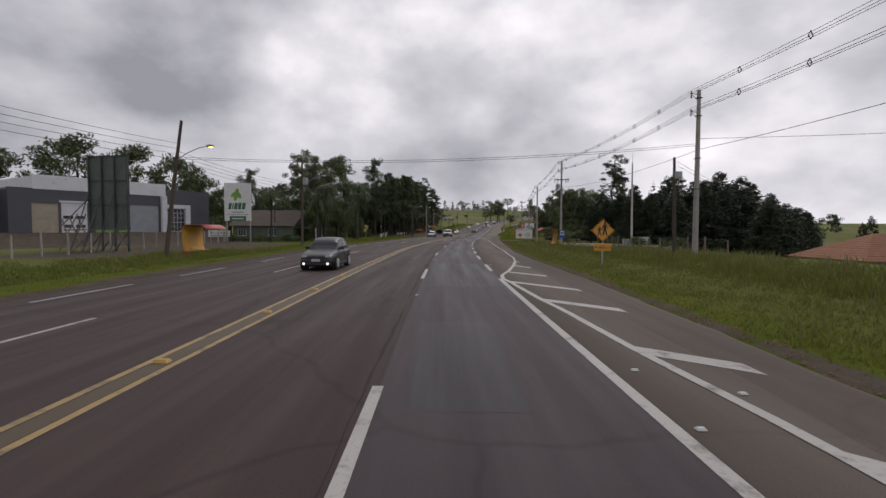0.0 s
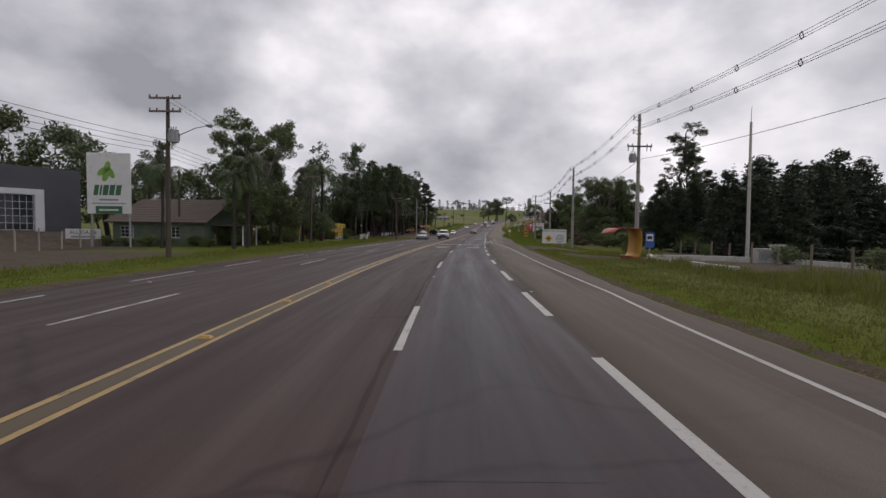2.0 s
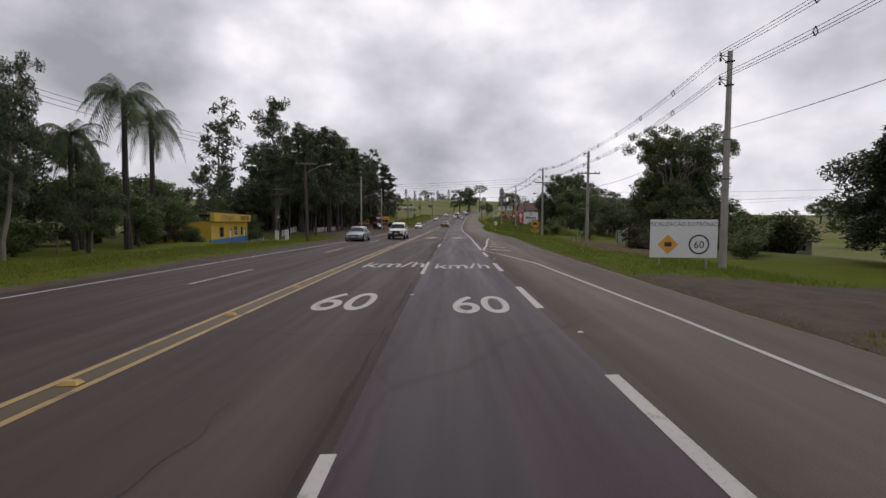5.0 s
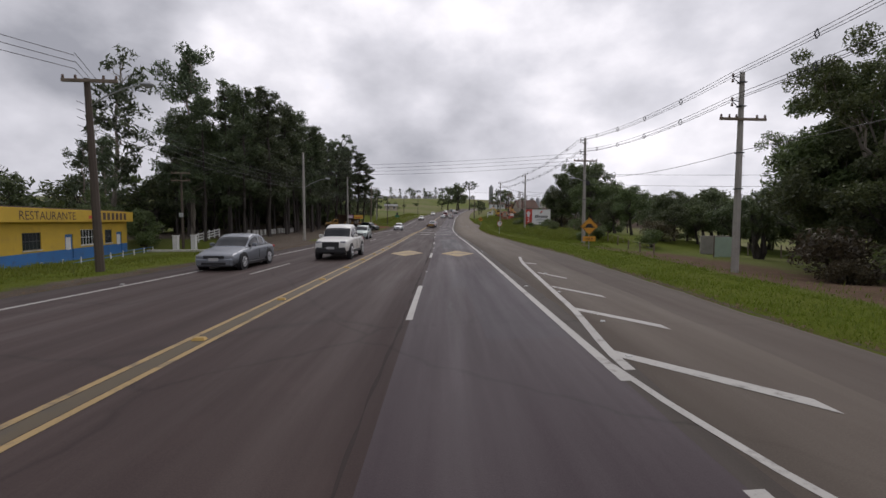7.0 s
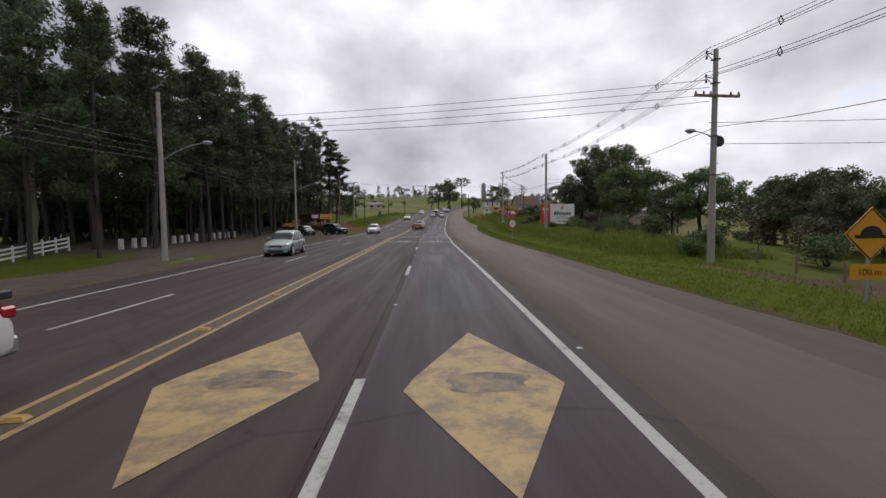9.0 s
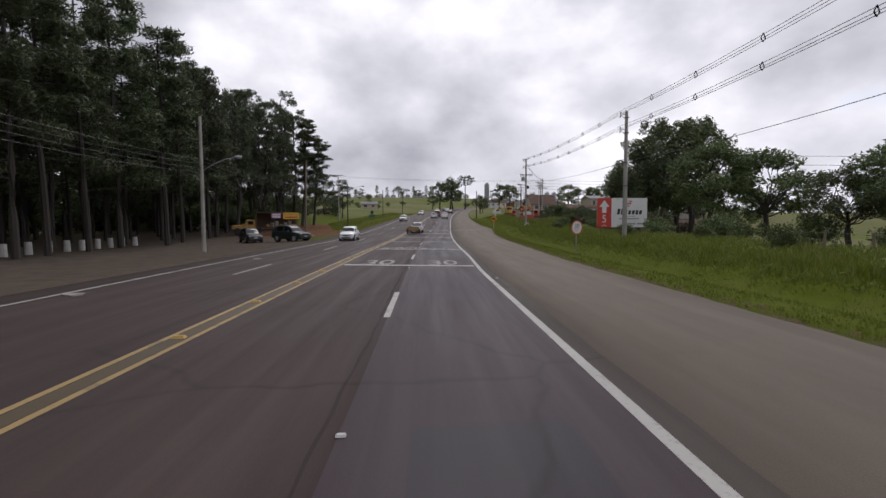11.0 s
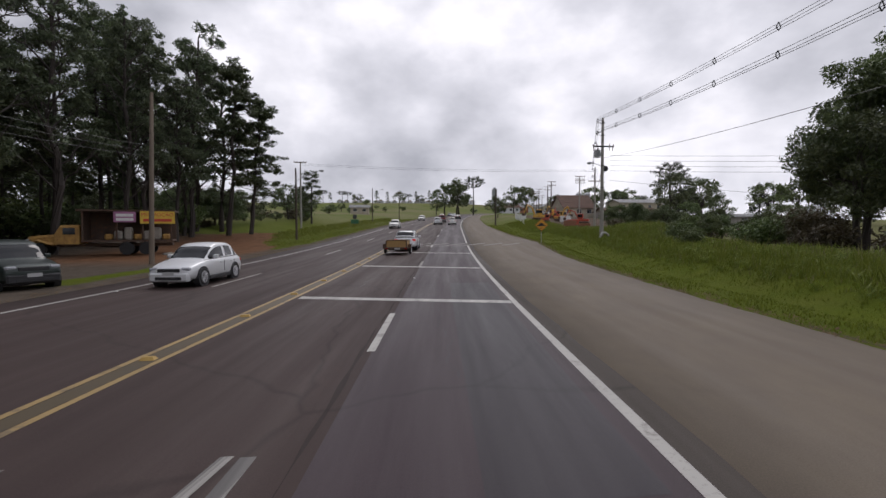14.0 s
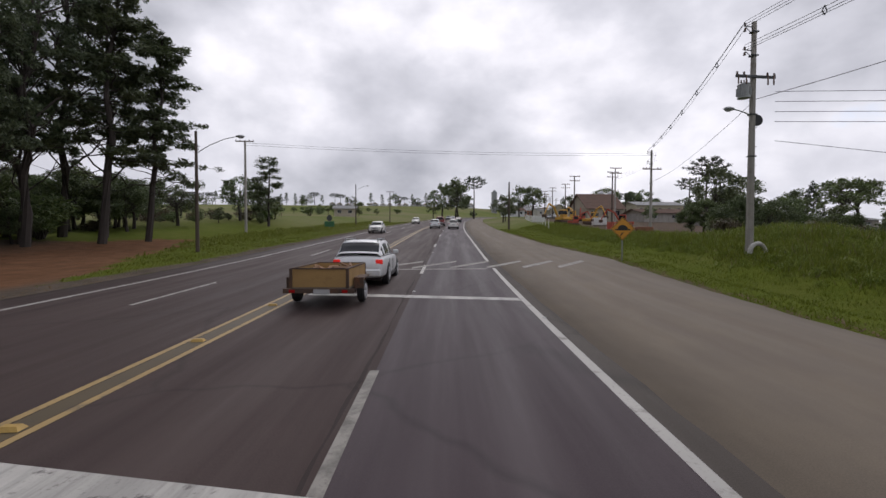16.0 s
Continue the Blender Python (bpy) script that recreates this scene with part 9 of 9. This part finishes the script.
def car(kind, x, y, turn, paint, name, label, group="", lit=False, braking=False, rack=False, sunroof=False, drop=0.0):
    """A road vehicle; local +y is its nose. turn 0 drives away along +y."""
    s = SHAPES[kind]
    l, w, low = s["l"], s["w"], s["low"]
    g = ground_at(x, y) + (0.03 if abs(x - float(line(y)) + 1) < 10.2 else 0.0)
    top = empty(name, pose(x, y, g, 0, 0, turn), label, "car" if kind != "pickup" else "pickup", group)
    flip = lambda v: l / 2 - v                                   # distance from the nose to local y
    rings = []
    for v, z in s["sh"]:
        taper = 1 - 0.16 * max(0, 1 - v / 0.5) ** 2 - 0.10 * max(0, 1 - (l - v) / 0.4) ** 2
        rings.append(body_ring(flip(v), w * taper, low + (0.10 if v < 0.05 or v > l - 0.05 else 0), z))
    body = part("body", loft(rings), paint, top, smooth=True)
    soft = body.modifiers.new("soft", "SUBSURF")
    soft.levels = soft.render_levels = 2
    sheets, mid_ = cabin(s, w, flip, sunroof)
    for name_, bm in sheets:
        part(name_ or "roof", bm, CAR_GLASS if name_ else paint, top, "dark tinted glass" if name_ else "", True)
    for side in (-1, 1):
        belt = [(side * (w * 0.90 if 0 < i < len(s["cab"]) - 1 else w * 0.85), flip(v), z0 + 0.005) for i, (v, z0, z1) in enumerate(s["cab"])]
        bm = bmesh.new()
        tube(bm, belt, [0.014] * len(belt), 5)
        part("belt_trim", bm, TRIM_BLACK, top)
        mirror = part("mirror", boxed(side * (w * 0.92 + 0.10) - 0.10, side * (w * 0.92 + 0.10) + 0.10, flip(s["cab"][0][0] + 0.55) - 0.06, flip(s["cab"][0][0] + 0.55) + 0.06, s["cab"][0][1] + 0.04, s["cab"][0][1] + 0.19, 0.03), paint, top)
        for v in ((1.95, 2.9) if l > 4.2 else (1.9, 2.75)):
            part("door_handle", boxed(side * w * 1.0 - 0.02, side * w * 1.0 + 0.02, flip(v + 0.22) - 0.09, flip(v + 0.22) + 0.09, s["cab"][1][1] - 0.17, s["cab"][1][1] - 0.13), paint, top)
            part("door_seam", boxed(side * w * 1.0 - 0.008, side * w * 1.0 + 0.004, flip(v + 0.42) - 0.006, flip(v + 0.42) + 0.006, low + 0.2, s["cab"][1][1] - 0.10), TRIM_BLACK, top)
        part("sill_trim", boxed(side * w * 0.95 - 0.05, side * w * 0.95 + 0.03, flip(s["ax"][1]) + s["r"] + 0.1, flip(s["ax"][0]) - s["r"] - 0.1, low - 0.04, low + 0.10, 0.02), TRIM_BLACK, top)
        for k, v in enumerate(s["ax"]):
            arch = part("wheel_arch", rods(((side * (w - 0.20), flip(v), s["r"]), (side * (w + 0.002), flip(v), s["r"]), s["r"] + 0.065, s["r"] + 0.065, 22)), TRIM_BLACK, top)
            wheel(top, side * (w - 0.10), flip(v), s["r"], 0.215)
        nose, tail = s["sh"][1][1], s["sh"][-2][1]
        part("headlamp", boxed(side * w * 0.66 - 0.15, side * w * 0.66 + 0.15, flip(0.22), flip(0.03), nose - 0.16, nose - 0.03, 0.04), LENS_CLEAR, top)
        if lit:
            part("fog_lamp", rods(((side * w * 0.66, flip(-0.02), low + 0.10), (side * w * 0.66, flip(-0.045), low + 0.10), 0.06, 0.055, 12)), HEAD_LIT, top)
        part("tail_lamp", boxed(side * w * 0.78 - 0.12, side * w * 0.78 + 0.12, flip(l - 0.02), flip(l - 0.25), tail - 0.24, tail - 0.09, 0.03), BRAKE_LIT if braking else LENS_RED, top)
        if rack:
            rail = part("roof_rail", rods(((side * w * 0.62, flip(mid_[0][0] + 0.15), mid_[0][2] + 0.07), (side * w * 0.62, flip(mid_[-1][0]), mid_[-1][2] + 0.07), 0.02, 0.02, 6)), STEEL, top)
            for v in (mid_[0][0] + 0.2, mid_[1][0] + 0.1, mid_[-1][0] - 0.05):
                part("rail_foot", boxed(side * w * 0.62 - 0.02, side * w * 0.62 + 0.02, flip(v) - 0.05, flip(v) + 0.05, mid_[1][2] - 0.06, mid_[1][2] + 0.06), STEEL, rail)
    part("air_intake", boxed(-w * 0.55, w * 0.55, flip(0.09), flip(-0.036), low + 0.04, low + 0.15, 0.01), TRIM_BLACK, top)
    part("grille", boxed(-w * 0.46, w * 0.46, flip(0.09), flip(-0.012), nose - (0.36 if kind == "pickup" else 0.19), nose - 0.07, 0.01), TRIM_BLACK, top)
    part("front_bumper", boxed(-w * 0.82, w * 0.82, flip(0.25), flip(-0.03), low - 0.02, low + 0.30, 0.06), paint if kind in ("hatch", "sedan", "wagon") else TRIM_BLACK, top)
    part("rear_bumper", boxed(-w * 0.86, w * 0.86, flip(l + 0.05), flip(l - 0.25), low + 0.06, low + 0.32, 0.05), paint if kind != "pickup" else STEEL, top)
    part("number_plate", boxed(-0.2, 0.2, flip(-0.034), flip(-0.022), low + 0.2, low + 0.32), PLATE, top)
    part("number_plate", boxed(-0.2, 0.2, flip(l + 0.062), flip(l + 0.05), low + 0.36, low + 0.48), PLATE, top)
    part("underbody", boxed(-w * 0.8, w * 0.8, flip(l - 0.3), flip(0.3), low - 0.06, low + 0.02), TRIM_BLACK, top)
    if kind == "pickup":
        z = s["sh"][4][1]
        bed = part("load_bed", boxed(-w * 0.78, w * 0.78, flip(l - 0.12), flip(3.72), z + 0.002, z + 0.02), TRIM_BLACK, top, "black load bed liner")
        for side in (-1, 1):
            part("bed_rail", boxed(side * w * 0.84 - 0.05, side * w * 0.84 + 0.05, flip(l - 0.05), flip(3.68), z - 0.02, z + 0.09, 0.02), TRIM_BLACK, bed)
    return top


def lane_turn(y):
    return -math.degrees(math.atan(float(line(y + 2) - line(y - 2)) / 4))


def on_road(kind, o, y, paint, name, label, oncoming=False, **more):
    return car(kind, float(line(y)) + o, y, lane_turn(y) + (180 if oncoming else 0), paint, name, label, **more)


on_road("wagon", -1.85, 207.9, PAINT_SILVER, "station_wagon", "silver station wagon with roof rails, brake lights lit", braking=True, rack=True, sunroof=True)


def trailer(o, y):
    """Ochre plywood box trailer loaded with scrap wood, drawbar to the car ahead."""
    x = float(line(y)) + o
    top = empty("box_trailer", pose(x, y, ground_at(x, y) + 0.03, 0, 0, lane_turn(y)), "ochre plywood box trailer loaded with scrap wood", "trailer")
    w, a, b, z0, z1 = 0.70, -1.2, 1.2, 0.50, 0.95
    part("floor", boxed(-w, w, a, b, z0 - 0.06, z0), WOOD_GREY, top)
    for name, x0, x1, y0, y1 in (("side_board", -w - 0.02, -w + 0.02, a, b), ("side_board", w - 0.02, w + 0.02, a, b), ("tail_board", -w + 0.021, w - 0.021, a, a + 0.035), ("head_board", -w + 0.021, w - 0.021, b - 0.035, b)):
        part(name, boxed(x0, x1, y0, y1, z0 + 0.002, z1, 0.004), PLYWOOD, top, "ochre plywood board")
    for sx in (-w, w):
        for sy in (a, b):
            part("corner_angle", boxed(sx - 0.035, sx + 0.035, sy - 0.03, sy + 0.03, z0 - 0.05, z1 + 0.015), RUST_DARK, top)
        part("top_rail", boxed(sx - 0.03, sx + 0.03, a + 0.031, b - 0.031, z1 + 0.001, z1 + 0.03), RUST_DARK, top)
        guard = part("mudguard", boxed(sx + (0.05 if sx > 0 else -0.30), sx + (0.30 if sx > 0 else -0.05), -0.62, 0.30, 0.66, 0.70, 0.01), RUST_DARK, top)
        part("guard_end", boxed(sx + (0.05 if sx > 0 else -0.30), sx + (0.30 if sx > 0 else -0.05), -0.66, -0.62, 0.42, 0.70), RUST_DARK, guard)
        wheel(top, sx + (0.17 if sx > 0 else -0.17), -0.15, 0.29, 0.18, 6)
    for sy in (a, b):
        part("top_rail", boxed(-w + 0.036, w - 0.036, sy - 0.02, sy + 0.02, z1 + 0.001, z1 + 0.03), RUST_DARK, top)
    part("rear_beam", boxed(-w - 0.18, w + 0.18, a - 0.09, a - 0.031, z0 - 0.14, z0 - 0.02, 0.01), RUST_DARK, top)
    part("axle", rods(((-w, -0.15, 0.29), (w, -0.15, 0.29), 0.035)), RUST_DARK, top)
    part("drawbar", rods(((-0.5, b, 0.42), (0, b + 1.1, 0.42), 0.035), ((0.5, b, 0.42), (0, b + 1.1, 0.42), 0.035)), RUST_DARK, top)
    part("number_plate", boxed(-0.12, 0.28, a - 0.105, a - 0.092, z0 - 0.16, z0 - 0.04), PLATE, top)
    for s in (-1, 1):
        part("tail_lamp", boxed(s * (w - 0.05) - 0.07, s * (w - 0.05) + 0.07, a - 0.11, a - 0.092, z0 - 0.12, z0 - 0.05), LENS_RED, top)
    rng = random.Random(3)
    pile = empty("scrap_wood", pose(x, y, ground_at(x, y) + 0.03, 0, 0, lane_turn(y)), "loose scrap wood filling the trailer", "wood")
    for k in range(46):
        px, py, pz, t, q = rng.uniform(-0.48, 0.48), rng.uniform(-0.9, 0.9), z0 + 0.05 + 0.40 * rng.random(), rng.uniform(0, math.pi), rng.uniform(-0.25, 0.35)
        hl = rng.uniform(0.12, 0.30)
        d = Vector((math.cos(t) * hl, math.sin(t) * hl, q * hl))
        part("wood_piece", rods((tuple(Vector((px, py, pz)) - d), tuple(Vector((px, py, pz)) + d), rng.uniform(0.03, 0.06), None, 5)), FIREWOOD, pile)


trailer(-2.1, 203.2)
on_road("hatch", -1.6, 268, PAINT_SILVER, "hatchback", "silver hatchback driving away in the inner lane")
on_road("hatch", 1.5, 266, PAINT_CARWHITE, "hatchback", "white hatchback driving away near the edge line")
on_road("pickup", -1.5, 282, PAINT_CARRED, "pickup_truck", "dark red pickup truck driving uphill")
on_road("sedan", 1.5, 318, PAINT_CARBLACK, "sedan_car", "black sedan driving uphill in the outer lane")
on_road("hatch", -1.6, 345, PAINT_SILVER, "hatchback", "distant silver hatchback driving uphill")
on_road("hatch", -5.05, 23.0, PAINT_CARBLACK, "hatchback", "black hatchback coming towards the camera with headlamps lit", True, lit=True)
on_road("sedan", -8.5, 112.2, PAINT_CARGREY, "sedan_car", "dark silver sedan coming along the outer lane", True)
on_road("pickup", -5.1, 117.5, PAINT_CARWHITE, "pickup_truck", "white double-cab pickup coming along the inner lane", True)
on_road("hatch", -8.2, 144, PAINT_CARGREEN, "hatchback", "grey-green hatchback coming along the outer lane", True)
on_road("hatch", -8.2, 188.5, PAINT_SILVER, "hatchback", "pale silver hatchback coming along the outer lane", True)
on_road("hatch", -8.2, 250, PAINT_CARWHITE, "hatchback", "white hatchback coming downhill", True)
on_road("hatch", -8.2, 300, PAINT_CARWHITE, "hatchback", "distant white hatchback coming downhill", True)
on_road("sedan", -5.2, 335, PAINT_CARWHITE, "sedan_car", "distant white sedan coming downhill", True)
on_road("hatch", -5.2, 372, PAINT_CARGREY, "hatchback", "distant grey hatchback at the bend", True)
car("hatch", -5.6, 188.9, -150, PAINT_CARBLACK, "hatchback", "black hatchback parked on bare earth in the lay-by")
car("suv", -1.1, 187.6, -126, PAINT_DARKGREEN, "off_road_car", "dark boxy off-road car parked on bare earth")
for k, (x, y, pnt) in enumerate(((66, 336, PAINT_SILVER), (70, 343, PAINT_CARWHITE), (74, 350, PAINT_CARRED), (78, 358, PAINT_SILVER), (88, 362, PAINT_CARWHITE), (94, 372, PAINT_CARGREY))):
    car("hatch", x, y, 60, pnt, "hatchback", "parked hatchback in a far roadside yard", group="cars in the far yard")


def old_truck(x, y, turn):
    """Derelict lorry, its bonnet towards local -x, with a covered stall on its bed."""
    top = empty("derelict_truck", pose(x, y, ground_at(x, y), 0, 0, turn), "rusty derelict lorry turned into a stall with banners", "truck")
    part("chassis", boxed(-3.6, 4.4, -0.45, 0.45, 0.62, 0.82, 0.02), RUST_DARK, top)
    bonnet = part("bonnet", loft([[(xx, -ww, 0.75), (xx, -ww, 1.25 + dz), (xx, -ww * 0.7, 1.42 + dz), (xx, ww * 0.7, 1.42 + dz), (xx, ww, 1.25 + dz), (xx, ww, 0.75)] for xx, ww, dz in ((-4.2, 0.62, -0.08), (-3.6, 0.72, 0.0), (-2.6, 0.82, 0.08))]), RUST, top, "faded yellow bonnet")
    for s in (-1, 1):
        part("wing", loft([[(-4.1, s * 0.98 - 0.22, 0.8), (-4.1, s * 0.98 + 0.2, 0.8), (-4.1, s * 0.98, 0.95)], [(-3.5, s * 0.98 - 0.24, 1.08), (-3.5, s * 0.98 + 0.22, 1.08), (-3.5, s * 0.98, 1.18)], [(-2.7, s * 0.98 - 0.2, 0.75), (-2.7, s * 0.98 + 0.2, 0.75), (-2.7, s * 0.98, 0.9)]]), RUST, top, "faded yellow wing")
        part("headlamp", rods(((-4.25, s * 0.62, 1.05), (-4.1, s * 0.62, 1.05), 0.12, 0.14, 12)), LENS_CLEAR, bonnet)
        part("wheel", rods(((-3.5, s * 0.86, 0.46), (-3.5, s * 1.1, 0.46), 0.46, 0.46, 18)), TYRE, top)
        for wx in (1.6, 2.8):
            part("wheel", rods(((wx, s * 0.74, 0.46), (wx, s * 1.12, 0.46), 0.46, 0.46, 18)), TYRE, top)
    cab = part("cab", loft([[(xx, -0.95, 0.8), (xx, -0.95, zz), (xx, -0.8, zz + 0.1), (xx, 0.8, zz + 0.1), (xx, 0.95, zz), (xx, 0.95, 0.8)] for xx, zz in ((-2.62, 1.5), (-2.3, 2.02), (-1.3, 2.06), (-1.2, 1.95))]), RUST, top, "faded yellow cab")
    for s in (-1, 1):
        part("cab_window", boxed(-2.15, -1.45, s * 0.955 - 0.012, s * 0.955 + 0.012, 1.48, 1.95), CAR_GLASS, cab)
    part("bed", boxed(-1.1, 4.5, -1.1, 1.1, 0.95, 1.08), RUST_DARK, top)
    part("back_panel", boxed(-1.1, 4.5, 0.9, 1.0, 1.08, 3.1), RUST_DARK, top, "dark plank back wall")
    part("end_panel", boxed(-1.1, -1.0, -0.9, 0.89, 1.08, 3.1), RUST_DARK, top)
    part("awning", boxed(-1.3, 4.7, -1.3, 1.1, 3.12, 3.24), RUST_DARK, top)
    for xx in (-1.0, 1.0, 2.6, 4.4):
        part("stall_post", boxed(xx - 0.05, xx + 0.05, -1.1, -1.0, 1.08, 3.12), RUST_DARK, top)
    for k in range(7):
        part("sack", boxed(0.2 + 0.6 * k, 0.7 + 0.6 * k, -0.9, -0.3, 1.08, 1.5 + 0.25 * ((k * 7) % 3), 0.1), LITTER if k % 3 else RUST, top)
    pink = part("banner", boxed(0.9, 2.25, -1.36, -1.34, 2.35, 3.1), surface("banner_pink", (0.34, 0.14, 0.26), 0.7, 0.12, 2, 30, 0.05), top, "pink cloth banner")
    for k in range(2):
        part("text_bar", boxed(1.05, 2.1, -1.372, -1.362, 2.45 + 0.3 * k, 2.65 + 0.3 * k), SIGN_WHITE, pink)
    yellow = part("banner", boxed(2.5, 4.7, -1.36, -1.34, 2.25, 3.15), surface("banner_yellow", (0.62, 0.42, 0.05), 0.7, 0.12, 2, 30, 0.05), top, "yellow cloth banner")
    lettering("PROMOÇÃO", 0.26, SIGN_RED, yellow, Matrix.Translation((3.6, -1.364, 2.78)) @ UPRIGHT)
    part("text_bar", boxed(2.7, 4.5, -1.372, -1.362, 2.4, 2.6), SIGN_RED, yellow)


old_truck(-8.6, 206.2, 17)
